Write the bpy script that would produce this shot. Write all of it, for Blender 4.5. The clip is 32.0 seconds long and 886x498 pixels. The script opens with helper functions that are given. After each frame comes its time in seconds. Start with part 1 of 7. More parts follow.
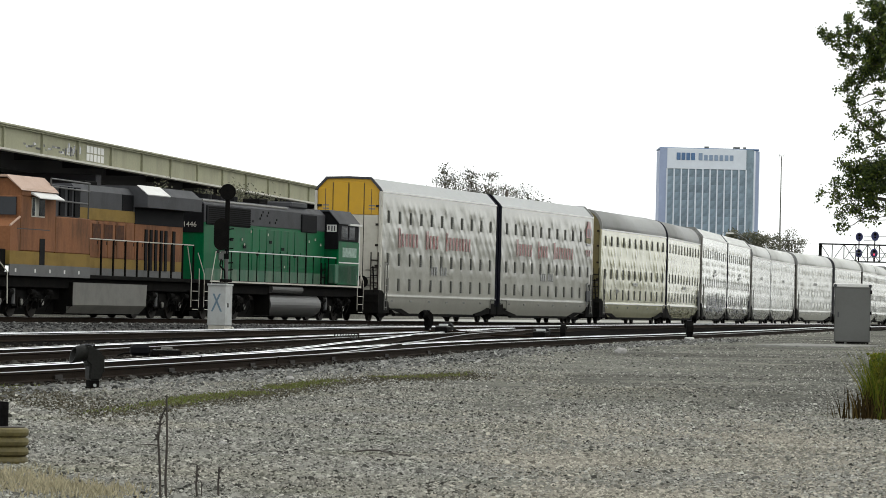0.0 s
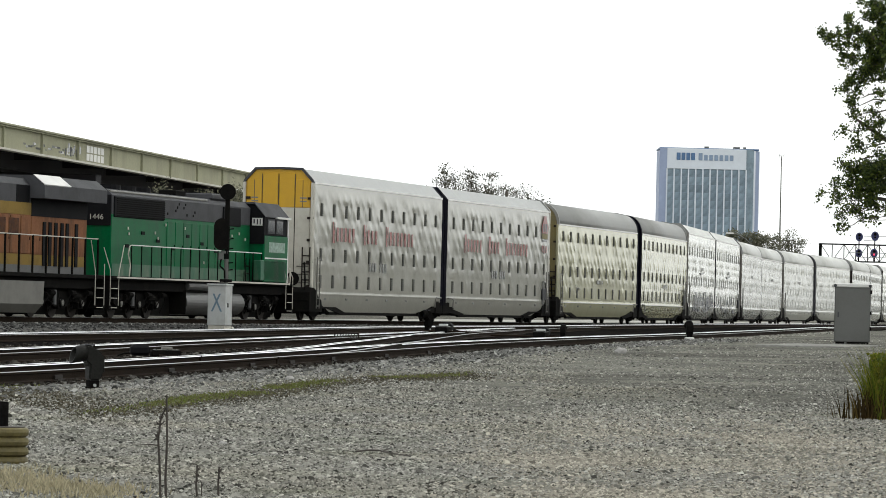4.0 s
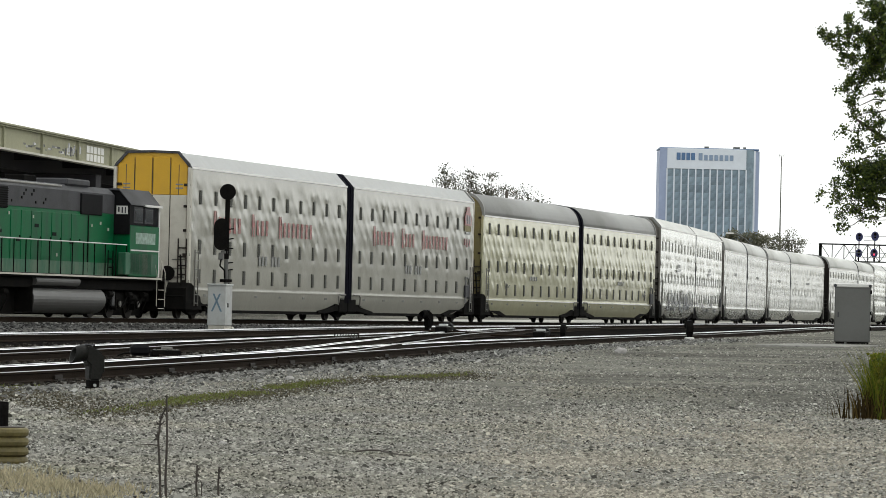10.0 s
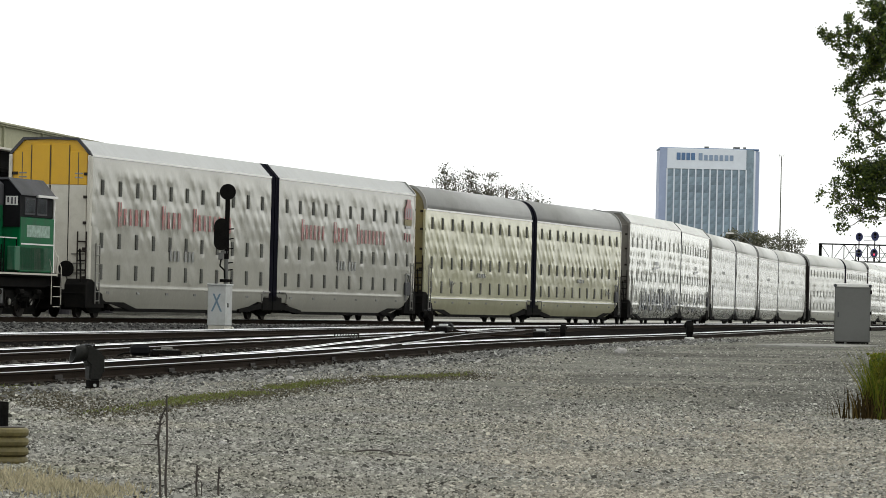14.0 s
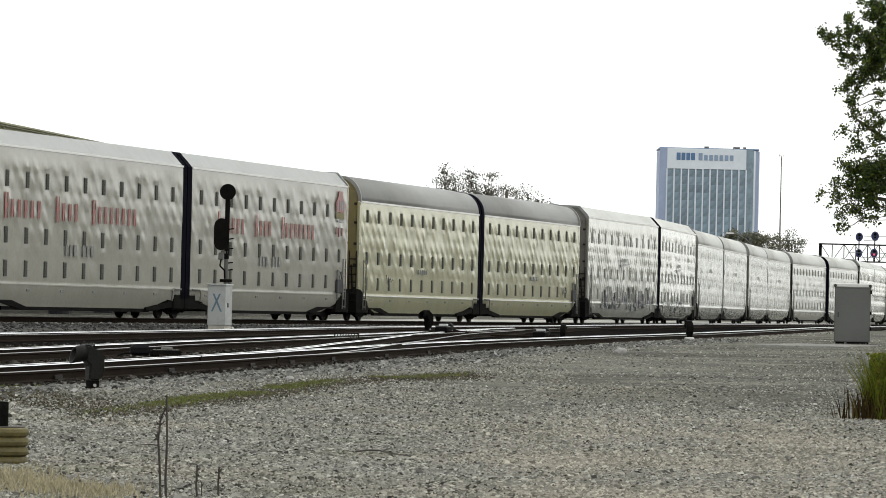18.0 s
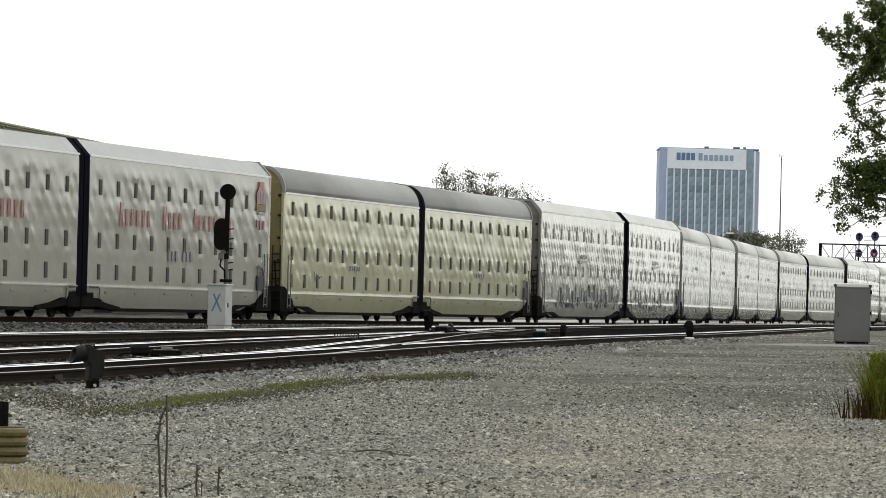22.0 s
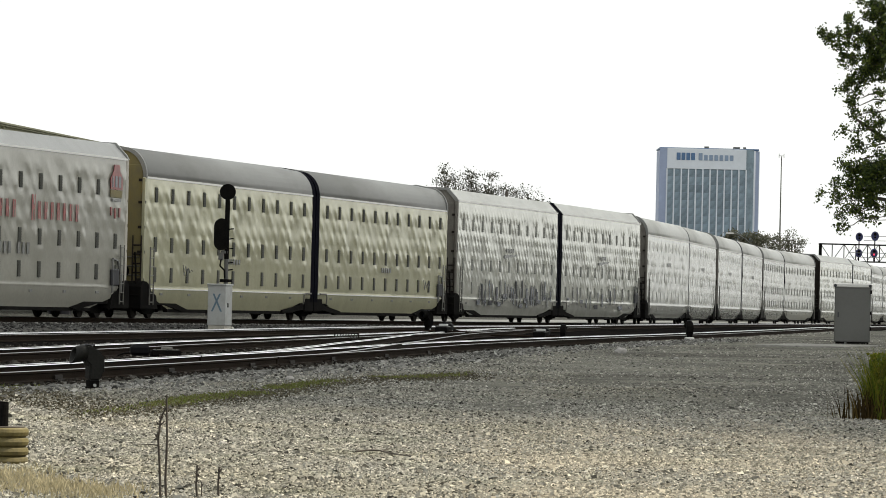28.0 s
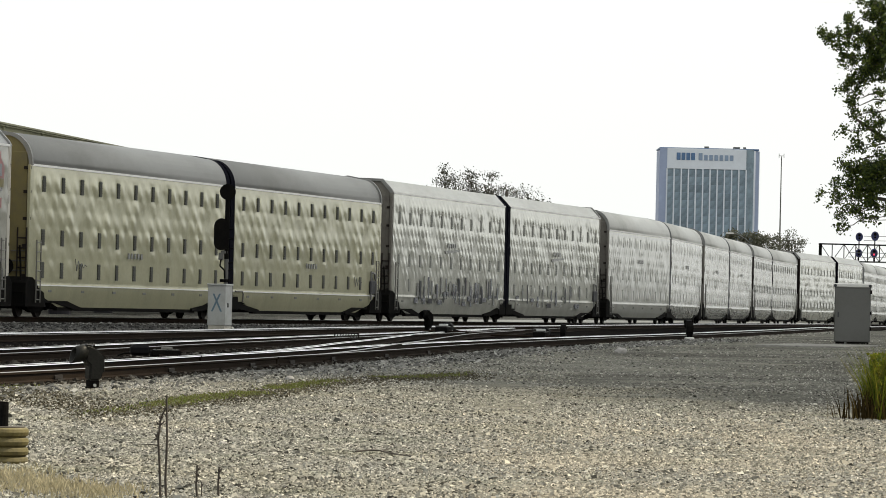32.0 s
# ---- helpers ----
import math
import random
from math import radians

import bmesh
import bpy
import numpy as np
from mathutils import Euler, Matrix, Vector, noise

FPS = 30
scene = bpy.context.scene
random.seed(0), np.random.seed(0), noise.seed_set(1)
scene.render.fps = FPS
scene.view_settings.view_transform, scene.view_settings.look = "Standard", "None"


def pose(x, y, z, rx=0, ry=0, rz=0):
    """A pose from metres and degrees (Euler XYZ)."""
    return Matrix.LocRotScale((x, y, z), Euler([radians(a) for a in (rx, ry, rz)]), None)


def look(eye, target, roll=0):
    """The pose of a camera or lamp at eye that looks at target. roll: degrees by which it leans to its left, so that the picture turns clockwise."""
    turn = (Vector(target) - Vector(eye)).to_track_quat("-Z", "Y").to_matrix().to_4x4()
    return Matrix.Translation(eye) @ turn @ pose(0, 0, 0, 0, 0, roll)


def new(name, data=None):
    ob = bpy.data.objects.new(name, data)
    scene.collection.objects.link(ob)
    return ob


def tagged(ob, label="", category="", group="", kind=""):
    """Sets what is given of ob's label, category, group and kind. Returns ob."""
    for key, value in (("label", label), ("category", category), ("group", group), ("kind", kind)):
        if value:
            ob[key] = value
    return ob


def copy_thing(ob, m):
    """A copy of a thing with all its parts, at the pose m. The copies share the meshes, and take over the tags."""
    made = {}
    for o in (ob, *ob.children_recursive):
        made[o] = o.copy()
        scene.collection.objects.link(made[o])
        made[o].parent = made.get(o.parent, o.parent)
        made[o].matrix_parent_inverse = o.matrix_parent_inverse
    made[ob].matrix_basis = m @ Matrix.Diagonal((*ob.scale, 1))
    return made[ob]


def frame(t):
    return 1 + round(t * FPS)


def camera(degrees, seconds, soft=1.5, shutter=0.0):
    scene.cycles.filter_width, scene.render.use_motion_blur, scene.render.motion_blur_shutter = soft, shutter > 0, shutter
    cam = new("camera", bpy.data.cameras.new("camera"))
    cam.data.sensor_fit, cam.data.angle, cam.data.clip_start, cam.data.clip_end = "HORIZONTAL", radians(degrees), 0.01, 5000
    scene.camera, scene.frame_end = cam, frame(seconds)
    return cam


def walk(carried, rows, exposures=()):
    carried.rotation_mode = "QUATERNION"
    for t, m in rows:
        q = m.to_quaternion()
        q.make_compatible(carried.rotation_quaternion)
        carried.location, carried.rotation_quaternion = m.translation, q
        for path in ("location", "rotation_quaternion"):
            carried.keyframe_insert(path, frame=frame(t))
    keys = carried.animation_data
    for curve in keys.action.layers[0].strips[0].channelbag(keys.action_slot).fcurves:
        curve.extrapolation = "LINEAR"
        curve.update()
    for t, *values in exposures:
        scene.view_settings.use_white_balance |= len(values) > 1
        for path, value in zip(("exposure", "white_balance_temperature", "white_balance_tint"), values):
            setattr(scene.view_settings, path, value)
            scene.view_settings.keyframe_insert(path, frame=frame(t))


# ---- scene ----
# camera: a long lens on a tripod beside the yard; it stands still
cam = camera(12.29, 32.0, soft=0.5)
EYE = Vector((0.0, 0.0, 1.4))
PITCH, ROLL = radians(0.8356), 1.3177
AIM = EYE + Vector((0, math.cos(PITCH), math.sin(PITCH))) * 100
walk(cam, [(0.0, look(EYE, AIM, ROLL)), (32.0, look(EYE, AIM, ROLL))],
     exposures=[(0.0, 0.63, 6450, 5), (18.0, 0.63, 6550, 5), (24.0, 0.52, 6550, 5), (28.0, 0.32, 6600, 5), (32.0, 0.25, 6580, 5)])

# ---------------------------------------------------------------- light
SUN_EL, SUN_AZ = radians(54), radians(72)      # azimuth from north (+y), clockwise
world = bpy.data.worlds.new("world")
scene.world = world
world.use_nodes = True
wn, wl = world.node_tree.nodes, world.node_tree.links
wn.clear()
w_out, w_bg = wn.new("ShaderNodeOutputWorld"), wn.new("ShaderNodeBackground")
w_sky, w_mix = wn.new("ShaderNodeTexSky"), wn.new("ShaderNodeMix")
w_sky.sky_type, w_sky.sun_disc = "NISHITA", False
w_sky.sun_elevation, w_sky.sun_rotation = SUN_EL, SUN_AZ
w_sky.air_density, w_sky.dust_density, w_sky.ozone_density = 1.0, 6.0, 1.0
w_mix.data_type = "RGBA"
w_mix.inputs["Factor"].default_value = 0.8       # thin bright overcast over the blue
w_mix.inputs["B"].default_value = (10.6, 10.6, 10.7, 1)
wl.new(w_sky.outputs["Color"], w_mix.inputs["A"])
wl.new(w_mix.outputs["Result"], w_bg.inputs["Color"])
w_bg.inputs["Strength"].default_value = 0.098
wl.new(w_bg.outputs["Background"], w_out.inputs["Surface"])
sun_data = bpy.data.lights.new("sun", "SUN")
sun_data.energy, sun_data.angle, sun_data.color = 5.0, radians(0.9), (1.0, 0.87, 0.68)
sun = new("sun", sun_data)
sun_dir = Vector((math.sin(SUN_AZ) * math.cos(SUN_EL), math.cos(SUN_AZ) * math.cos(SUN_EL), math.sin(SUN_EL)))
sun.matrix_world = look(sun_dir * 50, (0, 0, 0))

# ---------------------------------------------------------------- materials
def nodes_of(name):
    m = bpy.data.materials.new(name)
    m.use_nodes = True
    nt = m.node_tree
    return m, nt.nodes, nt.links, nt.nodes["Principled BSDF"]


def surface(name, base, rough=0.7, metal=0.0, var=0.25, grain=40.0, stain=1.2, bump=0.15, dirt=None, amount=0.5,
            stretch=(1, 1, 1), random_tint=0.0, spec=0.5):
    """A worn surface: base colour broken up at two scales, stains of colour dirt, fine relief. Scales are per metre."""
    m, n, l, bsdf = nodes_of(name)
    tc, mp = n.new("ShaderNodeTexCoord"), n.new("ShaderNodeMapping")
    mp.inputs["Scale"].default_value = stretch
    l.new(tc.outputs["Object"], mp.inputs["Vector"])
    big, fine = n.new("ShaderNodeTexNoise"), n.new("ShaderNodeTexNoise")
    big.inputs["Scale"].default_value, big.inputs["Detail"].default_value = stain, 6
    fine.inputs["Scale"].default_value, fine.inputs["Detail"].default_value = grain, 4
    big.inputs["Roughness"].default_value = 0.65
    l.new(mp.outputs["Vector"], big.inputs["Vector"])
    l.new(tc.outputs["Object"], fine.inputs["Vector"])
    r1 = n.new("ShaderNodeMapRange")
    r1.inputs["From Min"].default_value, r1.inputs["From Max"].default_value = 0.3, 0.7
    r1.inputs["To Min"].default_value, r1.inputs["To Max"].default_value = 1 - var, 1 + var
    l.new(fine.outputs["Fac"], r1.inputs["Value"])
    mul = n.new("ShaderNodeMix")
    mul.data_type, mul.blend_type = "RGBA", "MULTIPLY"
    mul.inputs["Factor"].default_value = 1
    mul.inputs["A"].default_value = (*base, 1)
    l.new(r1.outputs["Result"], mul.inputs["B"])
    mix = n.new("ShaderNodeMix")
    mix.data_type = "RGBA"
    mix.inputs["B"].default_value = (*(dirt or [c * 0.55 for c in base]), 1)
    r2 = n.new("ShaderNodeMapRange")
    r2.inputs["From Min"].default_value, r2.inputs["From Max"].default_value = 0.45, 0.75
    r2.inputs["To Max"].default_value = amount
    l.new(big.outputs["Fac"], r2.inputs["Value"])
    l.new(r2.outputs["Result"], mix.inputs["Factor"])
    l.new(mul.outputs["Result"], mix.inputs["A"])
    colour = mix.outputs["Result"]
    if random_tint:
        oi, hv, rr = n.new("ShaderNodeObjectInfo"), n.new("ShaderNodeHueSaturation"), n.new("ShaderNodeMapRange")
        rr.inputs["To Min"].default_value, rr.inputs["To Max"].default_value = 1 - random_tint, 1 + random_tint
        l.new(oi.outputs["Random"], rr.inputs["Value"])
        l.new(rr.outputs["Result"], hv.inputs["Value"])
        l.new(colour, hv.inputs["Color"])
        colour = hv.outputs["Color"]
    l.new(colour, bsdf.inputs["Base Color"])
    bsdf.inputs["Roughness"].default_value, bsdf.inputs["Metallic"].default_value = rough, metal
    bsdf.inputs["Specular IOR Level"].default_value = spec
    if name.endswith("_paint") and rough < 0.3 or name.endswith("_side"):
        bsdf.inputs["Specular IOR Level"].default_value = 0.9
    if bump:
        bp = n.new("ShaderNodeBump")
        bp.inputs["Strength"].default_value, bp.inputs["Distance"].default_value = bump, 0.02
        l.new(fine.outputs["Fac"], bp.inputs["Height"])
        l.new(bp.outputs["Normal"], bsdf.inputs["Normal"])
    return m


def island(name, colours, rough=0.85, trans=0.0, patches=()):
    """Loose pieces in one mesh, each island with a colour of its own out of the given ramp."""
    m, n, l, bsdf = nodes_of(name)
    geo, ramp = n.new("ShaderNodeNewGeometry"), n.new("ShaderNodeValToRGB")
    ramp.color_ramp.elements[0].color = (*colours[0], 1)
    ramp.color_ramp.elements[1].color = (*colours[-1], 1)
    for i, c in enumerate(colours[1:-1]):
        e = ramp.color_ramp.elements.new((i + 1) / (len(colours) - 1))
        e.color = (*c, 1)
    l.new(geo.outputs["Random Per Island"], ramp.inputs["Fac"])
    colour = ramp.outputs["Color"]
    if patches:
        tc = n.new("ShaderNodeTexCoord")
    for scale, low, tint in patches:
        tex, rng, mul = n.new("ShaderNodeTexNoise"), n.new("ShaderNodeMapRange"), n.new("ShaderNodeMix")
        tex.inputs["Scale"].default_value, tex.inputs["Detail"].default_value = scale, 4
        rng.inputs["From Min"].default_value, rng.inputs["From Max"].default_value = low, low + 0.14
        mul.data_type, mul.blend_type = "RGBA", "MULTIPLY"
        mul.inputs["B"].default_value = (*tint, 1)
        l.new(tc.outputs["Object"], tex.inputs["Vector"])
        l.new(tex.outputs["Fac"], rng.inputs["Value"])
        l.new(rng.outputs["Result"], mul.inputs["Factor"])
        l.new(colour, mul.inputs["A"])
        colour = mul.outputs["Result"]
    l.new(colour, bsdf.inputs["Base Color"])
    bsdf.inputs["Roughness"].default_value = rough
    bsdf.inputs["Specular IOR Level"].default_value = 0.0 if rough > 0.8 else 0.25
    if trans:
        tr, ad = n.new("ShaderNodeBsdfTranslucent"), n.new("ShaderNodeMixShader")
        l.new(ramp.outputs["Color"], tr.inputs["Color"])
        ad.inputs["Fac"].default_value = trans
        l.new(bsdf.outputs["BSDF"], ad.inputs[1])
        l.new(tr.outputs["BSDF"], ad.inputs[2])
        l.new(ad.outputs["Shader"], n["Material Output"].inputs["Surface"])
    return m


def ground_material():
    """Grey ballast gravel with patches of fines, damp dark areas and a tan track worn by tyres."""
    m, n, l, bsdf = nodes_of("gravel_ground")
    tc = n.new("ShaderNodeTexCoord")
    vor, fine, mid, big = (n.new("ShaderNodeTexVoronoi"), n.new("ShaderNodeTexNoise"),
                           n.new("ShaderNodeTexNoise"), n.new("ShaderNodeTexNoise"))
    vor.inputs["Scale"].default_value = 34
    for node, sc, de in ((fine, 30, 5), (mid, 2.2, 5), (big, 0.16, 4)):
        node.inputs["Scale"].default_value, node.inputs["Detail"].default_value = sc, de
    for node in (vor, fine, mid, big):
        l.new(tc.outputs["Object"], node.inputs["Vector"])
    ramp = n.new("ShaderNodeValToRGB")
    ramp.color_ramp.elements[0].position, ramp.color_ramp.elements[1].position = 0.1, 0.95
    ramp.color_ramp.elements[0].color, ramp.color_ramp.elements[1].color = (0.025, 0.0245, 0.022, 1), (0.26, 0.255, 0.222, 1)
    sep = n.new("ShaderNodeSeparateColor")
    l.new(vor.outputs["Color"], sep.inputs["Color"])
    l.new(sep.outputs["Red"], ramp.inputs["Fac"])
    fines = n.new("ShaderNodeMix")
    fines.data_type = "RGBA"
    fines.inputs["B"].default_value = (0.2, 0.196, 0.172, 1)
    fr = n.new("ShaderNodeMapRange")
    fr.inputs["From Min"].default_value, fr.inputs["From Max"].default_value, fr.inputs["To Max"].default_value = 0.42, 0.66, 0.62
    l.new(mid.outputs["Fac"], fr.inputs["Value"])
    l.new(fr.outputs["Result"], fines.inputs["Factor"])
    l.new(ramp.outputs["Color"], fines.inputs["A"])
    tan, tn, tg = n.new("ShaderNodeMix"), n.new("ShaderNodeTexNoise"), n.new("ShaderNodeMapRange")
    tan.data_type = "RGBA"
    tan.inputs["B"].default_value = (0.24, 0.23, 0.195, 1)
    tn.inputs["Scale"].default_value, tn.inputs["Detail"].default_value = 0.33, 6
    tg.inputs["From Min"].default_value, tg.inputs["From Max"].default_value, tg.inputs["To Max"].default_value = 0.5, 0.68, 0.7
    l.new(tc.outputs["Object"], tn.inputs["Vector"])
    l.new(tn.outputs["Fac"], tg.inputs["Value"])
    l.new(tg.outputs["Result"], tan.inputs["Factor"])
    l.new(fines.outputs["Result"], tan.inputs["A"])
    tone = n.new("ShaderNodeMix")
    tone.data_type, tone.blend_type = "RGBA", "MULTIPLY"
    tone.inputs["Factor"].default_value = 1
    tr = n.new("ShaderNodeMapRange")
    tr.inputs["From Min"].default_value, tr.inputs["From Max"].default_value = 0.35, 0.65
    tr.inputs["To Min"].default_value, tr.inputs["To Max"].default_value = 0.6, 1.15
    l.new(big.outputs["Fac"], tr.inputs["Value"])
    l.new(tan.outputs["Result"], tone.inputs["A"])
    l.new(tr.outputs["Result"], tone.inputs["B"])
    l.new(tone.outputs["Result"], bsdf.inputs["Base Color"])
    bsdf.inputs["Roughness"].default_value = 1.0
    bsdf.inputs["Specular IOR Level"].default_value = 0.0
    bp = n.new("ShaderNodeBump")
    bp.inputs["Strength"].default_value, bp.inputs["Distance"].default_value = 0.7, 0.03
    l.new(vor.outputs["Distance"], bp.inputs["Height"])
    l.new(bp.outputs["Normal"], bsdf.inputs["Normal"])
    return m


M = {}
M["ground"] = ground_material()
M["ballast"] = surface("track_ballast", (0.11, 0.107, 0.1), 0.95, var=0.7, grain=14, stain=0.5, bump=0.8, dirt=(0.035, 0.033, 0.03), amount=0.8, spec=0.0)
GREYS = [(v * 1.12, v * 1.09, v * 0.97) for v in (0.025, 0.07, 0.125, 0.165, 0.19, 0.21, 0.235, 0.26, 0.31, 0.43)]
M["stone"] = island("gravel_stone", GREYS, patches=((0.22, 0.5, (1.05, 1.03, 0.98)), (0.8, 0.52, (0.9, 0.92, 0.88)), (0.13, 0.52, (0.84, 0.83, 0.81))))
M["tan_stone"] = island("tan_dusty_stone", [(v * 1.06, v * 0.985, v * 0.82) for v in (0.1, 0.17, 0.22, 0.26, 0.3, 0.36, 0.48)])
M["bank_stone"] = island("dull_bank_stone", [(v, v * 0.99, v * 0.95) for v in (0.012, 0.03, 0.05, 0.065, 0.08, 0.095, 0.15)])
M["shoulder_stone"] = island("pale_ballast_stone", [(v, v * 0.985, v * 0.92) for v in (0.025, 0.06, 0.11, 0.14, 0.165, 0.2, 0.34)])
M["yard_bed"] = surface("black_cinder_ballast", (0.0085, 0.008, 0.0075), 0.95, var=0.8, grain=12, stain=0.6, bump=0.9, dirt=(0.024, 0.0225, 0.02), amount=0.7, spec=0.0)
M["yard_stone"] = island("sooty_ballast_stone", [(0.008, 0.008, 0.007), (0.018, 0.016, 0.014), (0.03, 0.027, 0.023), (0.05, 0.045, 0.038), (0.16, 0.155, 0.14)], 0.95)
M["rail"] = surface("rail_steel", (0.02, 0.0145, 0.0105), 0.8, 0.0, dirt=(0.01, 0.008, 0.0065), spec=0.02)
M["rail_head_dull"] = surface("dull_worn_rail_head", (0.33, 0.325, 0.32), 0.42, 0.85, var=0.15, grain=6, bump=0.03, dirt=(0.2, 0.18, 0.16), amount=0.6)
M["rail_head"] = surface("polished_rail_head", (0.88, 0.88, 0.88), 0.3, 0.9, var=0.08, bump=0.02, amount=0.1)
M["plate"] = surface("worn_tie_plate", (0.14, 0.13, 0.12), 0.5, 0.5, var=0.4, grain=3, stain=2, dirt=(0.03, 0.025, 0.02), amount=0.8)
M["rock"] = surface("pale_limestone", (0.32, 0.31, 0.295), 0.9, var=0.2, grain=20, stain=6, dirt=(0.26, 0.25, 0.22), amount=0.6, spec=0.0)
M["limestone"] = surface("pale_crushed_limestone", (0.44, 0.43, 0.40), 0.95, var=0.25, grain=8, stain=0.4, dirt=(0.3, 0.29, 0.26), amount=0.7, spec=0.0)
M["slab"] = surface("worn_concrete", (0.25, 0.245, 0.225), 0.9, var=0.2, grain=6, stain=0.8, dirt=(0.15, 0.145, 0.13), amount=0.8, spec=0.0)
M["tie"] = surface("creosoted_tie", (0.008, 0.007, 0.006), 0.9, var=0.4, stretch=(1, 6, 1), random_tint=0.35, spec=0.0)
M["white_car"] = surface("weathered_white_paint", (0.322, 0.314, 0.27), 0.2, 0.12, var=0.05, grain=9, stain=0.8, dirt=(0.265, 0.26, 0.22), amount=0.5, stretch=(1, 1, 0.25), bump=0.02)
M["cream_car"] = surface("weathered_cream_paint", (0.45, 0.435, 0.29), 0.2, 0.3, var=0.05, grain=9, stain=0.8, dirt=(0.32, 0.31, 0.21), amount=0.5, stretch=(1, 1, 0.25), bump=0.02)
M["silver_car"] = surface("galvanised_side", (0.60, 0.60, 0.535), 0.18, 0.4, var=0.08, grain=9, stain=0.8, dirt=(0.36, 0.35, 0.31), amount=0.6, stretch=(1, 1, 0.25), bump=0.02)
M["pale_car"] = surface("pale_faded_side", (0.50, 0.50, 0.455), 0.22, 0.3, var=0.05, grain=9, stain=0.6, dirt=(0.40, 0.385, 0.335), amount=0.6, stretch=(1, 1, 0.25), bump=0.02)
M["roof"] = surface("galvanised_roof", (0.33, 0.333, 0.33), 0.5, 0.25, var=0.06, stain=0.9, dirt=(0.25, 0.245, 0.23), amount=0.6, stretch=(2.5, 1, 0.3))
M["roof_dark"] = surface("dull_grey_roof", (0.24, 0.24, 0.23), 0.55, 0.35, var=0.08, stain=0.7, dirt=(0.15, 0.147, 0.135), amount=0.6, stretch=(0.4, 1, 1))
M["roof_pale"] = surface("pale_galvanised_roof", (0.48, 0.48, 0.455), 0.5, 0.3, var=0.08, stain=0.7, dirt=(0.26, 0.255, 0.235), amount=0.6, stretch=(0.4, 1, 1))
M["trim"] = surface("bright_eave_strip", (0.78, 0.77, 0.74), 0.4, 0.2, var=0.05, amount=0.2)
M["ochre_door"] = surface("grimy_ochre_door", (0.175, 0.145, 0.055), 0.6, var=0.1, stain=2, dirt=(0.11, 0.098, 0.06), amount=0.7)
M["end_dark"] = surface("grimy_brown_end", (0.17, 0.16, 0.14), 0.65, var=0.12, stain=2, dirt=(0.09, 0.08, 0.07), amount=0.7, spec=0.2)
M["tank_pale"] = surface("pale_dusty_tank", (0.14, 0.135, 0.118), 0.5, 0.1, var=0.08, stain=1.4, dirt=(0.05, 0.045, 0.04), amount=0.6)
M["yellow"] = surface("yellow_paint", (0.49, 0.275, 0.004), 0.5, var=0.06, stain=2, dirt=(0.37, 0.215, 0.015), amount=0.45, bump=0.03)
M["dirty_white"] = surface("dirty_white_paint", (0.44, 0.42, 0.36), 0.55, var=0.06, stain=2, dirt=(0.3, 0.27, 0.22), amount=0.6)
M["slot"] = surface("dark_vent_screen", (0.06, 0.06, 0.05), 0.8, var=0.3, amount=0.3)
M["slot_pale"] = surface("faint_vent_screen", (0.24, 0.24, 0.22), 0.8, var=0.3, amount=0.3)
M["slot_faint"] = surface("painted_over_vent_screen", (0.36, 0.36, 0.33), 0.4, var=0.2, amount=0.3)
M["red"] = surface("faded_red_lettering", (0.24, 0.035, 0.03), 0.35, spec=0.6, var=0.25, grain=7, stain=5, dirt=(0.3, 0.14, 0.115), amount=0.7)
M["emblem_red"] = surface("dark_faded_red", (0.2, 0.018, 0.016), 0.3, spec=0.9, var=0.3, grain=6, stain=3, dirt=(0.3, 0.2, 0.17), amount=0.25)
M["grey_mark"] = surface("grey_stencil_paint", (0.16, 0.16, 0.15), 0.25, spec=0.8, var=0.1)
M["black"] = surface("grimy_black_iron", (0.006, 0.0058, 0.0055), 0.85, var=0.4, stain=2, dirt=(0.016, 0.014, 0.011), amount=0.5, spec=0.03)
M["joint"] = surface("black_rubber_diaphragm", (0.004, 0.004, 0.008), 0.9, var=0.2, spec=0.02)
M["wheel"] = surface("rusty_wheel_steel", (0.02, 0.016, 0.013), 0.7, 0.2, dirt=(0.015, 0.012, 0.01), spec=0.2)
M["green"] = surface("deep_green_paint", (0.002, 0.095, 0.032), 0.4, var=0.1, grain=12, stain=1.6, dirt=(0.02, 0.045, 0.03), amount=0.8, stretch=(1, 1, 0.3), bump=0.05, spec=0.07)
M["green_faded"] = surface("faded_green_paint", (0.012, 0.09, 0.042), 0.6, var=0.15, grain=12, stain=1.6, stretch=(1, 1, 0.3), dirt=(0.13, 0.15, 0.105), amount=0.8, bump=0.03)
M["orange"] = surface("faded_orange_paint", (0.205, 0.092, 0.045), 0.6, var=0.1, grain=12, stain=1.5, dirt=(0.055, 0.033, 0.022), amount=1.0, stretch=(1, 1, 0.3), bump=0.03, spec=0.04)
M["faded_letter"] = surface("faded_dark_lettering", (0.055, 0.028, 0.018), 0.6, var=0.3, grain=6, stain=4, dirt=(0.12, 0.045, 0.014), amount=0.9, spec=0.04)
M["stripe"] = surface("dull_yellow_stripe", (0.21, 0.14, 0.04), 0.6, var=0.1, dirt=(0.08, 0.055, 0.018), amount=0.6, spec=0.04)
M["loco_grey"] = surface("sooty_grey_paint", (0.058, 0.058, 0.062), 0.65, var=0.12, stain=1.1, dirt=(0.024, 0.024, 0.024), spec=0.12, amount=0.7)
M["sill_grey"] = surface("dusty_grey_sill", (0.09, 0.09, 0.088), 0.7, var=0.12, stain=1.5, dirt=(0.04, 0.038, 0.035), amount=0.7)
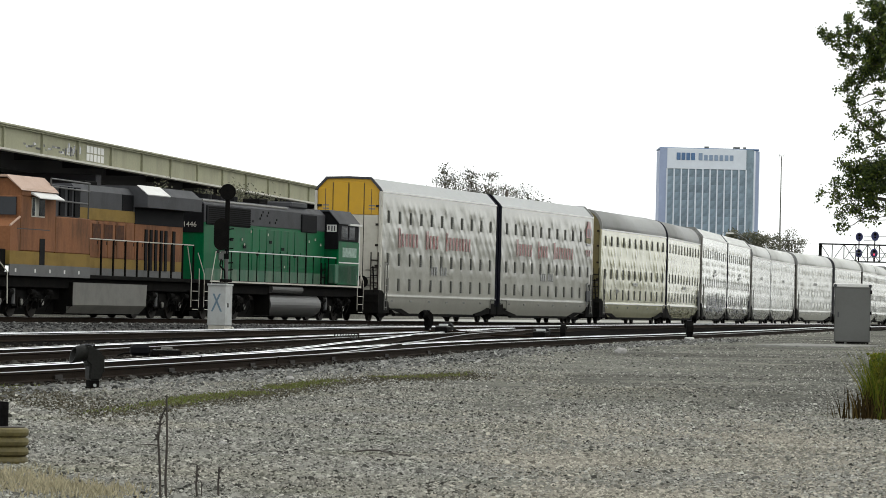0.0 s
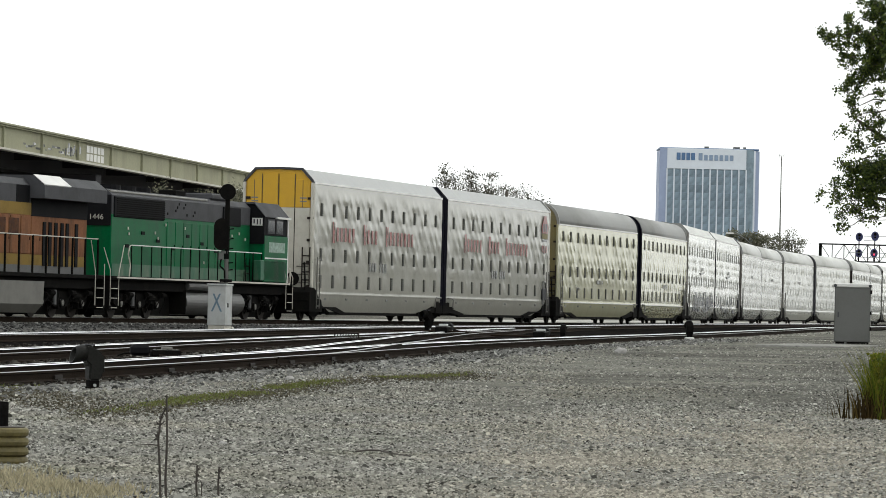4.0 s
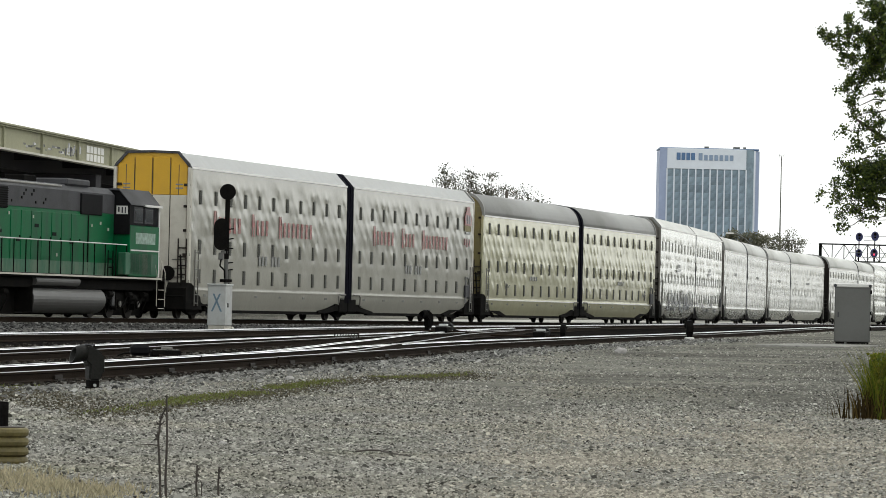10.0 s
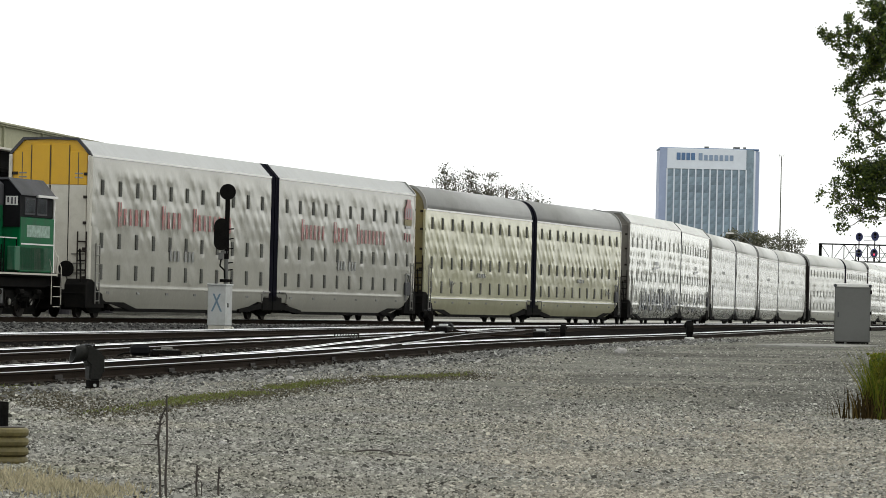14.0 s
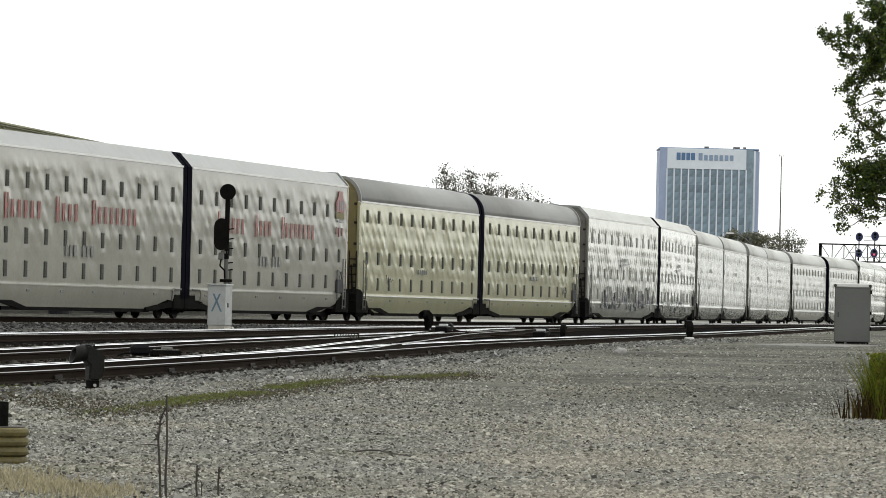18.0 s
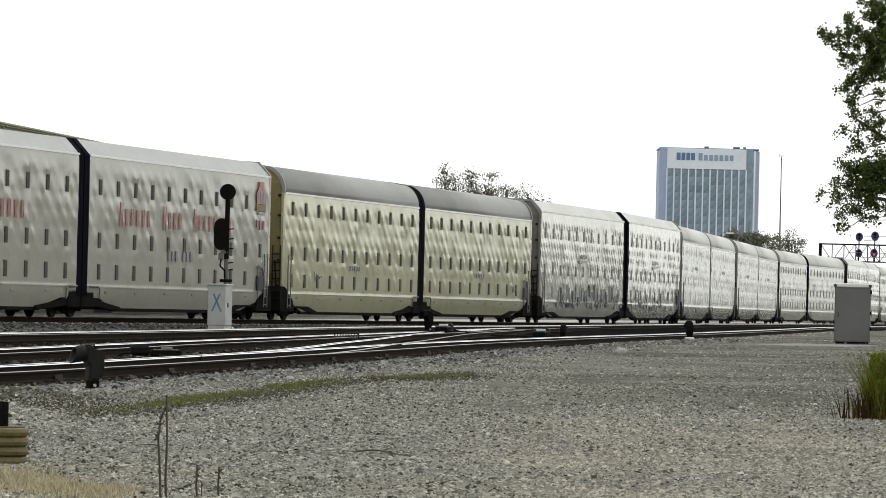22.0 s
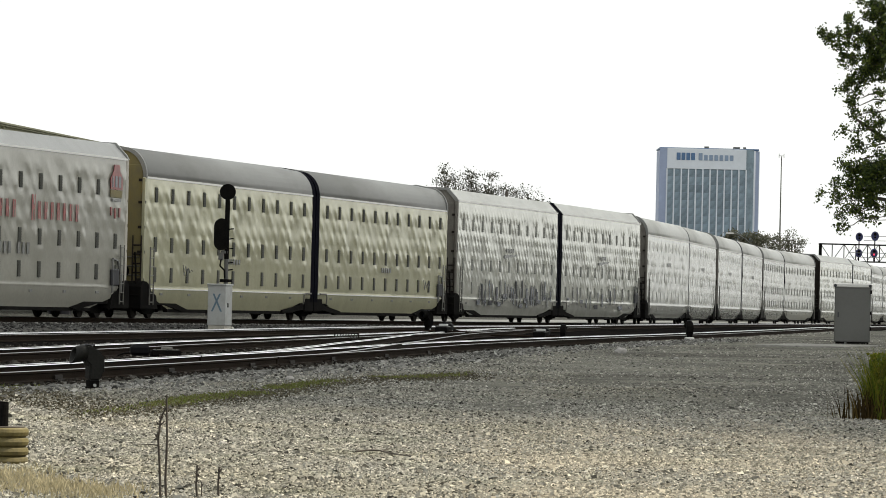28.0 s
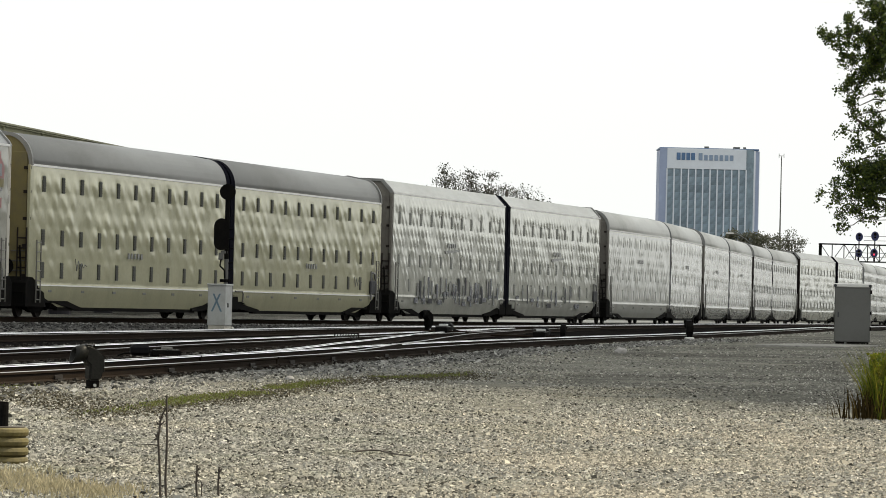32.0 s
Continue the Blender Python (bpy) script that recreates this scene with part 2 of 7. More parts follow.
M["green_pale"] = surface("faded_white_lettering_block", (0.22, 0.30, 0.25), 0.6, var=0.3, grain=9, stain=4, dirt=(0.06, 0.14, 0.09), amount=0.7)
# Orange made paler: the light on the cab roof is put into the colour.
M["roof_warm"] = surface("pinkish_lit_roof", (0.40, 0.27, 0.2), 0.6, var=0.1, stain=1.5, dirt=(0.3, 0.19, 0.13), amount=0.6)
M["loco_black"] = surface("black_hood_paint", (0.007, 0.007, 0.008), 0.7, var=0.2, stain=1.0, dirt=(0.014, 0.014, 0.014), spec=0.06, amount=0.6)
M["loco_silver"] = surface("silver_tank_paint", (0.07, 0.069, 0.065), 0.5, 0.2, var=0.08, stain=1.4, dirt=(0.05, 0.045, 0.04), amount=0.7, stretch=(1, 1, 2))
M["white"] = surface("white_paint", (0.6, 0.59, 0.56), 0.5, var=0.05, dirt=(0.45, 0.43, 0.4), amount=0.4)
M["case_white"] = surface("weathered_case_enamel", (0.40, 0.41, 0.40), 0.5, var=0.06, stain=2.5, dirt=(0.24, 0.23, 0.2), amount=0.6)
M["window"] = surface("dark_cab_glass", (0.012, 0.015, 0.02), 0.1, 0.0, var=0.05, bump=0.0, spec=0.3)
M["concrete"] = surface("yellowed_concrete", (0.27, 0.265, 0.175), 0.85, var=0.1, grain=6, stain=0.35, dirt=(0.15, 0.145, 0.1), amount=0.8, stretch=(1, 1, 0.4))
# Near-black: the shade under the viaduct deck is put into this colour.
M["concrete_dark"] = surface("shade_dark_girder", (0.02, 0.018, 0.022), 0.9, var=0.2, stain=0.4)
M["grey_case"] = surface("grey_aluminium_case", (0.125, 0.125, 0.118), 0.38, 0.7, var=0.05, stain=1.2, dirt=(0.09, 0.09, 0.08), amount=0.6)
# Tower facade tones, made paler and bluer with the distance haze mixed in.
M["facade"] = surface("hazy_blue_facade", (0.26, 0.31, 0.44), 0.6, var=0.04, grain=0.5, stain=0.05, amount=0.2, bump=0)
M["facade_white"] = surface("white_spandrel", (0.56, 0.60, 0.66), 0.6, var=0.03, grain=0.5, stain=0.05, amount=0.15, bump=0)
M["blue_glass"] = surface("blue_tinted_glazing", (0.17, 0.23, 0.28), 0.35, 0.0, var=0.25, grain=0.35, stain=0.12, dirt=(0.26, 0.36, 0.43), amount=0.8, bump=0, random_tint=0.2)
M["navy"] = surface("deep_blue_sign_paint", (0.06, 0.13, 0.26), 0.5, var=0.03, bump=0)
M["sign_light"] = surface("light_blue_sign_paint", (0.2, 0.27, 0.38), 0.5, var=0.03, bump=0)
# Black targets tinted blue for the lens's colour fringe.
M["navy_black"] = surface("blue_black_target_paint", (0.018, 0.02, 0.08), 0.6, var=0.1, bump=0)
M["tag_blue"] = surface("blue_grey_spray", (0.085, 0.09, 0.11), 0.25, spec=0.8, var=0.2)
M["tag_grey"] = surface("pale_grey_spray", (0.24, 0.25, 0.26), 0.6, var=0.2)
M["blue_x"] = surface("blue_spray_paint", (0.115, 0.175, 0.225), 0.6, var=0.1)
M["leaf"] = island("green_leaf", [(0.02, 0.034, 0.014), (0.055, 0.085, 0.016), (0.12, 0.15, 0.024), (0.03, 0.042, 0.026)], 0.5, 0.35)
M["leaf_far"] = island("autumn_leaf", [(0.035, 0.038, 0.026), (0.075, 0.075, 0.052), (0.12, 0.11, 0.08)], 0.8, 0.3)
M["woods"] = island("dull_woodland_leaf", [(0.02, 0.028, 0.01), (0.035, 0.045, 0.015), (0.05, 0.055, 0.022)], 0.9)
# Leaf colour paled for haze on the far right; viaduct tree shares it.
M["leaf_hazy"] = island("thin_pale_leaf", [(0.09, 0.095, 0.06), (0.15, 0.15, 0.105), (0.2, 0.19, 0.14)], 0.8, 0.45)
M["case_olive"] = surface("weathered_olive_case", (0.012, 0.012, 0.0105), 0.5, 0.0, var=0.2, stain=4, dirt=(0.008, 0.008, 0.007), amount=0.6, spec=0.12)
M["bark"] = surface("grey_bark", (0.10, 0.085, 0.07), 0.95, var=0.35, stretch=(1, 1, 0.2), bump=0.5)
M["grass"] = island("green_weed_blade", [(0.06, 0.085, 0.008), (0.15, 0.17, 0.014), (0.04, 0.062, 0.008), (0.19, 0.165, 0.022)], 0.7, 0.62)
M["soil"] = island("brown_dead_weed", [(0.07, 0.062, 0.046), (0.1, 0.09, 0.066), (0.13, 0.117, 0.085), (0.055, 0.05, 0.038)], 0.9)
M["stem"] = island("dead_weed_stem", [(0.02, 0.014, 0.006), (0.05, 0.035, 0.015), (0.09, 0.065, 0.02)], 0.9)
M["moss"] = island("low_green_weed", [(0.075, 0.1, 0.022), (0.13, 0.155, 0.034), (0.15, 0.155, 0.045), (0.11, 0.095, 0.055), (0.105, 0.13, 0.03)], 0.8, 0.35)
M["dry"] = island("dry_straw_blade", [(0.26, 0.23, 0.14), (0.42, 0.37, 0.24), (0.2, 0.18, 0.12)], 0.8, 0.3)
M["stalk"] = surface("dead_brown_stalk", (0.045, 0.037, 0.03), 0.9, var=0.3)
M["ochre"] = surface("ochre_weathered_band", (0.1, 0.08, 0.022), 0.7, var=0.2, grain=20, stain=6, dirt=(0.05, 0.04, 0.016), amount=0.7)

# ---------------------------------------------------------------- mesh helpers
def box(bm, x0, x1, y0, y1, z0, z1, bevel=0.0):
    r = bmesh.ops.create_cube(bm, size=1.0, matrix=Matrix.LocRotScale(((x0 + x1) / 2, (y0 + y1) / 2, (z0 + z1) / 2), None,
                                                                      (abs(x1 - x0), abs(y1 - y0), abs(z1 - z0))))
    if bevel:
        edges = {e for v in r["verts"] for e in v.link_edges}
        bmesh.ops.bevel(bm, geom=list(edges), offset=bevel, segments=1, affect="EDGES")
    return bm


def boxes(*args, bevel=0.0):
    bm = bmesh.new()
    for a in args:
        box(bm, *a, bevel=bevel)
    return bm


def rod(bm, a, b, r, n=8, r2=None):
    a, b = Vector(a), Vector(b)
    d = b - a
    m = Matrix.Translation((a + b) / 2) @ d.to_track_quat("Z", "Y").to_matrix().to_4x4()
    bmesh.ops.create_cone(bm, cap_ends=True, segments=n, radius1=r, radius2=r if r2 is None else r2, depth=d.length, matrix=m)
    return bm


def rods(pairs, r, n=6):
    bm = bmesh.new()
    for a, b in pairs:
        rod(bm, a, b, r, n)
    return bm


def path_rod(pts, r, n=6):
    return rods(list(zip(pts[:-1], pts[1:])), r, n)


def prism(bm, profile, axis, a, b):
    """Extrude a closed profile of (u, v) along an axis: 'x' takes (y, z), 'y' takes (x, z), 'z' takes (x, y)."""
    def p(u, v, w):
        return {"x": (w, u, v), "y": (u, w, v), "z": (u, v, w)}[axis]
    va = [bm.verts.new(p(u, v, a)) for u, v in profile]
    vb = [bm.verts.new(p(u, v, b)) for u, v in profile]
    k = len(profile)
    bm.faces.new(va)
    bm.faces.new(vb)
    for i in range(k):
        bm.faces.new((va[i], va[(i + 1) % k], vb[(i + 1) % k], vb[i]))
    bmesh.ops.recalc_face_normals(bm, faces=bm.faces[:])
    return bm


def mesh_of(name, bm, material, smooth=False):
    me = bpy.data.meshes.new(name)
    bm.to_mesh(me)
    bm.free()
    if smooth:
        for p in me.polygons:
            p.use_smooth = True
    me.materials.append(material)
    return me


def part(name, bm, material, parent, label="", smooth=False, at=None):
    """Link a bmesh, or a ready mesh, as one object under a thing or a part."""
    me = bm if isinstance(bm, bpy.types.Mesh) else mesh_of(name, bm, material, smooth)
    ob = new(name, me)
    ob.parent = parent
    if at is not None:
        ob.matrix_basis = at if isinstance(at, Matrix) else Matrix.Translation(at)
    return tagged(ob, label=label)


def thing(name, label, category, group="", kind="", at=None):
    ob = new(name)
    ob.empty_display_size = 0.2
    if at is not None:
        ob.matrix_basis = at if isinstance(at, Matrix) else Matrix.Translation(at)
    return tagged(ob, label, category, group, kind)


def raw_mesh(name, verts, faces, material, smooth=False):
    me = bpy.data.meshes.new(name)
    me.from_pydata([tuple(v) for v in verts], [], [tuple(f) for f in faces])
    me.materials.append(material)
    if smooth:
        for p in me.polygons:
            p.use_smooth = True
    return me


# ---------------------------------------------------------------- plan of the yard
HEADINGS = (74.3, 74.5, 75.0, 75.4, 75.4, 76.1, 81.5, 81.65, 81.4, 81.8, 79.5, 75.1, 79.0, 81.3, 79.7, 78.1)   # every 24 m
S_STEP = np.arange(-140.0, 421.0, 1.0)
_head = np.radians(np.interp(S_STEP, np.arange(-40, 321, 24.0), HEADINGS))
_kernel = np.ones(13) / 13
_head = np.convolve(np.pad(_head, 6, mode="edge"), _kernel, mode="valid")
_cx = np.concatenate([[0], np.cumsum((np.cos(_head)[1:] + np.cos(_head)[:-1]) / 2)])
_cy = np.concatenate([[0], np.cumsum((np.sin(_head)[1:] + np.sin(_head)[:-1]) / 2)])
_cx += -11.73 - np.interp(0.0, S_STEP, _cx)
_cy += 150.63 - np.interp(0.0, S_STEP, _cy)
RAIL_Z = 0.805


def main_at(s, off=0.0):
    """A point of the main line, off metres towards the camera, and the heading there."""
    h = float(np.interp(s, S_STEP, _head))
    x, y = float(np.interp(s, S_STEP, _cx)), float(np.interp(s, S_STEP, _cy))
    return x + math.sin(h) * off, y - math.cos(h) * off, h


def ground_z(x, y):
    """The open gravel rises gently away from the camera; the main line runs on a low bank."""
    return 0.05 + 0.0025 * min(max(y, 0.0), 250.0)


def yard_z(y):
    return 0.2 + 0.0025 * min(max(y, 0.0), 250.0)


def spline(points, step=1.0):
    """A smooth line through plan points, at even steps."""
    pts = [Vector((*p, 0)) for p in points]
    pts = [pts[0] * 2 - pts[1]] + pts + [pts[-1] * 2 - pts[-2]]
    fine = []
    for i in range(1, len(pts) - 2):
        a, b, c, d = pts[i - 1:i + 3]
        n = max(2, int((c - b).length / 0.5))
        for k in range(n):
            t = k / n
            fine.append(0.5 * ((2 * b) + (c - a) * t + (2 * a - 5 * b + 4 * c - d) * t * t + (3 * b - a - 3 * c + d) * t ** 3))
    fine.append(pts[-2])
    length = np.concatenate([[0], np.cumsum([(q - p).length for p, q in zip(fine, fine[1:])])])
    s = np.arange(0, length[-1], step)
    return [(float(np.interp(v, length, [p.x for p in fine])), float(np.interp(v, length, [p.y for p in fine]))) for v in s]


T4 = spline([(-12.3, 33), (-9.2, 47.5), (-6.56, 61.4), (-4.75, 73.5), (-3.1, 85.7), (-1.6, 97), (0.3, 111.9), (4.95, 139.7), (11.1, 173), (23.7, 249), (33, 310), (43, 370)])
T3 = spline([(-14.5, 38), (-11.4, 58), (-8.47, 79.1), (-6.4, 97), (-4.4, 113.5), (-2.75, 127), (-0.8, 142), (1.7, 163.5), (4.3, 183), (7.0, 199)])
T2 = spline([(-22, 58), (-15.3, 84), (-11.2, 104.5), (-8.1, 122.5), (-5.3, 140), (-0.93, 166), (4.6, 190), (11.3, 222), (17.7, 255), (22.7, 285), (28.6, 325), (36, 365)])
CROSS = spline([(-3.9, 79.5), (-3.0, 87), (-2.35, 97), (-1.85, 107), (-1.2, 117), (-0.45, 131), (0.45, 145), (2.7, 168)])
MAIN = [main_at(s)[:2] for s in np.arange(-110, 400, 1.0)]


# ---------------------------------------------------------------- ground and tracks
def normals(line):
    out = []
    for i, p in enumerate(line):
        a, b = Vector(line[max(i - 1, 0)]), Vector(line[min(i + 1, len(line) - 1)])
        d = (b - a).normalized()
        out.append((d.y, -d.x))         # towards the camera's side
    return out


def sweep(name, line, zs, profile, material, smooth=False, offset=0.0):
    """Sweep a profile of (side, up) along a plan line."""
    ns = normals(line)
    k = len(profile)
    verts = [(x + n[0] * (u + offset), y + n[1] * (u + offset), z + v) for (x, y), n, z in zip(line, ns, zs) for u, v in profile]
    faces = []
    for i in range(len(line) - 1):
        for j in range(k):
            a, b = i * k + j, i * k + (j + 1) % k
            faces.append((a, b, b + k, a + k))
    faces += [tuple(range(k))[::-1], tuple(range((len(line) - 1) * k, len(line) * k))]
    return raw_mesh(name, verts, faces, material, smooth)


def bank(x, y):
    """Height added by the main line's bank."""
    s = np.interp(y, _cy, S_STEP)
    mx, my, h = main_at(s)
    off = (x - mx) * math.sin(h) - (y - my) * math.cos(h)
    return max(0.0, min(1.0, (3.4 - abs(off)) / 1.3))


T4_Y, T4_X = [p[1] for p in T4], [p[0] for p in T4]


def build_ground():
    ys = np.concatenate([np.arange(-40, 20, 5.0), np.arange(20, 130, 0.8), np.arange(130, 320, 2.0), np.arange(320, 520, 10.0),
                         np.array([560, 640, 800, 1100, 1600, 2400, 4000.0])])
    us = np.concatenate([np.array([-16, -8, -4, -2.2]), np.linspace(-1.4, 1.4, 90), np.array([2.2, 4, 8, 16])])
    verts, faces = [], []
    for y in ys:
        half = max(8.0, abs(y) * 0.13)
        for u in us:
            x = u * half
            z = ground_z(x, y)
            if 20 < y < 330 and abs(u) < 2:
                z += 0.05 * noise.noise((x * 0.25, y * 0.12, 0)) + 0.012 * noise.noise((x * 1.7, y * 0.9, 3))
            if 28 < y < 332:
                edge = float(np.interp(y, T4_Y, T4_X)) + 1.9
                z -= 0.2 * max(0.0, min(1.0, (edge - x) / 0.6))
            verts.append((x, y, z))
    k = len(us)
    for j in range(len(ys) - 1):
        for i in range(k - 1):
            a = j * k + i
            faces.append((a, a + 1, a + 1 + k, a + k))
    ob = new("ground", raw_mesh("ground", verts, faces, M["ground"], True))
    return tagged(ob, "grey crushed stone yard with worn tan patches", "ground", kind="structure")


def soft_ground(x, y):
    """The ground's height with its shallow waves."""
    return ground_z(x, y) + 0.05 * noise.noise((x * 0.25, y * 0.12, 0)) + 0.012 * noise.noise((x * 1.7, y * 0.9, 3))


def rail_profile():
    return [(-0.075, -0.17), (0.075, -0.17), (0.075, -0.15), (0.012, -0.13), (0.012, -0.045), (0.037, -0.035), (0.037, 0.0),
            (-0.037, 0.0), (-0.037, -0.035), (-0.012, -0.045), (-0.012, -0.13), (-0.075, -0.15)]


def tie_mesh():
    bm = boxes((-0.115, 0.115, -1.3, 1.3, -0.17, 0.0), bevel=0.012)
    return mesh_of("tie", bm, M["tie"])


TIE = tie_mesh()


def track(name, line, z_of, label, ties=(0, 0), deep=False):
    """A track: ballast bed, two rails with polished heads, ties as pieces on the stretch given by two y values."""
    root = thing(name, label, "railway track", kind="structure")
    zs = [z_of(y) for x, y in line]
    if deep:
        prof = [(-4.6, -0.85), (-2.1, -0.25), (2.1, -0.25), (4.2, -0.31), (5.6, -0.75)]
    else:
        prof = [(-2.1, -0.3), (-1.6, -0.19), (1.6, -0.19), (2.2, -0.3)]
    part("ballast_bed", sweep("ballast_bed", line, zs, prof, M["ballast" if deep else "yard_bed"]), None, root)
    for side in (-0.7525, 0.7525):
        r = part("rail", sweep("rail", line, zs, rail_profile(), M["rail"], offset=side), None, root)
        part("rail_head", sweep("rail_head", line, [z + 0.004 for z in zs], [(-0.039, -0.008), (0.045, -0.03), (0.03, 0), (-0.036, 0)] if side < 0 else [(-0.04, -0.02), (0.039, -0.006), (0.036, 0), (-0.03, 0)], M["rail_head" if side < 0 else "rail_head_dull"], offset=side), None, r, "shiny running surface")
    ns = normals(line)
    dense = []
    for i in range(len(line) - 1):
        for f in (0.0, 0.5):
            x = line[i][0] * (1 - f) + line[i + 1][0] * f
            y = line[i][1] * (1 - f) + line[i + 1][1] * f
            dense.append((x, y, math.atan2(-ns[i][0], ns[i][1])))
    rest, count = [], 0
    pv, pf = [], []
    rnd = random.Random(hash(len(line)) % 1000)
    for x, y, a in dense:
        m = Matrix.Translation((x, y, z_of(y) - 0.175 + rnd.uniform(-0.01, 0.006))) @ Matrix.Rotation(math.pi / 2 + a + rnd.uniform(-0.02, 0.02), 4, "Z")
        if 45 < y < 230 and rnd.random() < 0.4:
            for side in (-0.7525, 0.7525):
                w = rnd.uniform(0.1, 0.2)
                o = len(pv)
                pv += [m @ Vector(c) for c in ((-0.09, side - w, 0.0), (0.09, side - w, 0.0), (0.09, side + w, 0.0), (-0.09, side + w, 0.0),
                                               (-0.09, side - w, 0.03), (0.09, side - w, 0.03), (0.09, side + w, 0.03), (-0.09, side + w, 0.03))]
                pf += [(o + 4, o + 5, o + 6, o + 7), (o, o + 1, o + 5, o + 4), (o + 1, o + 2, o + 6, o + 5), (o + 2, o + 3, o + 7, o + 6), (o + 3, o, o + 4, o + 7)]
        if ties[0] <= y <= ties[1] and count < 290:
            part("tie", TIE, None, root, at=m)
            count += 1
        elif 30 < y < 330:
            rest.append(m)
    if pv:
        tagged(part("tie_plates", raw_mesh("tie_plates", pv, pf, M["plate"]), None, root, "worn steel tie plates"), kind="stuff")
    if rest:
        verts, faces = [], []
        base = [Vector(c) for c in ((-.115, -1.3, -.17), (.115, -1.3, -.17), (.115, 1.3, -.17), (-.115, 1.3, -.17),
                                    (-.115, -1.3, 0), (.115, -1.3, 0), (.115, 1.3, 0), (-.115, 1.3, 0))]
        for m in rest:
            o = len(verts)
            verts += [m @ v for v in base]
            faces += [(o + 4, o + 5, o + 6, o + 7), (o, o + 1, o + 5, o + 4), (o + 1, o + 2, o + 6, o + 5), (o + 2, o + 3, o + 7, o + 6), (o + 3, o, o + 4, o + 7)]
        tagged(part("ties", raw_mesh("ties", verts, faces, M["tie"]), None, root), kind="stuff")
    return root


def main_z(y):
    return RAIL_Z


# ---------------------------------------------------------------- the train
PITCH_CAR = 44.6            # joint to joint of two coupled cars
HALF = 10.36                # half of a unit's body
UNIT_MID = 10.9             # from the joint to a unit's middle


def travel(t):
    """How far the train still has to go to its place at 19 s."""
    return -(2.759 * (t - 19) + 0.00907 * (t - 19) ** 2 / 2)


def z_eave_low(z):
    return z < 5.3


def side_height(x, z, z0, z1, kind):
    """Embossed dimples of a rack side, as depth in metres."""
    fade = max(0.0, min(1.0, (z - z0) / 0.25)) * max(0.0, min(1.0, (z1 - z) / 0.45))
    weight = 0.55 + 0.45 * max(0.0, min(1.0, (z - 2.0) / 1.4))
    wide, tall = ((0.925, 0.56), (0.925, 0.56), (0.617, 0.5), (0.617, 0.5))[kind]
    row = math.floor((z - 0.3) / tall)
    u = (x / wide + 0.5 * (row % 2) + 0.35 * z) % 1.0 - 0.5
    v = ((z - 0.3) / tall) % 1.0 - 0.5
    lump = max(0.0, 1 - (u / 0.3) ** 2) * max(0.0, 1 - (v / 0.5) ** 2)
    wave = noise.noise((x * 0.8, z * 0.9, kind * 7.0))
    near = abs((x + 9.25) / 1.85 - round((x + 9.25) / 1.85)) * 1.85
    for zc in ((4.5, 2.7, 1.6) if z_eave_low(z1) else (4.58, 2.72, 1.62)):
        if abs(z - zc) < 0.42 and near < 0.36:
            fade *= 0.45 + 0.55 * max(0.0, min(1.0, max((near - 0.15) / 0.21, (abs(z - zc) - 0.26) / 0.16)))
    return fade * weight * ((0.013, 0.019, 0.026, 0.02)[kind] * lump * (0.7 + 1.3 * wave) + 0.019 * wave + 0.012)


def side_panel(kind, z_eave):
    """The near side of a unit: an embossed sheet whose lower edge steps up over the trucks at both ends."""
    nx, zs = 270, [0.36, 0.5, 0.76, 1.0, 1.08, 1.1]
    zs = zs + list(np.linspace(1.16, z_eave, 54))
    verts, faces = [], []
    for i in range(nx + 1):
        x = -HALF + 2 * HALF * i / nx
        for z in zs:
            low = 0.36 + 0.34 * max(0.0, min(1.0, (abs(x) - 7.3) / 1.7))
            zz = low + (z - 0.36) * (1.0 - low) / 0.64 if z < 1.0 else z
            d = side_height(x, zz, 1.15, z_eave, kind) if zz > 1.12 else (0.01 if zz >= 1.05 else 0.0)
            tuck = 0.14 * max(0.0, min(1.0, (0.8 - zz) / 0.4))
            verts.append((x, -1.5 - d + tuck, zz))
    k = len(zs)
    for i in range(nx):
        for j in range(k - 1):
            a = i * k + j
            faces.append((a, a + k, a + k + 1, a + 1))
    return raw_mesh("side_panel", verts, faces, M[("white_car", "cream_car", "silver_car", "pale_car")[kind]], True)


def roof_profile(rounded, z_eave, out=0.0):
    if rounded:
        pts = [(1.5 + out, z_eave)]
        for k in range(1, 9):
            a = math.pi / 2 * k / 8
            pts.append(((0.62 + 0.88 * math.cos(a)) if k < 8 else 0.62, z_eave + 0.02 + (6.12 - z_eave) * math.sin(a)))
        pts.append((0.0, 6.26))
    else:
        pts = [(1.5 + out, z_eave), (1.42 + out, z_eave + 0.10), (1.0 + out * 0.4, z_eave + 0.555), (0.0, 6.235)]
    return [(-u, v) for u, v in pts] + [(u, v) for u, v in pts[::-1][1:]]


def letter_bars(parent, x0, x1, z0, z1, words, material, name="lettering"):
    """Painted company name, kept as plain bars of its size: one bar a character, the first of a word taller."""
    step = (x1 - x0) / (sum(words) + 1.9 * (len(words) - 1))
    x = x0
    for w in words:
        for i in range(w):
            up = (z1 - z0) * (1.0 if i == 0 else 0.68)
            low = z0 + (0.0 if i == 0 else 0.06)
            wide = 0.62 if i == 0 else 0.5
            part(name, boxes((x + step * 0.08, x + step * 0.3, -1.554, -1.548, low, low + up), (x + step * (wide - 0.1), x + step * wide, -1.554, -1.548, low, low + up),
                             (x + step * 0.3, x + step * (wide - 0.1), -1.553, -1.548, low + up * 0.42, low + up * 0.6)), material, parent, "faded red painted bars")
            x += step
        x += step * 1.9


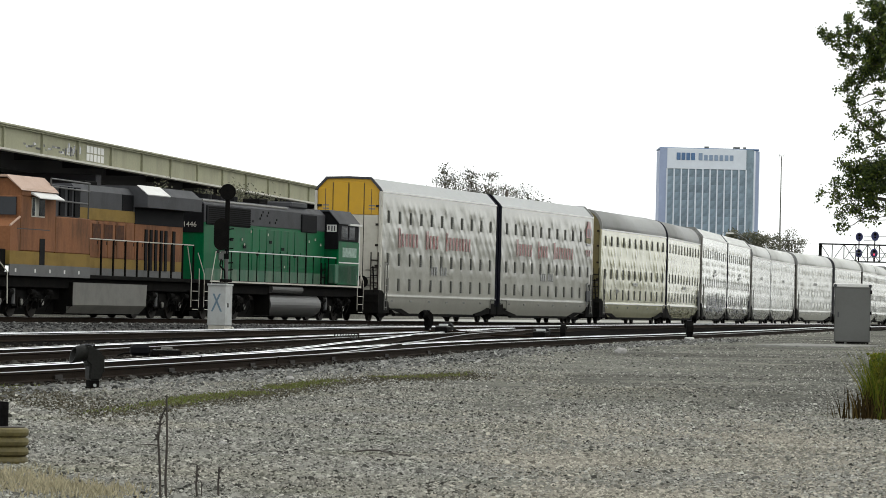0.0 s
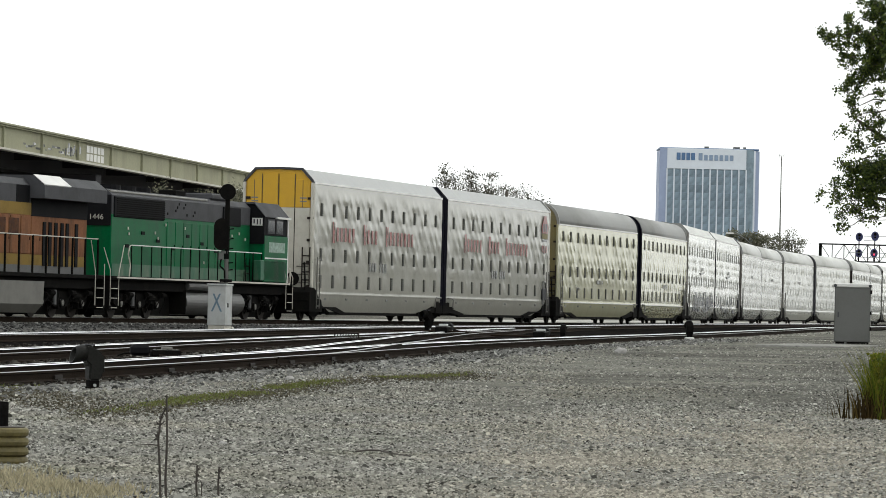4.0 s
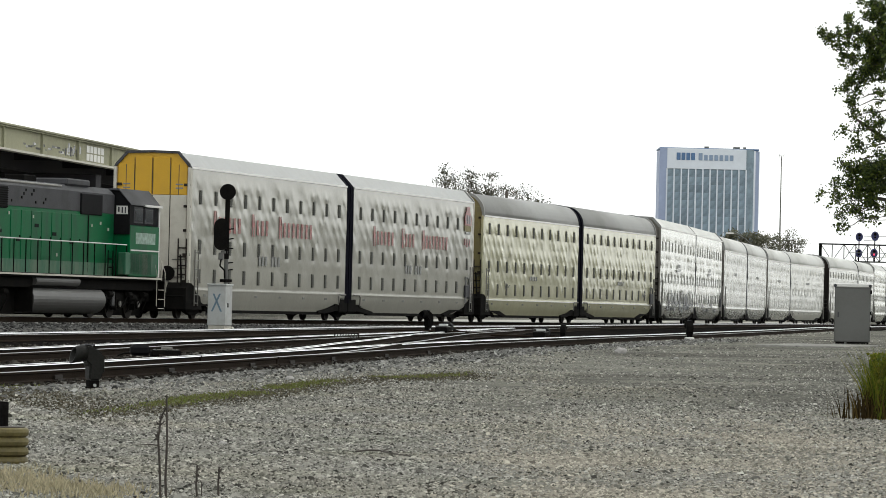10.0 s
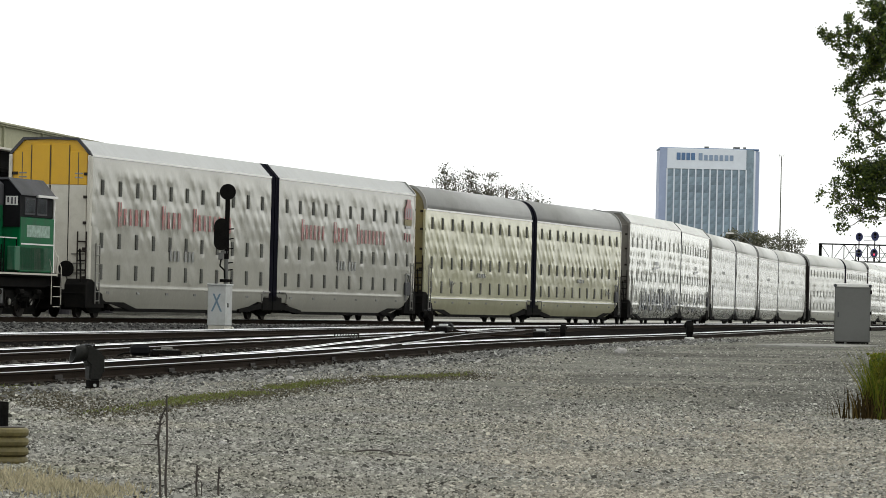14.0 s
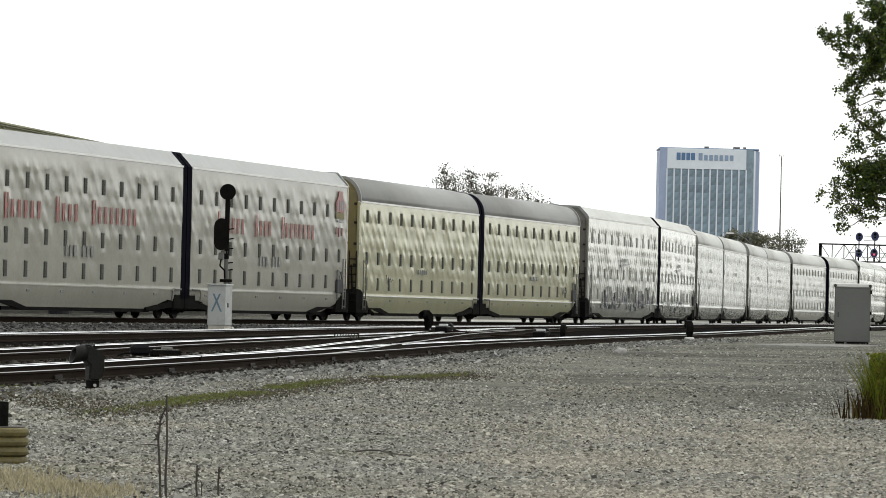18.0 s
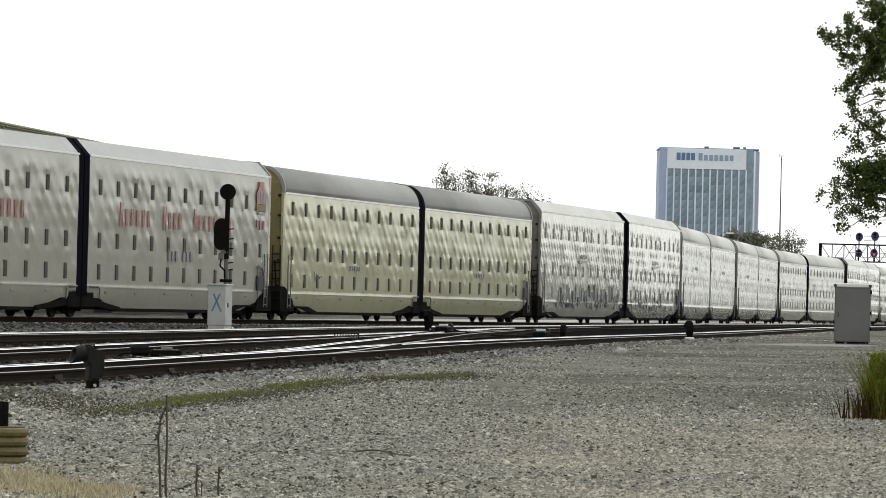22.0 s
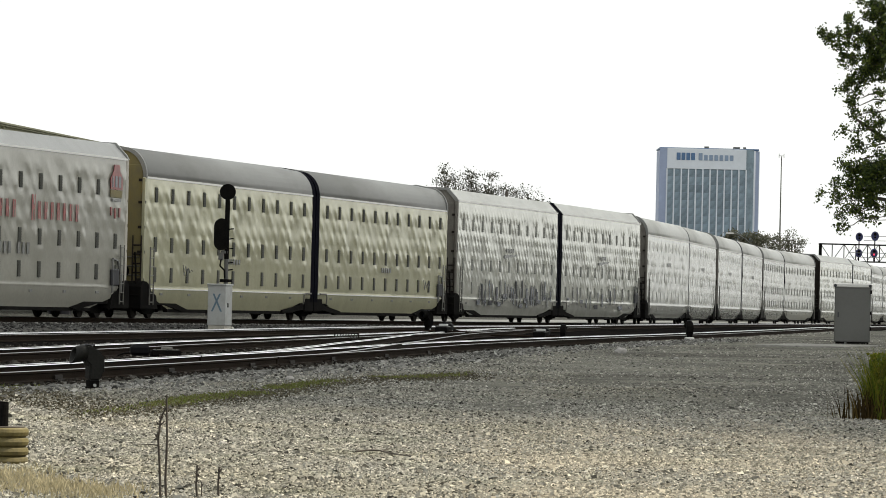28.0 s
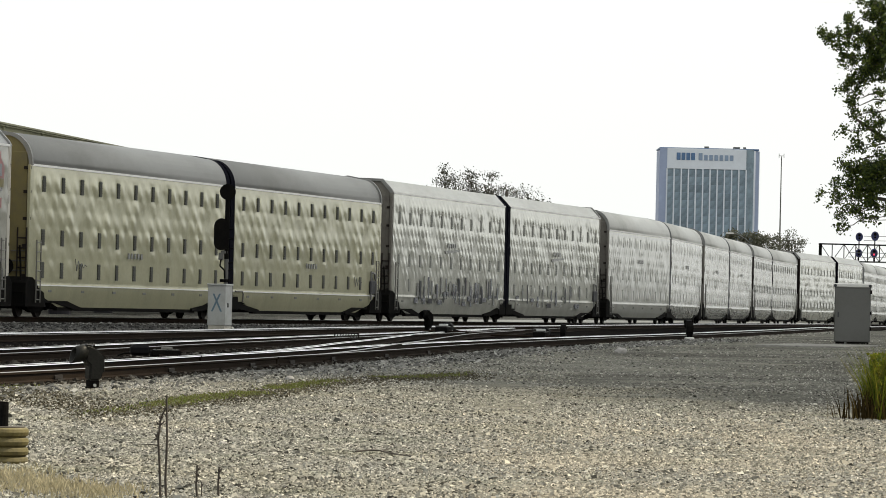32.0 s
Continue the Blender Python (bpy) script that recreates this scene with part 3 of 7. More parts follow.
def axle_mesh(r):
    bm = bmesh.new()
    for y in (-0.7525, 0.7525):
        rod(bm, (0, y - 0.065, 0), (0, y + 0.065, 0), r, 22)
        rod(bm, (0, y - 0.09, 0), (0, y + 0.09, 0), r * 0.3, 10)
        for k in range(4):
            a = k * math.pi / 2
            rod(bm, (math.cos(a) * r * 0.62, y - 0.075, math.sin(a) * r * 0.62), (math.cos(a) * r * 0.62, y + 0.075, math.sin(a) * r * 0.62), r * 0.12, 6)
    rod(bm, (0, -0.7, 0), (0, 0.7, 0), 0.09, 8)
    return mesh_of("wheelset", bm, M["wheel"])


AXLE_CAR, AXLE_LOCO = axle_mesh(0.36), axle_mesh(0.51)
SPINNING = []


def wheelset(parent, x, r):
    ob = part("wheelset", AXLE_CAR if r < 0.45 else AXLE_LOCO, None, parent, at=(x, 0, r))
    SPINNING.append((ob, x, r))
    return ob


def car_truck(parent, x):
    bm = bmesh.new()
    for y in (-1.0, 1.0):
        prism(bm, [(x - 1.15, 0.34), (x - 0.95, 0.52), (x - 0.4, 0.56), (x + 0.4, 0.56), (x + 0.95, 0.52), (x + 1.15, 0.34), (x + 0.8, 0.26), (x + 0.35, 0.16), (x - 0.35, 0.16), (x - 0.8, 0.26)], "y", y - 0.07, y + 0.07)
        for dx in (-0.89, 0.89):
            rod(bm, (x + dx, y * 0.98, 0.36), (x + dx, y * 1.14, 0.36), 0.12, 10)
        for dx in (-0.15, 0.0, 0.15):
            rod(bm, (x + dx, y, 0.2), (x + dx, y, 0.52), 0.055, 6)
    box(bm, x - 0.2, x + 0.2, -1.0, 1.0, 0.3, 0.58)
    part("truck_frame", bm, M["black"], parent)
    for dx in (-0.89, 0.89):
        wheelset(parent, x + dx, 0.36)


SLOT = None
STENCIL = mesh_of("stencil_mark", boxes((-0.15, 0.15, -0.006, 0.006, -0.04, 0.04)), M["grey_mark"])


def slot_mesh(material, louvres=True):
    """A vent screen in the side: a sunk dark plate with small louvres, or a plate painted over."""
    bm = boxes((-0.13, 0.13, -0.012 if louvres else 0.006, 0.02, -0.27, 0.27))
    for k in range(6 if louvres else 0):
        box(bm, -0.12, 0.12, -0.03, 0.0, -0.24 + k * 0.088, -0.222 + k * 0.088)
    return mesh_of("vent_slot", bm, material)


def rack_unit(kind, rounded, front_end, end_material, label, group):
    """Half of a two-unit covered car carrier. front_end: its car end faces -x (the joint is at +x) or the other way round."""
    z_eave = 5.1 if rounded else 5.65
    root = thing("autorack", label, "rail car", group)
    body_mat = M[("white_car", "cream_car", "silver_car", "pale_car")[kind]]
    faint = kind == 3 and end_material == M["end_dark"]
    e = -1 if front_end else 1           # where the car's end is
    part("side_panel", side_panel(kind, z_eave), None, root)
    part("floor_pan", boxes((-HALF + 0.02, HALF - 0.02, -1.40, 1.40, 0.62, 0.72)), M["black"], root, "black floor pan")
    bm = boxes((-HALF, HALF, 1.42, 1.5, 0.4, z_eave))
    part("inner_frame", bm, body_mat, root)
    bm = bmesh.new()
    prism(bm, roof_profile(rounded, z_eave), "x", -HALF, HALF)
    part("roof", bm, M["roof_pale" if kind == 3 or kind == 2 else ("roof_dark" if rounded else "roof")], root, "dull grey rounded roof" if rounded else "galvanised roof with sloped shoulders", smooth=rounded)
    if not rounded:
        bm = bmesh.new()
        for k in range(24):
            x = -HALF + 0.43 + k * 0.866
            prism(bm, [(-1.42, z_eave + 0.095), (-1.0, z_eave + 0.545), (0, 6.225), (1.0, z_eave + 0.545), (1.42, z_eave + 0.095), (1.40, z_eave + 0.07), (0.98, z_eave + 0.45), (0, 6.1), (-0.98, z_eave + 0.45), (-1.40, z_eave + 0.07)], "x", x - 0.03, x + 0.03)
        part("roof_seams", bm, M["roof_pale" if kind == 2 else "roof"], root)
    part("eave_strip", boxes((-HALF, HALF, -1.535, -1.44, z_eave - 0.035, z_eave + 0.035), (-HALF, HALF, 1.44, 1.535, z_eave - 0.035, z_eave + 0.035)), M["trim"], root, "bright eave strip")
    part("belt_rail", boxes((-HALF, HALF, -1.525, -1.5, 1.07, 1.11)), M["trim" if kind == 1 else ("white_car", "cream_car", "silver_car", "pale_car")[kind]], root)
    part("side_sill", boxes((-7.3, 7.3, -1.36, -1.2, 0.24, 0.37), (-7.3, 7.3, 1.3, 1.47, 0.28, 0.37)), M["black"], root, "dark lower sill")
    # the end of the car, with ribbed door leaves and post
    xe = e * HALF
    def span(x_in, x_out):
        return (xe + e * x_in, xe + e * x_out)
    prof = [(u * 0.985, v - 0.015) for u, v in roof_profile(rounded, z_eave)]
    split = 4.62 if kind == 0 else 0.74
    bm = bmesh.new()
    prism(bm, [(-1.47, split)] + prof + [(1.47, split)], "x", *span(0.0, 0.05))
    part("end_sheet", bm, M["yellow"] if kind == 0 else end_material, root, "yellow upper end" if kind == 0 else "")
    if kind == 0:
        part("end_sheet", boxes((*span(0.0, 0.05), -1.47, 1.47, 0.74, split)), M["dirty_white"], root, "dirty white lower end")
    for a, b in ((-1.36, -0.72), (-0.69, -0.03), (0.03, 0.69), (0.72, 1.36)):
        part("end_door", boxes((*span(0.05, 0.085), a, b, 0.8, split - 0.004 if kind == 0 else 5.55), bevel=0.012), M["dirty_white"] if kind == 0 else end_material, root, "folding end door leaf")
        if kind == 0:
            part("end_door", boxes((*span(0.05, 0.085), a, b, split + 0.004, 6.02 if abs(a + b) < 1 else 5.78), bevel=0.012), M["yellow"], root, "yellow end door leaf")
            for k in range(2 if abs(a + b) > 1 else 0):
                part("stencil_mark", boxes((*span(0.085, 0.092), a + 0.15, b - 0.2, 4.85 + 0.14 * k, 4.9 + 0.14 * k)), M["grey_mark"], root)
    arch = bmesh.new()
    rim = (1.02, 0.978, 0.04) if kind == 0 and front_end else (1.035, 0.955, 0.06)
    outer = [(u * rim[0], v + (0.05 if v > z_eave + 0.05 else 0.0)) for u, v in roof_profile(rounded, z_eave)]
    inner = [(u * rim[1], v - rim[2]) for u, v in roof_profile(rounded, z_eave)]
    prism(arch, outer + inner[::-1], "x", *span(0.0, 0.12))
    part("end_arch", arch, M["loco_grey" if kind == 0 and front_end else "roof_dark"], root)
    for y in (-1.52, 1.40):
        part("end_post", boxes((*span(-0.1, 0.16), y, y + 0.12, 0.7, z_eave), bevel=0.02), M["dirty_white"] if kind == 0 else (M["cream_car"] if kind == 1 else end_material), root)
    for z in (1.4, 2.4, 3.3, 4.2, 5.0):
        for y in (-1.36, 1.36):
            part("hinge", boxes((*span(0.06, 0.14), y - 0.16, y + 0.1, z - 0.05, z + 0.05)), M["wheel"], root, "rusty hinge")
    if kind == 0 and front_end:
        for y in (-1.04, -0.705, 0.0, 0.705, 1.04):
            part("door_gap", boxes((*span(0.08, 0.092), y - 0.012, y + 0.012, split + 0.01, 5.75 if abs(y) > 0.8 else 6.0)), M["loco_grey"], root)
    for y in (-0.705, 0.0, 0.705):
        part("door_gap", boxes((*span(0.05, 0.075), y - 0.016, y + 0.016, 0.85, 4.6 if kind == 0 else 5.5)), M["black"], root)
    # ladder and grab irons at the car's end
    bm = bmesh.new()
    xl = xe - e * 0.55
    for dx in (-0.2, 0.2):
        rod(bm, (xl + dx, -1.6, 0.5), (xl + dx, -1.6, 2.6), 0.025, 6)
    for k in range(7):
        rod(bm, (xl - 0.2, -1.6, 0.6 + k * 0.32), (xl + 0.2, -1.6, 0.6 + k * 0.32), 0.02, 6)
    for k in range(5):
        rod(bm, (xe + e * 0.12, -1.35, 0.9 + k * 0.33), (xe + e * 0.12, -0.85, 0.9 + k * 0.33), 0.02, 6)
    part("ladder", bm, M["tank_pale"], root, "dull steel ladder")
    bm = bmesh.new()
    prism(bm, [(xe - e * 1.5, 0.36), (xe - e * 1.3, 0.84), (xe - e * 0.75, 1.0), (xe - e * 0.6, 1.2), (xe - e * 0.2, 1.34), (xe + e * 0.2, 1.36), (xe + e * 0.42, 1.15), (xe + e * 0.42, 0.36)], "y", -1.53, -0.75)
    part("end_gear", bm, M["black"], root, "black brake gear at the car end")
    part("brake_chain", path_rod([(xe + e * 0.2, -1.2, 2.4), (xe + e * 0.22, -1.25, 1.8), (xe + e * 0.3, -1.3, 1.2)], 0.035), M["black"], root)
    part("end_ladder", rods([((xe + e * 0.17, -1.42, 0.9), (xe + e * 0.17, -1.42, 3.0)), ((xe + e * 0.17, -1.1, 0.9), (xe + e * 0.17, -1.1, 3.0))] + [((xe + e * 0.17, -1.42, 1.0 + 0.33 * k), (xe + e * 0.17, -1.1, 1.0 + 0.33 * k)) for k in range(6)], 0.028), M["wheel"], root, "rusty end ladder")
    part("air_hose", path_rod([(xe + e * 0.35, -0.5, 0.7), (xe + e * 0.55, -0.5, 0.35), (xe + e * 0.9, -0.45, 0.3), (xe + e * 1.05, -0.4, 0.5)], 0.03), M["black"], root)
    part("uncoupling_lever", path_rod([(xe + e * 0.42, -1.45, 0.6), (xe + e * 0.42, -1.45, 0.85), (xe + e * 0.45, -0.3, 0.85)], 0.025), M["black"], root)
    part("brake_wheel", rod(bmesh.new(), (xe + e * 0.14, -0.7, 1.7), (xe + e * 0.2, -0.7, 1.7), 0.28, 14), M["black"], root, "black hand brake wheel")
    # end platform, coupler and the sloping drop frame by the end truck
    bm = bmesh.new()
    x1, x2, x3, x4 = (xe + e * 0.15, xe - e * 2.6, xe - e * 4.6, xe - e * 5.2)
    for y in (-1.42, 1.3):
        prism(bm, [(x1, 0.5), (x1, 0.78), (x2, 0.78), (x3, 0.45), (x4, 0.36), (x3, 0.28), (x2, 0.5)], "y", y, y + 0.12)
    box(bm, min(x1, x2), max(x1, x2), -1.4, 1.4, 0.62, 0.78)
    box(bm, *sorted((xe - e * 0.1, xe - e * 1.1)), -1.5, -1.2, 0.42, 0.98)
    box(bm, *sorted((xe + e * 0.05, xe + e * 0.35)), -1.2, 1.2, 0.45, 0.98)
    box(bm, *sorted((xe - e * 2.5, xe - e * 3.3)), -1.3, -0.9, 0.34, 0.62)
    box(bm, *sorted((xe + e * 0.1, xe + e * 1.02)), -0.16, 0.16, 0.68, 0.98)
    box(bm, *sorted((xe + e * 0.62, xe + e * 1.04)), -0.2, 0.2, 0.62, 1.02)
    rod(bm, (xe + e * 0.2, -1.3, 0.86), (xe + e * 0.45, -0.2, 0.7), 0.03, 6)
    part("end_frame", bm, M["black"], root, "black end platform and coupler")
    car_truck(root, xe - e * 1.75)
    # the joint side: diaphragm, bracket, grab bow
    xj = -e * HALF
    bm = bmesh.new()
    box(bm, *sorted((xj, xj + -e * 0.5)), -1.50, 1.44, 0.75, z_eave)
    prof = [(u * 1.0, v + 0.004) for u, v in roof_profile(rounded, z_eave)]
    prism(bm, prof, "x", xj, xj - e * 0.45)
    part("diaphragm", bm, M["loco_grey" if faint else "joint"], root, "grey joint diaphragm" if faint else "black joint diaphragm")
    bm = bmesh.new()
    prism(bm, [(xj + e * 3.6, 0.30), (xj + e * 3.6, 0.40), (xj + e * 1.2, 0.62), (xj + e * 1.0, 0.86), (xj - e * 0.5, 0.86), (xj - e * 0.5, 0.45), (xj + e * 1.0, 0.42), (xj + e * 2.6, 0.30)], "y", -1.45, -1.28)
    box(bm, *sorted((xj + e * 2.0, xj - e * 0.5)), -1.28, 1.28, 0.56, 0.72)
    part("joint_bracket", bm, M["black"], root, "black articulation bracket")
    part("bearing_block", boxes((*sorted((xj + e * 0.75, xj - e * 0.52)), -1.5, -0.7, 0.34, 1.0), bevel=0.06), M["black"], root, "black articulation bearing block")
    part("grab_bow", path_rod([(xj + e * 1.1, -1.56, 0.66), (xj + e * 1.1, -1.58, 1.0), (xj + e * 0.95, -1.58, 1.1), (xj + e * 0.1, -1.58, 1.1)], 0.03), M["tank_pale"], root, "pale bent grab iron")
    if front_end:
        car_truck(root, xj - e * 0.54)
    # vent slots
    for zc in ((4.58, 2.72, 1.62) if not rounded else (4.5, 2.7, 1.6)):
        for k in range(11):
            part("vent_slot", SLOT if kind < 2 else (SLOT_FAINT if faint else SLOT_PALE), None, root, at=(-9.25 + 1.85 * k, -1.522, zc))
    for k in range(6):
        part("stencil_mark", STENCIL, None, root, at=(-8.45 + 3.2 * k, -1.512, 0.9))
    return root


def loco_truck(parent, x):
    bm = bmesh.new()
    for y in (-1.05, 1.05):
        prism(bm, [(x - 2.6, 0.55), (x - 2.45, 0.86), (x - 1.0, 0.9), (x + 1.0, 0.9), (x + 2.45, 0.86), (x + 2.6, 0.55), (x + 2.2, 0.4), (x + 1.2, 0.62), (x + 0.6, 0.38), (x - 0.6, 0.38), (x - 1.2, 0.62), (x - 2.2, 0.4)], "y", y - 0.08, y + 0.08)
        for dx in (-1.95, 0, 1.95):
            rod(bm, (x + dx, y, 0.51), (x + dx, y * 1.14, 0.51), 0.17, 12)
            box(bm, x + dx - 0.24, x + dx + 0.24, y - 0.1, y + 0.1, 0.3, 0.85)
        for dx in (-1.1, 1.1):
            for k in (-0.16, 0.16):
                rod(bm, (x + dx + k, y * 1.04, 0.55), (x + dx + k, y * 1.04, 1.0), 0.1, 8)
        rod(bm, (x - 1.6, y * 1.12, 0.75), (x - 0.9, y * 1.12, 0.75), 0.11, 8)
        rod(bm, (x + 0.9, y * 1.12, 0.75), (x + 1.6, y * 1.12, 0.75), 0.11, 8)
    box(bm, x - 2.3, x + 2.3, -0.9, 0.9, 0.6, 0.95)
    part("truck_frame", bm, M["black"], parent)
    for dx in (-1.25, 0.8, 2.4):
        part("brake_cylinder", rod(bmesh.new(), (x + dx - 0.2, -1.26, 0.86), (x + dx + 0.22, -1.26, 0.84), 0.1, 10), M["black"], parent)
        part("brake_rod", rods([((x + dx - 0.1, -1.27, 0.84), (x + dx - 0.75, -1.27, 0.42))], 0.02), M["black"], parent)
        part("sand_pipe", path_rod([(x + dx + 0.35, -1.22, 1.1), (x + dx + 0.3, -1.24, 0.6), (x + dx + 0.15, -1.1, 0.2)], 0.02), M["black"], parent)
    part("snubber", rod(bmesh.new(), (x - 0.95, -1.28, 0.45), (x - 0.95, -1.28, 0.95), 0.07, 8), M["sill_grey"], parent)
    for dx in (-1.95, 0, 1.95):
        part("axle_cap", rod(bmesh.new(), (x + dx, -1.2, 0.51), (x + dx, -1.235, 0.51), 0.11, 10), M["tank_pale"], parent, "pale axle cap")
    for dx in (-1.95, 0, 1.95):
        wheelset(parent, x + dx, 0.51)


def handrail(parent, x0, x1, z0, z1, y, n, material, label, r=0.022):
    for yy in (y, -y):
        part("handrail", rods([((x0, yy, z1), (x1, yy, z1))], 0.02, 6), material, parent, label)
    for k in range(n):
        x = x0 + (x1 - x0) * k / (n - 1)
        for yy in (y, -y):
            part("stanchion", rods([((x, yy, z0), (x, yy, z1))], r, 6), M["black"], parent)


def text_mesh(body, size, material, name="lettering"):
    """Built-in font as a thin mesh, centred, facing -y."""
    cu = bpy.data.curves.new(name, "FONT")
    cu.body, cu.size, cu.extrude, cu.align_x, cu.align_y = body, size, 0.004, "CENTER", "CENTER"
    ob = bpy.data.objects.new(name, cu)
    scene.collection.objects.link(ob)
    me = bpy.data.meshes.new_from_object(ob.evaluated_get(bpy.context.evaluated_depsgraph_get()))
    bpy.data.objects.remove(ob)
    bpy.data.curves.remove(cu)
    me.name = name
    me.materials.clear()
    me.materials.append(material)
    me.transform(Matrix.Rotation(math.pi / 2, 4, "X"))
    return me


def green_locomotive():
    root = thing("diesel_locomotive", "green and black six-axle freight locomotive with wide cab", "locomotive", "locomotives of the train")
    part("deck", boxes((-11.0, 11.0, -1.5, 1.5, 1.36, 1.5), (-11.0, 11.0, -1.3, 1.3, 1.0, 1.36), bevel=0.02), M["black"], root)
    part("walkway_edge", boxes((-10.2, 10.4, -1.53, -1.5, 1.42, 1.48)), M["dirty_white"], root, "pale worn walkway edge")
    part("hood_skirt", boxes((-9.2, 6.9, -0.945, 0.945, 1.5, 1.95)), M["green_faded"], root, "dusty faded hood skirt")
    part("hood", boxes((-9.3, 6.9, -0.92, 0.92, 1.5, 3.72), bevel=0.03), M["green"], root, "green hood side")
    bm = bmesh.new()
    prism(bm, [(-0.92, 3.72), (-0.92, 4.40), (-0.68, 4.62), (0.68, 4.62), (0.92, 4.40), (0.92, 3.72)], "x", -9.3, 6.9)
    part("hood_top", bm, M["loco_grey"], root, "sooty grey upper hood")
    # Highlight on the rounded shoulder, built as a pale rod.
    part("shoulder_edge", rod(bmesh.new(), (-9.25, -0.79, 4.53), (1.8, -0.79, 4.53), 0.05, 10), M["tank_pale"], root, "pale rod standing for the shoulder's highlight")
    part("radiator", boxes((-9.1, -3.6, -0.97, -0.9, 3.62, 4.36), bevel=0.02), M["loco_black"], root, "black radiator grille")
    part("air_intake", boxes((3.4, 5.5, -0.99, -0.9, 3.62, 4.35), bevel=0.02), M["loco_black"], root, "black intake grille")
    part("hood_rear", boxes((-9.34, -9.29, -0.9, 0.9, 3.3, 4.4)), M["loco_black"], root)
    slats = bmesh.new()
    for k in range(9):
        box(slats, -8.9, -3.6, -0.985, -0.965, 3.66 + k * 0.075, 3.69 + k * 0.075)
    part("grille_slats", slats, M["black"], root)
    for x in (-7.9, -6.2, -4.6):
        bm = bmesh.new()
        rod(bm, (x, 0, 4.6), (x, 0, 4.8), 0.7, 18)
        part("radiator_fan", bm, M["loco_black"], root)
    part("exhaust_hood", boxes((-0.6, 0.6, -0.35, 0.35, 4.6, 4.86), bevel=0.04), M["black"], root)
    part("blower_housing", boxes((2.4, 4.7, -0.8, 0.8, 4.6, 4.84), bevel=0.05), M["loco_grey"], root)
    for x in np.arange(-3.2, 3.3, 0.96):
        part("hood_door", boxes((x, x + 0.9, -0.94, -0.915, 1.75, 3.6), bevel=0.01), M["green"], root)
        part("door_latch", boxes((x + 0.8, x + 0.86, -0.955, -0.935, 2.6, 2.75)), M["black"], root)
    part("door_gap", boxes((4.2, 4.28, -0.945, -0.925, 1.6, 3.6)), M["black"], root)
    # cab
    cab = part("cab", boxes((7.0, 10.15, -1.5, 1.5, 1.5, 3.35), bevel=0.04), M["green"], root, "green cab side")
    bm = bmesh.new()
    prism(bm, [(-1.5, 3.35), (-1.5, 4.08), (-1.05, 4.55), (1.05, 4.55), (1.5, 4.08), (1.5, 3.35)], "x", 7.0, 10.0)
    part("cab_upper", bm, M["loco_black"], cab, "black upper cab")
    bm = bmesh.new()
    prism(bm, [(-1.56, 4.06), (-1.08, 4.57), (1.08, 4.57), (1.56, 4.06), (1.52, 4.12), (1.06, 4.64), (-1.06, 4.64), (-1.52, 4.12)], "x", 6.9, 10.15)
    part("cab_roof", bm, M["loco_grey"], cab)
    part("roof_edge", boxes((8.4, 10.2, -1.6, -1.45, 4.02, 4.1)), M["white"], cab, "white roof edge over the windows")
    for x0, x1 in ((7.35, 8.3), (8.5, 9.4)):
        f = part("cab_window", boxes((x0, x1, -1.515, -1.49, 3.42, 4.0)), M["loco_grey"], cab)
        part("pane", boxes((x0 + 0.06, x1 - 0.06, -1.522, -1.51, 3.48, 3.94)), M["window"], f)
    part("cab_rear_wall", boxes((6.94, 7.0, -1.5, 1.5, 3.0, 4.05)), M["loco_black"], cab)
    part("number_board", boxes((6.9, 6.95, -1.42, -1.0, 3.72, 4.02)), M["white"], cab, "white number board")
    part("board_stroke", boxes((6.885, 6.9, -1.36, -1.32, 3.76, 3.98), (6.885, 6.9, -1.25, -1.2, 3.76, 3.98), (6.885, 6.9, -1.12, -1.06, 3.8, 3.98)), M["loco_grey"], cab)
    part("cab_stripe", boxes((7.1, 10.1, -1.512, -1.495, 2.42, 2.47)), M["white"], cab, "white stripe")
    part("cab_emblem", boxes((7.6, 9.7, -1.511, -1.495, 2.68, 3.08)), M["green_pale"], cab, "faded white emblem block")
    part("nose", boxes((10.15, 10.9, -1.25, 1.25, 1.5, 3.3), bevel=0.12), M["white"], root, "white nose")
    part("cab_front", boxes((10.1, 10.2, -1.5, 1.5, 1.5, 4.0)), M["white"], cab)
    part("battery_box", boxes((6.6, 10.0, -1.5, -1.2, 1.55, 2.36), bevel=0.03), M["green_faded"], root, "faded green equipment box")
    # below the deck
    bm = bmesh.new()
    prism(bm, [(-0.9 - 0.55 * math.cos(a), 0.62 + 0.48 * math.sin(a)) for a in np.linspace(-1.5, 1.5, 15)] + [(0.9 + 0.55 * math.cos(a), 0.62 + 0.48 * math.sin(a)) for a in np.linspace(1.5, -1.5, 15)], "x", -2.2, 4.8)
    # Black plate over the tank's front end, in place of its shade.
    part("tank_end", boxes((-2.24, -2.2, -1.4, 1.4, 0.18, 1.06)), M["black"], root)
    part("fuel_tank", bm, M["loco_silver"], root, "dirty silver rounded fuel tank")
    bm = rod(bmesh.new(), (-2.0, -1.3, 1.24), (2.2, -1.3, 1.24), 0.16, 14)
    part("air_reservoir", bm, M["loco_silver"], root, "silver air reservoir")
    # First box is added, nearly down to the rail, to keep the underside dark.
    part("underframe", boxes((-10.4, 10.4, -0.75, 0.75, 0.1, 1.02), (-10.6, -3.4, -1.0, 1.0, 0.62, 1.02), (5.2, 10.6, -1.0, 1.0, 0.62, 1.02)), M["black"], root)
    loco_truck(root, -6.9)
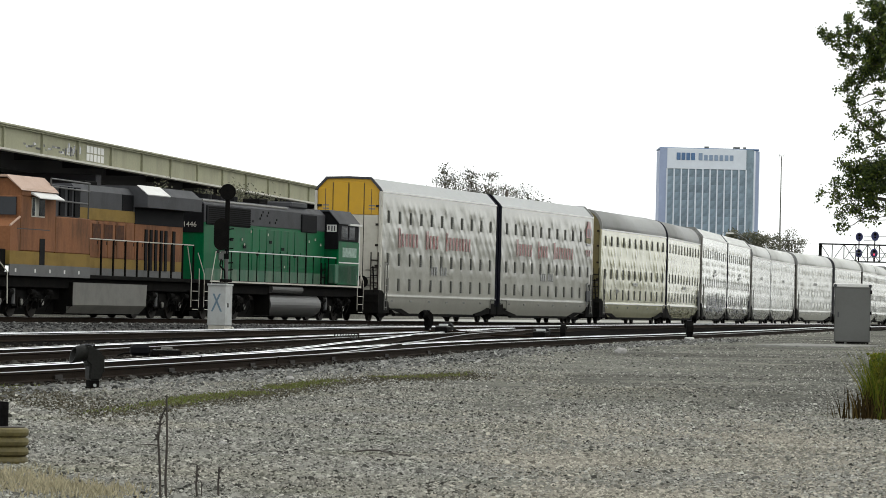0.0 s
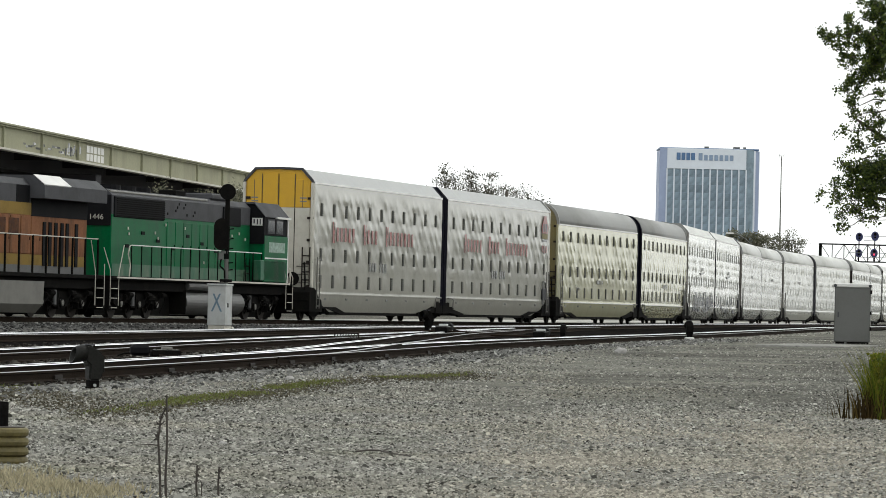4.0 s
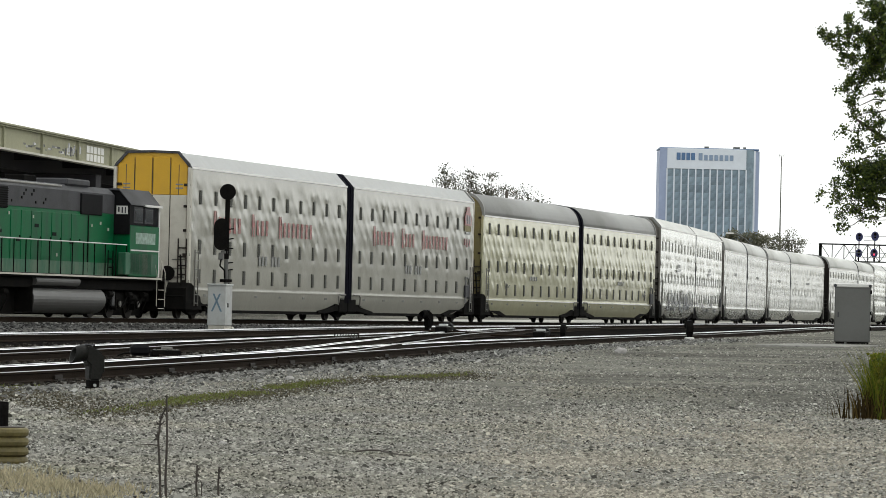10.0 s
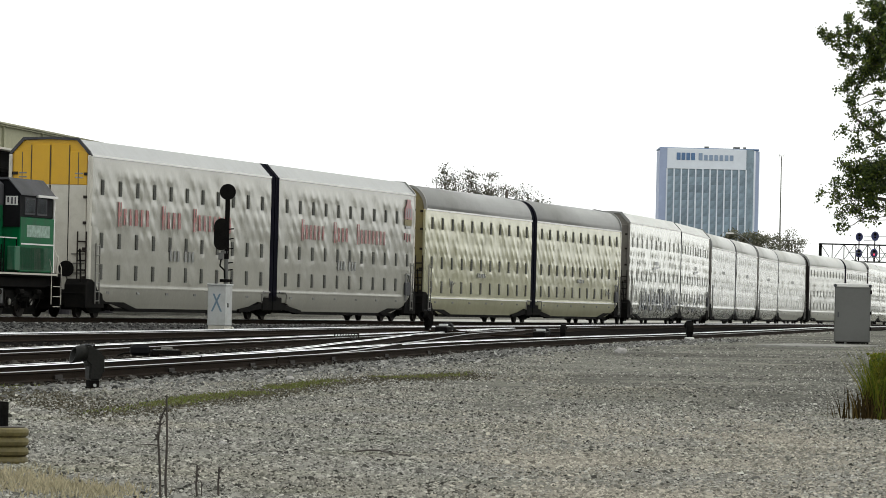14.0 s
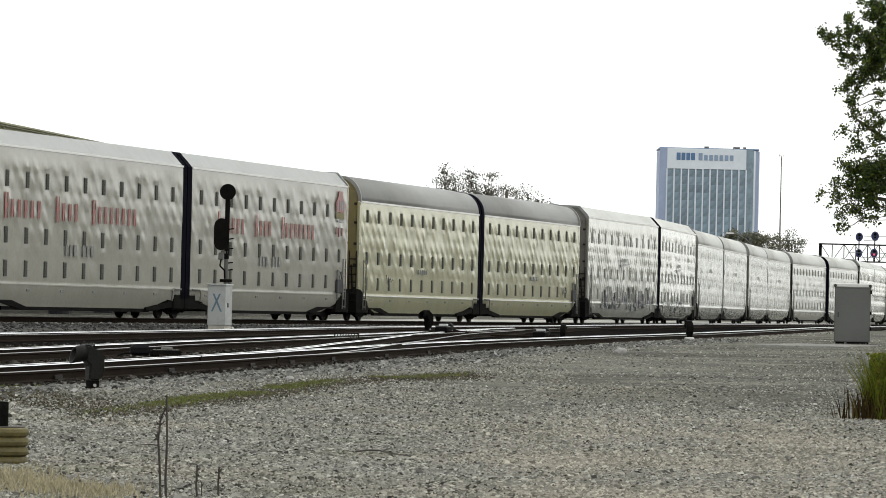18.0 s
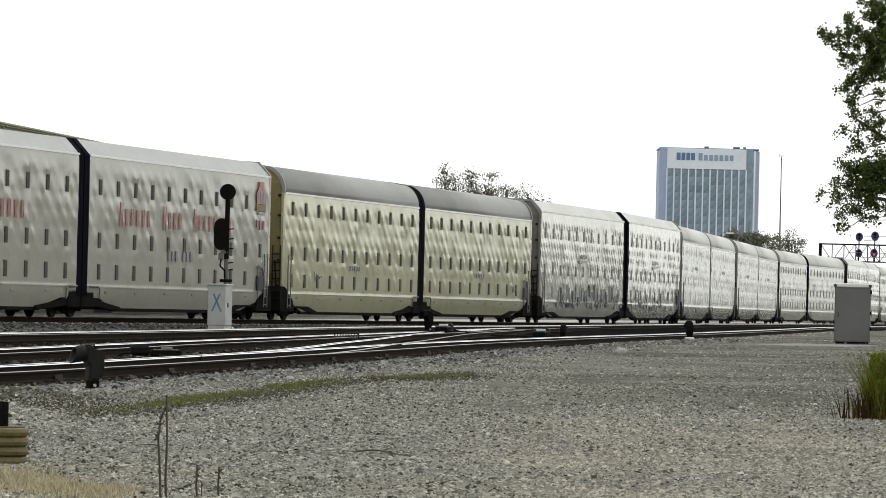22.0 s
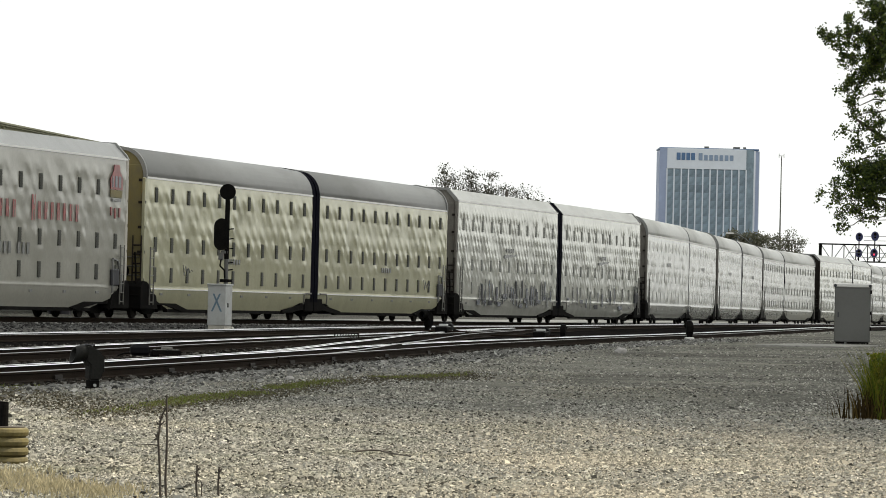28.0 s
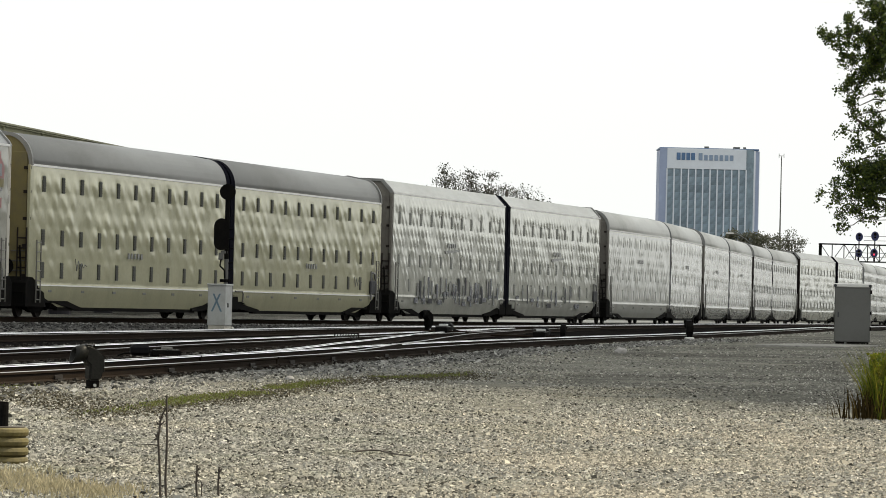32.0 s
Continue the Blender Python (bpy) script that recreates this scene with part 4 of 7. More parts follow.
    loco_truck(root, 6.9)
    handrail(root, -8.6, 6.8, 1.5, 2.62, -1.46, 15, M["white"], "white handrail")
    part("handrail_end", path_rod([(-8.6, -1.46, 2.62), (-8.8, -1.46, 2.58), (-8.95, -1.46, 2.3), (-8.75, -1.48, 1.9), (-8.9, -1.5, 1.5)], 0.022), M["dirty_white"], root, "pale bent rail end")
    for x, z in ((-3.45, 3.42), (-4.6, 3.1), (-4.3, 2.9), (4.5, 3.2), (6.2, 3.1), (1.1, 2.1), (-7.6, 3.2), (-7.5, 3.0), (5.4, 3.3), (-1.2, 3.35)):
        part("sticker", boxes((x, x + 0.08, -0.962, -0.93, z, z + 0.1)), M["dirty_white"], root, "small pale sticker")
    for k in range(9):
        x, z = -3.2 + 0.31 * k + 0.5 * ((k * 5) % 3), 3.85 + 0.13 * ((k * 7) % 4)
        part("latch_hole", boxes((x, x + 0.1, -0.935, -0.915, z, z + 0.09)), M["black"], root)
    for k in range(7):
        x, z = -7.8 + 1.7 * k, 2.55 + 0.25 * ((k * 5) % 3)
        part("grime_patch", boxes((x, x + 0.35, -0.958, -0.93, z, z + 0.12)), M["loco_black"], root)
    part("cab_ladder", rods([((5.6, -1.2, 1.5), (5.6, -1.2, 2.4)), ((6.1, -1.2, 1.5), (6.1, -1.2, 2.4)), ((5.6, -1.2, 1.8), (6.1, -1.2, 1.8)), ((5.6, -1.2, 2.1), (6.1, -1.2, 2.1))], 0.022), M["black"], root)
    part("end_grab_rail", path_rod([(10.5, -1.5, 1.4), (10.6, -1.5, 2.1), (10.9, -1.3, 1.5), (11.0, -1.3, 0.6)], 0.02), M["dirty_white"], root, "pale grab rail")
    for x, e in ((-10.9, -1), (10.9, 1)):
        part("pilot", boxes((x - 0.08, x + 0.08, -1.5, 1.5, 0.3, 1.45)), M["black"], root)
        st = bmesh.new()
        for k in range(4):
            box(st, x - e * 0.75, x - e * 0.1, -1.5, -1.15, 0.35 + k * 0.34, 0.39 + k * 0.34)
        part("step_well", st, M["black"], root)
        for k in (0, 1, 2):
            part("step_edge", boxes((min(x - e * 0.75, x - e * 0.1), max(x - e * 0.75, x - e * 0.1), -1.515, -1.5, 0.36 + k * 0.34, 0.385 + k * 0.34)), M["dirty_white"], root, "worn pale step edge")
        part("grab_rail", path_rod([(x - e * 0.9, -1.5, 0.45), (x - e * 0.9, -1.5, 1.6), (x - e * 1.5, -1.46, 2.6)], 0.017), M["dirty_white"], root, "pale grab rail")
        part("grab_rail", path_rod([(x, -1.5, 0.45), (x, -1.5, 1.7), (x - e * 0.1, -1.2, 2.5)], 0.017), M["dirty_white"], root, "pale grab rail")
        bm = boxes((min(x, x + e * 0.75), max(x, x + e * 0.75), -0.16, 0.16, 0.68, 0.98))
        part("coupler", bm, M["black"], root)
    part("road_number", text_mesh("1446", 0.28, M["dirty_white"]), None, root, "white road number", at=Matrix.Translation((-9.36, -0.36, 3.6)) @ Matrix.Rotation(-math.pi / 2, 4, "Z"))
    return root


def orange_locomotive():
    root = thing("diesel_locomotive", "faded orange, black and yellow six-axle freight locomotive", "locomotive", "locomotives of the train")
    part("deck", boxes((-11.0, 11.0, -1.5, 1.5, 1.36, 1.5), (-10.6, 10.6, -1.3, 1.3, 1.0, 1.36), bevel=0.02), M["black"], root)
    part("side_sill", boxes((-8.65, -1.0, -1.53, -1.48, 1.38, 1.76)), M["sill_grey"], root, "grey side sill")
    for x in (-8.2, -6.4, -5.0, -3.6, -2.2):
        part("lifting_mark", boxes((x, x + 0.12, -1.54, -1.525, 1.5, 1.62)), M["white"], root)
    # cab, nose and the full-width section behind it
    cab = part("cab", boxes((-7.7, -4.4, -1.5, 1.5, 2.2, 4.05), bevel=0.04), M["orange"], root, "orange cab side")
    part("cab_band", boxes((-8.62, -1.0, -1.502, 1.502, 1.76, 2.2)), M["stripe"], cab, "dull yellow lower band")
    bm = bmesh.new()
    prism(bm, [(-1.5, 4.05), (-1.5, 4.25), (-1.0, 4.62), (1.0, 4.62), (1.5, 4.25), (1.5, 4.05)], "x", -7.6, -4.5)
    part("cab_upper", bm, M["orange"], cab)
    bm = bmesh.new()
    prism(bm, [(-1.56, 4.22), (-1.02, 4.66), (1.02, 4.66), (1.56, 4.22), (1.5, 4.30), (1.0, 4.74), (-1.0, 4.74), (-1.5, 4.30)], "x", -7.8, -4.3)
    part("cab_roof", bm, M["roof_warm"], cab, "pale pinkish cab roof")
    for x0, x1 in ((-6.72, -6.05), (-6.3, -5.5)):
        f = part("cab_window", boxes((x0, x1, -1.515, -1.49, 3.36, 4.02)), M["dirty_white"], cab)
        part("pane", boxes((x0 + (0.04 if x1 < -6 else 0.26), x1 - (0.42 if x1 < -6 else 0.04), -1.53, -1.51, 3.4, 3.99)), M["window"], f)
    bm = bmesh.new()
    prism(bm, [(-1.5, 4.2), (-1.84, 4.0), (-1.84, 3.97), (-1.5, 4.12)], "x", -6.8, -4.5)
    part("sun_shade", bm, M["white"], cab, "white sloped window awning")
    bm = bmesh.new()
    prism(bm, [(-8.58, 2.2), (-8.58, 3.0), (-7.7, 3.3), (-7.7, 2.2)], "y", -1.49, 1.49)
    part("nose", bm, M["orange"], root, "orange nose")
    part("nose_edge", rods([((-8.58, -1.47, 3.03), (-7.7, -1.47, 3.33))], 0.04), M["roof_warm"], root, "pale nose edge")
    part("windscreen", boxes((-7.76, -7.7, -1.35, 1.35, 3.4, 4.0)), M["window"], cab)
    part("cab_rear_body", boxes((-4.4, -1.0, -1.5, 1.5, 2.2, 3.44), bevel=0.03), M["orange"], root, "orange full-width equipment cab")
    part("vent_door", boxes((-5.9, -5.4, -1.51, -1.495, 1.75, 2.65)), M["loco_black"], root)
    part("seam", boxes((-8.0, -5.0, -1.508, -1.497, 2.93, 2.96)), M["loco_grey"], root)
    part("blower_body", boxes((-4.6, -1.0, -1.1, 1.1, 3.44, 4.55), bevel=0.03), M["loco_grey"], root)
    for x, w in ((-4.55, 0.5), (-3.1, 0.45), (-2.25, 0.3), (-1.65, 0.5)):
        part("blower_grille", boxes((x, x + w, -1.16, -1.08, 3.5, 4.5)), M["loco_black"], root, "black grille")
    part("roof_rail", rods([((-4.4, -1.3, 4.72), (-0.6, -1.3, 4.68)), ((-4.4, -1.3, 4.45), (-0.6, -1.3, 4.4)), ((-4.2, -1.3, 4.0), (-0.8, -1.3, 3.96)),
                            ((-4.4, -1.3, 3.44), (-4.4, -1.3, 4.72)), ((-0.7, -1.3, 3.44), (-0.7, -1.3, 4.7))], 0.03), M["loco_silver"], root, "pale pipe rails")
    # hood
    part("hood", boxes((-1.0, 10.5, -0.95, 0.95, 2.0, 3.45), bevel=0.02), M["orange"], root, "orange hood side")
    part("hood_lower_stripe", boxes((-1.0, 10.5, -0.955, 0.955, 1.76, 2.12)), M["stripe"], root, "dull yellow stripe")
    part("hood_foot", boxes((-1.0, 10.5, -0.953, 0.953, 1.5, 1.76)), M["sill_grey"], root, "grimy grey hood foot")
    part("hood_upper_stripe", boxes((-1.0, 5.1, -0.955, 0.955, 3.45, 3.86)), M["stripe"], root, "dull yellow stripe")
    bm = bmesh.new()
    prism(bm, [(-0.95, 3.86), (-0.95, 4.45), (-0.75, 4.68), (0.75, 4.68), (0.95, 4.45), (0.95, 3.86)], "x", -1.0, 10.5)
    part("hood_top", bm, M["loco_grey"], root, "sooty grey upper hood")
    part("hood_dark", boxes((5.1, 10.5, -0.962, 0.962, 3.42, 4.05)), M["loco_black"], root)
    part("exhaust_hood", boxes((1.4, 2.6, -0.4, 0.4, 4.66, 4.86), bevel=0.04), M["black"], root)
    # Black for exhaust soot and for the shadow at the radiator wing's end.
    part("soot_panel", boxes((3.7, 4.9, -0.962, 0.962, 3.86, 4.44)), M["loco_black"], root, "sooty black hood panel")
    for x in np.arange(-0.6, 6.0, 0.95):
        part("hood_door", boxes((x, x + 0.88, -0.975, -0.945, 2.14, 3.4), bevel=0.01), M["orange"], root)
        part("door_latch", boxes((x + 0.78, x + 0.84, -0.985, -0.97, 2.6, 2.72)), M["loco_black"], root)
    rad = bmesh.new()
    prism(rad, [(-1.5, 4.02), (-1.5, 4.48), (-1.1, 4.8), (1.1, 4.8), (1.5, 4.48), (1.5, 4.02)], "x", 4.9, 11.0)
    rad = part("radiator_wing", rad, M["loco_grey"], root, "dark grey overhanging radiator")
    bm = bmesh.new()
    prism(bm, [(-1.52, 4.49), (-1.08, 4.83), (-1.08, 4.80), (-1.50, 4.46)], "x", 4.9, 7.4)
    part("radiator_screen", bm, M["white"], rad, "pale sloped radiator screen")
    for x in (6.2, 6.75, 7.3, 7.9, 8.4, 9.3):
        part("louvre", boxes((x, x + 0.26, -0.99, -0.95, 1.75, 3.25)), M["loco_black"], root, "black louvre slot")
    for k in range(4):
        x = -0.6 + k * 1.2
        part("lettering", boxes((x, x + 0.9, -0.992, -0.975, 2.75, 3.32), bevel=0.006), M["faded_letter"], root, "dark faded painted bar")
    bm = bmesh.new()
    prism(bm, [(-1.15, 0.15), (-1.42, 0.45), (-1.45, 1.22), (1.45, 1.22), (1.42, 0.45), (1.15, 0.15)], "x", -2.4, 5.2)
    # Tank front covered with black plates to look shaded.
    part("tank_end", boxes((-2.46, -2.4, -1.43, 1.43, 0.4, 1.22), (-2.46, -2.4, -1.2, 1.2, 0.16, 0.4)), M["black"], root)
    part("fuel_tank", bm, M["tank_pale"], root, "pale dusty fuel tank")
    # Long low box added to block the bright ground behind the wheels.
    part("underframe", boxes((-10.4, 10.4, -0.75, 0.75, 0.1, 1.02), (-10.6, -2.6, -1.0, 1.0, 0.62, 1.02), (5.3, 10.6, -1.0, 1.0, 0.62, 1.02)), M["black"], root)
    loco_truck(root, -6.7)
    loco_truck(root, 7.6)
    # Black box added to close the bright see-through gap under the nose.
    part("platform_bulkhead", boxes((-9.3, -8.6, -1.35, 1.35, 1.5, 2.25), bevel=0.03), M["black"], root)
    part("step_rail", path_rod([(-9.9, -1.4, 2.1), (-8.8, -1.5, 1.5), (-8.8, -1.52, 0.45)], 0.022), M["dirty_white"], root, "pale bent step rail")
    handrail(root, -1.0, 10.3, 1.45, 2.76, -1.46, 10, M["dirty_white"], "pale handrail", 0.04)
    for x, e in ((-10.9, -1), (10.9, 1)):
        part("pilot", boxes((x - 0.08, x + 0.08, -1.5, 1.5, 0.3, 1.45)), M["black"], root)
        part("grab_rail", path_rod([(x - e * 0.9, -1.5, 0.45), (x - e * 0.9, -1.5, 1.6), (x - e * 1.3, -1.46, 2.7)], 0.017), M["dirty_white"], root, "pale grab rail")
        part("grab_rail", path_rod([(x, -1.5, 0.45), (x, -1.5, 1.9)], 0.017), M["dirty_white"], root, "pale grab rail")
        st = bmesh.new()
        for k in range(4):
            box(st, x - e * 0.75, x - e * 0.1, -1.5, -1.15, 0.35 + k * 0.34, 0.39 + k * 0.34)
        part("step_well", st, M["black"], root)
        for k in (0, 1, 2):
            part("step_edge", boxes((min(x - e * 0.75, x - e * 0.1), max(x - e * 0.75, x - e * 0.1), -1.515, -1.5, 0.36 + k * 0.34, 0.385 + k * 0.34)), M["dirty_white"], root, "worn pale step edge")
        part("coupler", boxes((min(x, x + e * 0.75), max(x, x + e * 0.75), -0.16, 0.16, 0.68, 0.98)), M["black"], root)
    return root


# kind, rounded roof, end material, label for every car from the locomotives on
CARS = [
    (0, False, "dirty_white", "white covered car carrier with red lettering and yellow end"),
    (1, True, "ochre_door", "cream covered car carrier with rounded grey roof"),
    (2, False, "end_dark", "silver covered car carrier with graffiti along the bottom"),
    (3, True, "end_dark", "pale covered car carrier with rounded grey roof"),
    (3, True, "end_dark", "faded pale covered car carrier with rounded roof"),
    (3, True, "wheel", "pale covered car carrier with rusty end and rounded roof"),
    (2, False, "wheel", "silver covered car carrier with sloped roof edges"),
    (3, True, "roof_dark", "pale covered car carrier with rounded grey roof"),
    (3, True, "roof_dark", "pale covered car carrier with rounded grey roof"),
]
TRAIN = []


def build_train():
    global SLOT, SLOT_PALE, SLOT_FAINT
    SLOT = slot_mesh(M["slot"])
    SLOT_PALE, SLOT_FAINT = slot_mesh(M["slot_pale"]), slot_mesh(M["slot_faint"], False)
    TRAIN.append((orange_locomotive(), -57.3))
    TRAIN.append((green_locomotive(), -34.9))
    built = {}
    for i, (kind, rounded, end, label) in enumerate(CARS):
        for front in (True, False):
            key = (kind, rounded, end, front)
            place = i * PITCH_CAR + (-UNIT_MID if front else UNIT_MID)
            if key in built and i not in (0, 2):
                unit = copy_thing(built[key], Matrix())
                tagged(unit, label=label)
                for o in unit.children:
                    if o.name.startswith("wheelset"):
                        SPINNING.append((o, o.location.x, 0.36))
            else:
                unit = rack_unit(kind, rounded, front, M[end], label, "car carriers of the train")
                built[key] = unit
            if i == 0:
                x0, x1 = (-7.7, 5.5) if front else (-7.3, 5.7)
                letter_bars(unit, x0, x1, 3.25, 4.12, (6, 4, 8), M["red"])
                for k in (0, 1, 2, 4, 5, 6):
                    part("reporting_mark", boxes((-1.9 + k * 0.42, -1.68 + k * 0.42, -1.556, -1.545, 2.12, 2.5)), M["grey_mark"], unit, "grey stencilled bar")
            if i == 0 and not front:
                ex, ez = 0.15, 0.42
                for name, mat, b in (("emblem_band", "ochre_door", (8.4, 9.6, 3.84, 4.1)), ("emblem_base", "grey_mark", (8.6, 9.5, 3.70, 3.8)),
                                     ("small_mark", "emblem_red", (8.45, 8.6, 3.2, 3.5)), ("small_mark", "emblem_red", (8.85, 9.0, 3.1, 3.48)), ("small_mark", "emblem_red", (9.3, 9.45, 3.15, 3.48))):
                    part(name, boxes((b[0] + ex, b[1] + ex, -1.566, -1.545, b[2] + ez, b[3] + ez), bevel=0.004), M[mat], unit, "faded painted emblem shape")
                bm = bmesh.new()
                prism(bm, [(u + ex, v + ez) for u, v in ((8.42, 4.12), (9.62, 4.12), (9.66, 4.5), (9.35, 4.78), (9.3, 5.0), (8.75, 5.0), (8.7, 4.78), (8.38, 4.5))], "y", -1.564, -1.545)
                part("emblem_panel", bm, M["emblem_red"], unit, "faded red emblem shape")
                for u in (8.55, 8.84, 9.2):
                    part("emblem_figure", boxes((u + ex, u + ex + (0.1 if u < 8.6 else 0.22), -1.574, -1.562, 4.2 + ez, 4.6 + ez)), M["tag_grey"], unit, "pale painted stroke")
            if i in (0, 1, 2) and not front:
                part("brake_pipe", path_rod([(8.9, -1.58, 0.9), (8.9, -1.58, 2.1), (9.4, -1.58, 2.05), (9.75, -1.58, 1.5), (9.75, -1.58, 0.9)], 0.045), M["grey_mark"], unit)
                part("brake_box", boxes((8.8, 9.5, -1.62, -1.52, 1.15, 1.75), bevel=0.04), M["loco_grey"], unit, "dark brake box")
            if i in (1, 2, 3):
                for k in range(5):
                    part("reporting_mark", boxes((-0.8 + k * 0.34, -0.62 + k * 0.34, -1.566, -1.55, 2.12 if i == 1 else 3.42, 2.32 if i == 1 else 3.62)), M["grey_mark"], unit, "grey stencilled mark")
            if i == 1:
                x, z = (-6.2, 1.8) if front else (6.3, 1.65)
                bm = path_rod([(x + 0.16 * k, -1.57, z + (0.22 - 0.03 * k) * (-1) ** k) for k in range(8)], 0.014, 5)
                part("scribble", bm, M["grey_mark"], unit, "thin sprayed scribble")
            if i == 2:
                rnd = random.Random(40 + front)
                n = 44 if front else 14
                for k in range(n):
                    x = (-6.5 if front else -9.0) + 15.6 * k / n + rnd.uniform(-0.2, 0.2)
                    lo = rnd.uniform(0.72, 1.25)
                    w, h = (rnd.uniform(0.14, 0.34), rnd.uniform(0.45, 1.0)) if k % 3 else (rnd.uniform(0.5, 0.9), rnd.uniform(0.12, 0.25))
                    part("paint_tag", boxes((x, x + w, -1.562, -1.548, lo, lo + h)), M[("tag_blue", "grey_mark", "loco_grey", "tag_blue")[k % 4]], unit, "sprayed graffiti bar")
                bm = bmesh.new()
                prism(bm, [(-1.3, 3.28), (1.5, 3.36), (1.5, 3.30), (-1.2, 3.12)], "y", -1.566, -1.55)
                part("emblem_wedge", bm, M["grey_mark"], unit, "dark painted wedge")
            TRAIN.append((unit, place))


build_ground()
def build_yard_bed():
    """Dark cinder ballast that fills the space between the yard tracks."""
    ys = np.arange(30, 330, 2.0)
    near = np.interp(ys, [p[1] for p in T4], [p[0] for p in T4]) + 1.75
    far = np.interp(ys, [p[1] for p in T2], [p[0] for p in T2]) - 3.2
    verts, faces = [], []
    for y, a, b in zip(ys, far, near):
        for k in range(9):
            x = a + (b - a) * k / 8 + (0.25 * noise.noise((y * 0.3, 1.0, 2.0)) if k == 8 else 0)
            verts.append((x, y, yard_z(y) - (0.185 if k < 8 else 0.25) + 0.02 * noise.noise((x * 0.7, y * 0.4, 9.0))))
    for j in range(len(ys) - 1):
        for k in range(8):
            o = j * 9 + k
            faces.append((o, o + 1, o + 10, o + 9))
    tagged(new("yard_bed", raw_mesh("yard_bed", verts, faces, M["yard_bed"], True)), "black cinder ballast between the yard tracks", "ballast", kind="structure")


build_yard_bed()
_road = [main_at(v, -9.0)[:2] for v in np.arange(30, 300, 4.0)]
tagged(new("access_road", sweep("access_road", _road, [ground_z(*p) for p in _road], [(-4.0, -0.2), (4.0, -0.2), (3.7, 0.1), (0.0, 0.14), (-3.7, 0.1)], M["limestone"])),
       "pale crushed limestone road behind the main line", "road", kind="structure")
# Black strip laid where the ground behind the cars lies in shadow.
_road = [main_at(v, -9.0)[:2] for v in np.arange(-70, 31, 4.0)]
tagged(new("cinder_bed", sweep("cinder_bed", _road, [ground_z(*p) for p in _road], [(-5.0, -0.2), (5.0, -0.2), (4.6, 0.1), (0.0, 0.13), (-4.6, 0.1)], M["yard_bed"])),
       "black strip standing for the shadow behind the main line", "ground", kind="structure")
track("track_main", MAIN, main_z, "main line track on a low stone bank", ties=(100, 230), deep=True)
track("track_yard_1", T2, lambda y: yard_z(y) + 0.05, "rusty yard track with polished rail heads", ties=(100, 240))
track("track_yard_2", T3, yard_z, "rusty yard track with polished rail heads", ties=(60, 205))
near_track = track("track_yard_3", T4, yard_z, "yard track nearest the open gravel", ties=(48, 200))
for y, size in ((61.6, 1.0), (69.3, 1.0), (76.6, 1.1), (80.9, 1.2), (86.0, 1.0), (93.5, 1.2), (101.0, 1.2)):
    x = float(np.interp(y, [q[1] for q in T4], [q[0] for q in T4])) + 0.77
    a = math.atan2(1.0, float(np.interp(y + 1, [q[1] for q in T4], [q[0] for q in T4])) + 0.77 - x)
    bar = boxes((-0.22, 0.22, -0.06, -0.03, -0.13, -0.07), (-0.2, 0.2, -0.1, -0.03, -0.16, -0.13), bevel=0.006)
    part("joint_bar", bar, M["wheel"], near_track, "rusty rail joint bar", at=Matrix.Translation((x, y, yard_z(y))) @ Matrix.Rotation(a, 4, "Z") @ Matrix.Scale(size, 4))
track("track_crossover_1", CROSS, lambda y: yard_z(y) + 0.004, "crossover track between two yard tracks", ties=(1, 0))
build_train()


# ---------------------------------------------------------------- structures round the yard
def pieces(name, spans, material, parent, label="", bevel=0.0):
    return [part(name, boxes(s, bevel=bevel), material, parent, label) for s in spans]


